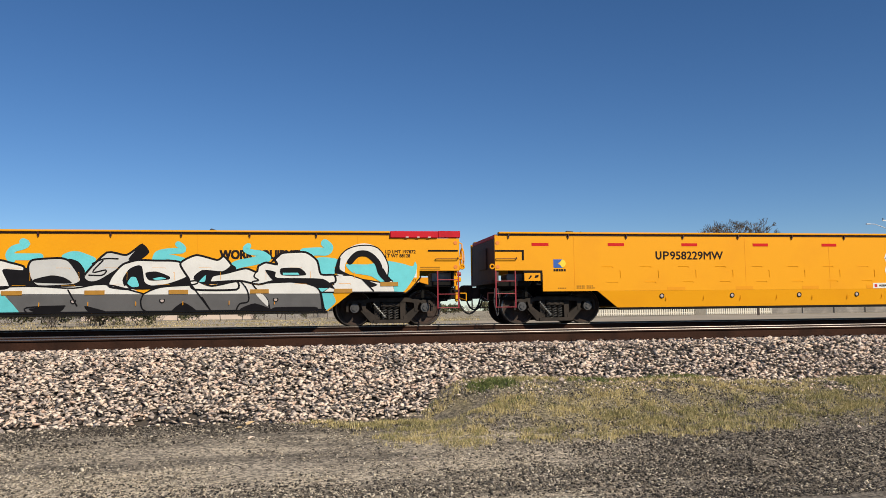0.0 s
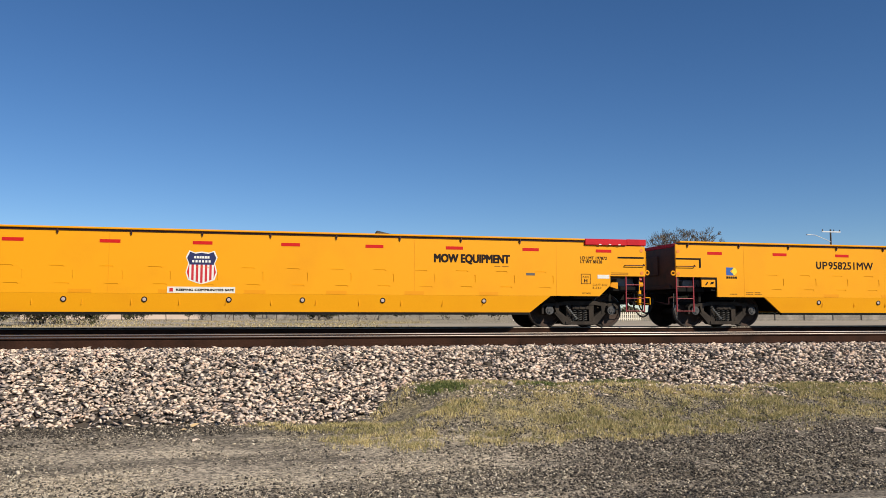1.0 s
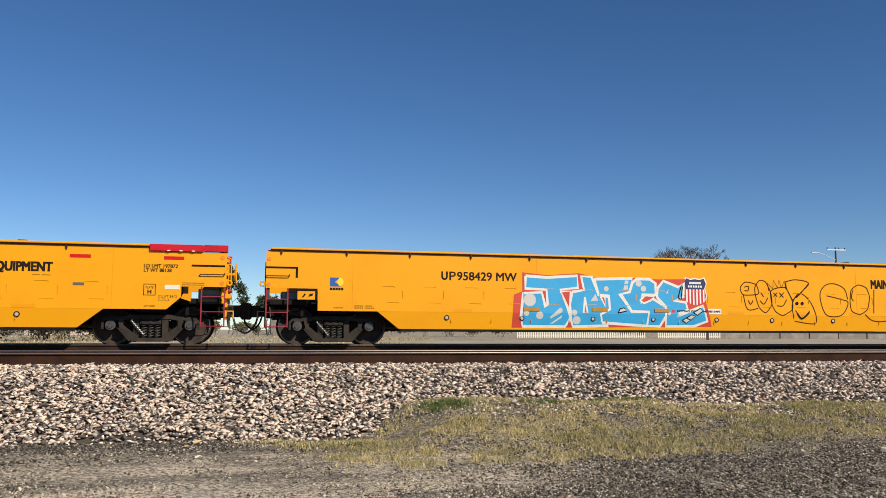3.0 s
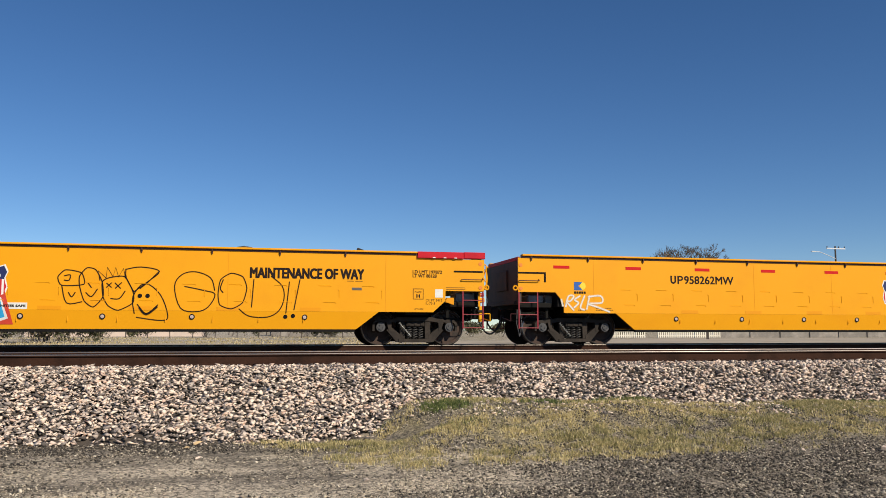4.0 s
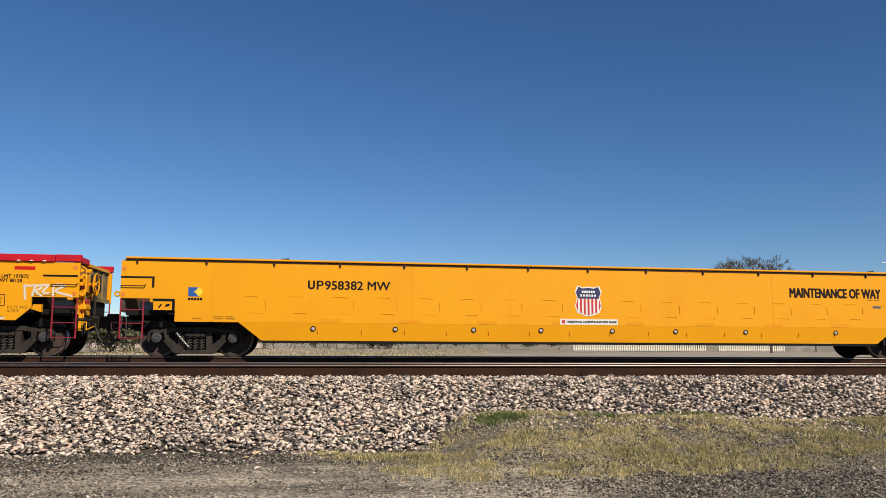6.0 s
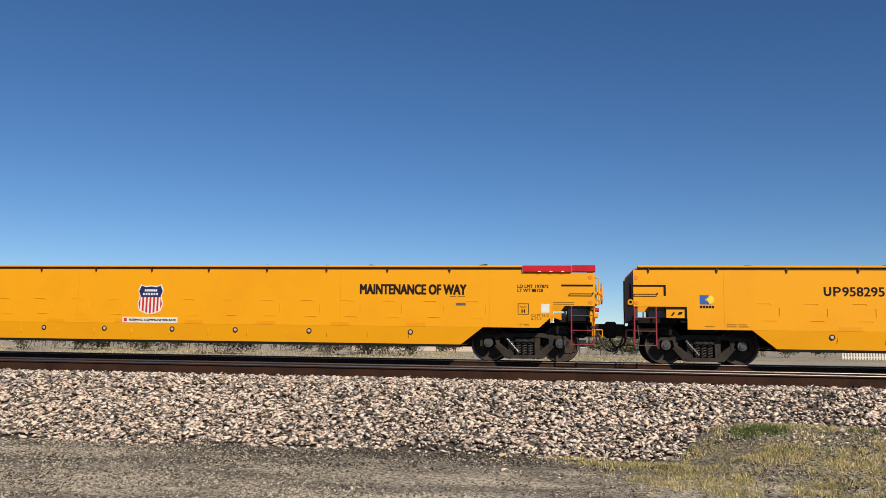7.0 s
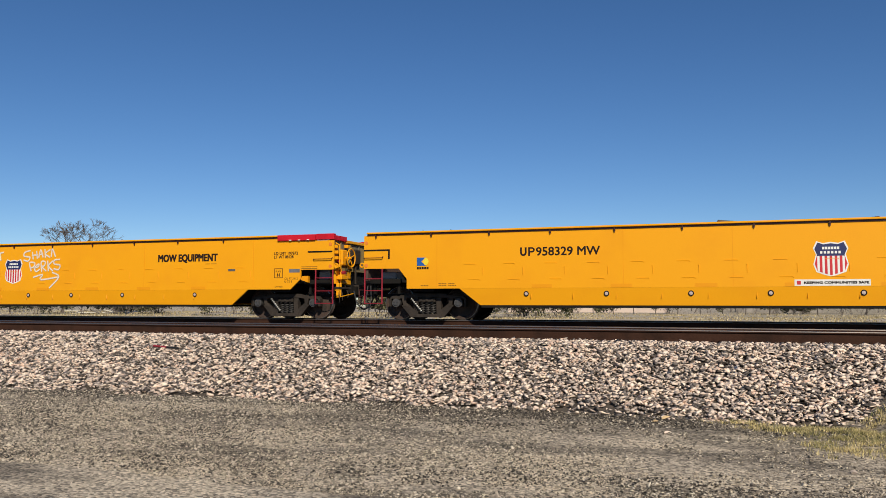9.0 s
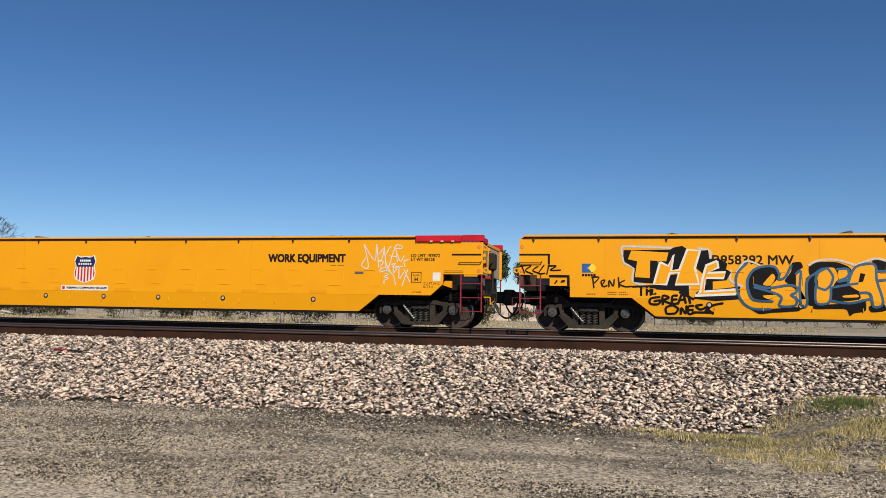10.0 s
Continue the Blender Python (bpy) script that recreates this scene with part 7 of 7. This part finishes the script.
def tufts(n, per, seed):
    """Spots in small clumps over the bank."""
    rng = np.random.default_rng(seed)
    cx, cy = rng.uniform(-0.9, 12.5, n), rng.uniform(8.0, 11.8, n)
    return cx, cy, rng, per


def spots_of(cx, cy, d, rng, per, most):
    keep = np.where(d > rng.random(len(cx)))[0][:most // per]
    x = np.repeat(cx[keep], per) + rng.normal(0, 0.026, len(keep) * per)
    y = np.repeat(cy[keep], per) + rng.normal(0, 0.026, len(keep) * per)
    return np.stack([x, y, soil(x, y) + lump(x, y)], 1)


def bank(x, y):
    """How far inside the grassy bank a spot lies, 0 to 1."""
    top = 10.40 + 1.15 * smooth01((x - 1.35) / 1.0) - 0.25 * smooth01((x - 3.5) / 4.0) + 0.15 * vnoise(x * 2.1, x * 0, 28)
    return np.clip((y - grass_low(x)) / 0.75, 0, 1) * np.clip((top - y) / 0.15, 0, 1)


def gaps(x, y, seed):
    """Bare spots between the clumps."""
    return smooth01(0.52 + 1.9 * vnoise(x * 5.5, y * 9.0, 31 + seed) + 1.3 * vnoise(x * 12, y * 16, 32 + seed))


cx, cy, rng, per = tufts(60000, 7, 41)
bare = gaps(cx, cy, 0) * (0.66 + 1.7 * vnoise(cx * 0.8, cy * 2.2, 9) + 1.0 * vnoise(cx * 3.1, cy * 5.0, 19))
blades("grass", spots_of(cx, cy, bank(cx, cy) * bare * (0.72 - 0.10 * smooth01((cx - 2.6) / 1.5)), rng, per, 80000), 0.042, 0.006, GRASS, "short straw-yellow dry grass on the bank", 5)
cx, cy, rng, per = tufts(60000, 7, 42)
lush = gaps(cx, cy, 40) * (0.13 + 2.1 * vnoise(cx * 0.7, cy * 1.9, 15) + 1.0 * vnoise(cx * 2.9, cy * 4.6, 25) + 0.12 * smooth01((cx - 2.6) / 1.0))
blades("grass", spots_of(cx, cy, bank(cx, cy) * lush, rng, per, 60000), 0.046, 0.0065, OLIVE, "yellow-green grass in patches on the bank", 8)
cx, cy, rng, per = tufts(50000, 7, 43)
patch = 2.4 * smooth01(1.5 - 1.4 * np.hypot((cx - 2.65) / 1.2, (cy - 10.70) / 0.55) + 1.4 * vnoise(cx * 3, cy * 4, 3) - 0.7)
strip = 0.30 + 1.7 * vnoise(cx * 0.75, cy * 1.3, 14) + 0.7 * vnoise(cx * 2.6, cy * 4, 24) - np.abs(cy - 11.1) * 0.9
blades("grass", spots_of(cx, cy, np.clip((cx - 1.2) / 0.3, 0, 1) * np.clip((11.65 - cy) / 0.15, 0, 1) * np.clip((cy - 9.9) / 0.2, 0, 1) * (patch + np.maximum(0, strip) * 0.8), rng, per, 50000), 0.055, 0.007, GREEN, "darker green grass tufts below the ballast", 6)
bm = bmesh.new()
rod(bm, (-0.32, 0, 0), (0.05, 0, 0), 0.016, 8)
rod(bm, (0.05, 0, 0), (0.34, 0.02, 0), 0.018, 8, mat=1)
stick = part("iron_rod", bm, [LADDER_RED, RUBBER], at=pose(-9.45, 11.9, float(ballast_z(11.9)) + 0.045, 0, 2, -14))
tagged(stick, "short red and black iron rod lying on the ballast", "rod")
FLAG = material("tan_stone", (0.60, 0.42, 0.22), 0.9, 0, 0.1, 10, 60)
for x, y, s, m in ((-0.66, 10.3, 0.075, FLAG), (-0.6, 9.45, 0.05, STONE), (3.55, 10.9, 0.10, STONE), (7.6, 8.5, 0.10, STONE), (6.6, 8.7, 0.06, STONE), (-0.8, 10.1, 0.055, FLAG), (1.1, 8.2, 0.05, STONE)):
    v, f = SHAPES[int(abs(x) * 7) % len(SHAPES)]
    me = bpy.data.meshes.new("rock")
    me.from_pydata((v * s).tolist(), [], f.tolist())
    me.materials.append(m)
    ob = new("rock", me)
    ob.matrix_basis = pose(x, y, float(soil(x, y)) + lump(x, y) + s * 0.35)
    tagged(ob, "single pale rock lying on the verge", "rock", "loose rocks")

# ---- beyond the tracks ----
PLAIN_Z = 0.80
DIRT = material("tan_dirt_road", (0.46, 0.375, 0.27), 0.95, 0, 0.15, 0.3, 8, 0.2, second=(0.36, 0.295, 0.215))
bm = bmesh.new()
road_y = [(-300, 30, 44), (-60, 31, 44), (-20, 31, 46), (10, 29, 58), (40, 28, 78), (300, 28, 78)]
ra = [bm.verts.new((x, a, PLAIN_Z + 0.01)) for x, a, b in road_y]
rb = [bm.verts.new((x, b, PLAIN_Z + 0.01)) for x, a, b in road_y]
for k in range(len(road_y) - 1):
    bm.faces.new((ra[k], ra[k + 1], rb[k + 1], rb[k]))
dirt = part("road", bm, DIRT)
tagged(dirt, "pale tan dirt road beyond the tracks", "road", kind="structure")

rng = np.random.default_rng(51)
spots = []
while len(spots) < 16000:
    y = rng.uniform(44, 95)
    x = rng.uniform(-1.15, 0.22) * y
    if noise.noise((x * 0.12, y * 0.12, 2.0)) + 0.25 > rng.random():
        spots.append((x, y, PLAIN_Z))
blades("dry_grass", spots, 0.11, 0.06, DRY, "tall straw-coloured dry grass field", 7)

BARK = material("grey_bark", (0.15, 0.12, 0.10), 0.9, 0, 0.2, 4, 40)
LEAF_OLIVE = island_ramp(material("olive_leaves", (0.1, 0.1, 0.05), 0.8, 0, 0.2, 3, 20, random_value=0.3, island=True),
                         [(0.10, 0.10, 0.045), (0.07, 0.075, 0.03), (0.15, 0.14, 0.07), (0.12, 0.10, 0.06)])
LEAF_DARK = island_ramp(material("dark_leaves", (0.05, 0.07, 0.03), 0.8, 0, 0.2, 3, 20, random_value=0.3, island=True),
                        [(0.04, 0.06, 0.025), (0.06, 0.075, 0.03), (0.03, 0.045, 0.02)])


def limb(V, F, a, b, r0, r1):
    d = (b - a).normalized()
    u = d.orthogonal().normalized()
    w = d.cross(u)
    k = len(V)
    for c, r in ((a, r0), (b, r1)):
        for j in range(3):
            t = j * 2.094
            V.append(tuple(c + (u * math.cos(t) + w * math.sin(t)) * r))
    for j in range(3):
        F.append((k + j, k + (j + 1) % 3, k + 3 + (j + 1) % 3, k + 3 + j))


def grow(V, F, tips, rnd, a, way, length, r, depth, spread, thin):
    b = a + way * length
    limb(V, F, a, b, r, r * 0.72)
    if depth == 0:
        tips.append(b)
        return
    for _ in range(rnd.choice((2, 3, 3)) if depth > 1 else 4):
        w = (way + Vector((rnd.gauss(0, spread), rnd.gauss(0, spread), rnd.gauss(0.12, spread * 0.7)))).normalized()
        grow(V, F, tips, rnd, b, w, length * rnd.uniform(0.62, 0.85), max(r * 0.62, thin), depth - 1, spread, thin)


def tree(name, x, y, height, seed, leaf=None, leaf_size=0.2, per_tip=4, spread=0.5, depth=6, thin=0.012, label="", category="tree", stems=1, width=1.0):
    rnd = random.Random(seed)
    V, F, tips = [], [], []
    for s in range(stems):
        lean = Vector((rnd.gauss(0, 0.35 if stems > 1 else 0.06), rnd.gauss(0, 0.35 if stems > 1 else 0.06), 1)).normalized()
        grow(V, F, tips, rnd, Vector((rnd.uniform(-0.1, 0.1) * stems, 0, 0)), lean, 1.0, 0.055 if stems == 1 else 0.03, depth, spread, thin)
    top = max(v[2] for v in V)
    k = height / top
    base = tagged(new(name), label, category)
    base.matrix_basis = pose(x, y, PLAIN_Z)
    me = bpy.data.meshes.new("trunk")
    me.from_pydata([(v[0] * k * width, v[1] * k * width, v[2] * k) for v in V], [], F)
    me.materials.append(BARK)
    part("trunk", me, None, base, "grey-brown trunk and bare limbs")
    if leaf:
        LV, LF = [], []
        for t in tips:
            for _ in range(per_tip):
                c = Vector((t.x * k * width, t.y * k * width, t.z * k)) + Vector((rnd.gauss(0, 1), rnd.gauss(0, 1), rnd.gauss(0, 0.8))) * leaf_size * 1.2
                u = Vector((rnd.gauss(0, 1), rnd.gauss(0, 1), rnd.gauss(0, 1))).normalized() * leaf_size * rnd.uniform(0.5, 1.2)
                w = Vector((rnd.gauss(0, 1), rnd.gauss(0, 1), rnd.gauss(0, 1))).normalized() * leaf_size * rnd.uniform(0.3, 0.6)
                n = len(LV)
                LV += [tuple(c - u), tuple(c + w), tuple(c + u), tuple(c - w)]
                LF.append((n, n + 1, n + 2, n + 3))
        me = bpy.data.meshes.new("crown")
        me.from_pydata(LV, [], LF)
        me.materials.append(leaf)
        part("crown", me, None, base, "small uneven clumps of leaves")
    return base


tree("mesquite_tree", 42.8, 70, 9.6, 3, LEAF_OLIVE, 0.05, 1, 0.50, 7, 0.006, "bare brown-grey spreading mesquite tree with thin twigs", width=0.95)
tree("mesquite_tree", -64.4, 65, 9.9, 8, None, 0.1, 1, 0.52, 7, 0.005, "leafless grey tree with fine upright twigs", width=1.15)
for x, y, h, s, w in ((-43.5, 120, 12.2, 12, 0.6), (-21.0, 120, 10.3, 16, 0.55), (1.5, 150, 6.5, 13, 0.9), (-5.2, 152, 11.5, 14, 0.55), (5, 150, 5.0, 15, 0.9)):
    tree("evergreen_tree", x, y, h, s, LEAF_DARK, 0.34, 30, 0.42, 5, 0.01, "dense dark green tree far behind the tracks", width=w)
tree("mesquite_tree", -15.2, 120, 8.8, 11, LEAF_OLIVE, 0.14, 9, 0.45, 6, 0.012, "hazy grey-green tree with thin twigs far behind the tracks", width=0.6)
bushes = [(-0.64, 70, 2.2), (-0.545, 72, 2.3), (-0.50, 74, 1.6), (-0.42, 85, 1.8), (-0.345, 80, 1.7), (-0.72, 70, 1.8), (-0.80, 66, 1.9), (-0.28, 92, 1.5), (-0.20, 60, 1.7), (-0.13, 96, 1.4),
          (-0.06, 98, 1.6), (0.02, 100, 1.7), (0.09, 99, 1.6), (0.15, 101, 1.8), (0.21, 99, 1.7), (0.27, 100, 1.8), (0.31, 97, 1.5), (-0.17, 97, 1.6), (-0.90, 64, 1.7), (-1.0, 62, 1.6), (-0.58, 71, 1.6), (0.06, 104, 2.0), (0.24, 104, 2.2), (0.42, 90, 1.5), (0.5, 91, 1.4)]
for k, (q, y, h) in enumerate(bushes):
    leafy = k % 3 != 2
    tree("shrub", q * y, y, h, 100 + k, LEAF_OLIVE if leafy else None, 0.19, 5, 0.55, 4, 0.006, "olive-green desert shrub with many thin stems" if leafy else "leafless brown desert shrub",
         "shrub", stems=5, width=1.5)

models = [o for o in scene.objects if o.name.startswith("shrub") and not o.parent]
rnd = random.Random(91)
for k in range(74):
    y = rnd.uniform(50, 92)
    q = rnd.uniform(-1.15, -0.12) if k % 5 else rnd.uniform(-0.2, 0.3)
    copy_thing(models[rnd.randrange(len(models))], pose(q * y, y if k % 5 else y + 45, PLAIN_Z, 0, 0, rnd.uniform(0, 360)))

# white picket fence with a gap
PICKET = material("weathered_white_paint", (0.74, 0.69, 0.58), 0.7, 0, 0.1, 2, 30)
bm = bmesh.new()
slab(bm, [(-0.07, 0.0), (0.07, 0.0), (0.07, 0.93), (0.0, 1.0), (-0.07, 0.93)], -0.012, 0.012)
picket = mesh_of(bm, "picket", PICKET)
for x0, x1 in ((28.6, 44.3), (46.0, 54.1)):
    f = tagged(new("picket_fence"), "white-painted wooden picket fence along the far road", "fence", "picket fences")
    f.matrix_basis = pose(x0, 86, PLAIN_Z)
    for z in (0.25, 0.75):
        bm = bmesh.new()
        box(bm, 0, x1 - x0, 0.013, 0.055, z - 0.04, z + 0.04)
        part("rail_board", bm, PICKET, f)
    n = int((x1 - x0) / 0.27)
    for k in range(n + 1):
        part("picket", picket, None, f, "", pose(k * 0.27, 0, 0.03))
    for k in range(0, n + 1, 9):
        bm = bmesh.new()
        box(bm, k * 0.27 - 0.06, k * 0.27 + 0.06, 0.056, 0.17, 0, 1.0)
        part("post", bm, PICKET, f)
# grey timber wall with posts
WALLG = material("weathered_grey_boards", (0.20, 0.18, 0.16), 0.9, 0, 0.25, 0.8, 20, 0.2, second=(0.30, 0.27, 0.24))
wall = tagged(new("timber_wall"), "low wall of weathered grey boards between posts", "wall")
wall.matrix_basis = pose(54.6, 87, PLAIN_Z)
for k in range(4):
    bm = bmesh.new()
    box(bm, 0, 34, -0.06, 0.06, 0.22 * k, 0.22 * k + 0.205)
    part("board", bm, WALLG, wall)
for k in range(9):
    bm = bmesh.new()
    box(bm, k * 4.2, k * 4.2 + 0.12, -0.2, -0.065, 0, 1.15)
    part("post", bm, WALLG, wall)

# utility pole with street lamp
POLE = material("dark_pole_wood", (0.07, 0.055, 0.045), 0.9, 0, 0.2, 2, 20)
LAMP = material("pale_lamp_metal", (0.62, 0.63, 0.65), 0.4, 0.2, 0.1, 4, 40)
py, px = 95, 0.823 * 95
pole = tagged(new("utility_pole"), "wooden utility pole with a crossarm and street lamp arm", "utility pole")
pole.matrix_basis = pose(px, py, PLAIN_Z)
ztop = EYE + 0.1240 * py - PLAIN_Z
bm = bmesh.new()
rod(bm, (0, 0, 0), (0, 0, ztop), 0.16, 10, 0.11)
part("post", bm, POLE, pole)
bm = bmesh.new()
box(bm, -1.5, 1.5, -0.18, -0.06, ztop - 0.42, ztop - 0.26)
part("crossarm", bm, LAMP, pole, "pale crossarm")
for x in (-1.4, 0.45, 1.4):
    bm = bmesh.new()
    rod(bm, (x, -0.12, ztop - 0.26), (x, -0.12, ztop - 0.02), 0.06, 8)
    part("insulator", bm, POLE, pole)
bm = bmesh.new()
tube(bm, [(-0.1, -0.1, ztop - 1.75), (-1.4, -0.1, ztop - 1.25), (-2.6, -0.1, ztop - 0.85), (-3.4, -0.1, ztop - 0.82)], 0.05)
part("lamp_arm", bm, LAMP, pole, "pale lamp arm")
bm = bmesh.new()
box(bm, -3.95, -3.3, -0.22, 0.02, ztop - 0.90, ztop - 0.76, 0.03)
part("lamp_head", bm, LAMP, pole, "cobra lamp head")

# long low stucco house, a pale shed, fence posts, scrap boards
STUCCO = material("pinkish_stucco", (0.58, 0.47, 0.40), 0.9, 0, 0.08, 0.6, 12, 0.1)
ROOF = material("brown_roof", (0.15, 0.11, 0.09), 0.9, 0, 0.15, 1, 10)
GLASS = material("dark_window", (0.02, 0.022, 0.025), 0.15)


def house(x0, x1, y, h, wall_mat, label):
    hs = tagged(new("house"), label, "house")
    hs.matrix_basis = pose(x0, y, PLAIN_Z)
    w = x1 - x0
    bm = bmesh.new()
    box(bm, 0, w, 0, 8, 0, h)
    part("wall", bm, wall_mat, hs)
    bm = bmesh.new()
    bm2 = [(-0.4, h), (w + 0.4, h), (w - 1.5, h + 1.1), (1.5, h + 1.1)]
    slab(bm, bm2, -0.5, 8.5)
    part("roof", bm, ROOF, hs)
    for k in range(int(w / 4)):
        bm = bmesh.new()
        box(bm, 1.2 + k * 4, 2.5 + k * 4, -0.05, 0.02, 0.9, 2.0)
        win = part("window", bm, GLASS, hs)
        bm = bmesh.new()
        box(bm, 1.1 + k * 4, 2.6 + k * 4, -0.09, -0.052, 0.80, 0.88)
        part("sill", bm, PICKET, win)


house(-30, -7.5, 115, 2.9, STUCCO, "long low pinkish stucco house behind desert shrubs")
house(2, 14, 128, 2.8, WALLG, "low grey house far behind the road")
bm = bmesh.new()
rod(bm, (0, 0, 0), (0, 0, 1.3), 0.05, 6)
post_me = mesh_of(bm, "fence_post", POLE)
for k in range(34):
    p = tagged(new("fence_post", post_me), "thin weathered wooden fence post in dry grass", "fence post", "field fence posts")
    p.matrix_basis = pose(-62 + k * 2.3, 90 + 0.6 * math.sin(k), PLAIN_Z, random.uniform(-4, 4), random.uniform(-4, 4))
rnd = random.Random(77)
for k in range(16):
    bm = bmesh.new()
    box(bm, -rnd.uniform(0.5, 1.3), rnd.uniform(0.5, 1.3), -0.10, 0.10, -0.02, 0.02)
    b = part("scrap_board", bm, PICKET if k % 2 else WALLG, at=pose(-57 + rnd.uniform(-3.5, 3.5), 62 + rnd.uniform(-1, 1), PLAIN_Z + 0.05 + 0.04 * (k // 2), rnd.uniform(-8, 8), rnd.uniform(-9, 9), rnd.uniform(0, 180)))
    tagged(b, "weathered scrap board lying on a pile", "board", "scrap boards")


# ---- movement ----
def motions():
    TIMES = (0.0, 1.0, 2.0, 3.5, 4.5, 5.5, 6.8, 7.5, 8.0, 8.5, 9.0, 9.5, 10.0)
    for i, car in enumerate(cars):
        walk(car, [(t, pose(car_x(i, t), TRAIN_Y, RAIL_Z)) for t in TIMES])
        for load in loads[i]:
            walk(load, [(t, pose(car_x(i, t), TRAIN_Y, RAIL_Z)) for t in TIMES])
        for tr in [c for c in car.children if c.name.startswith("truck")]:
            for ws in [c for c in tr.children if c.name.startswith("wheelset")]:
                x = ws.location.x
                rows = [(k / 30, pose(x, 0, WHEEL_R, 0, -math.degrees(SPEED * k / 30 / WHEEL_R), 0)) for k in range(301)]
                walk(ws, rows)


motions()
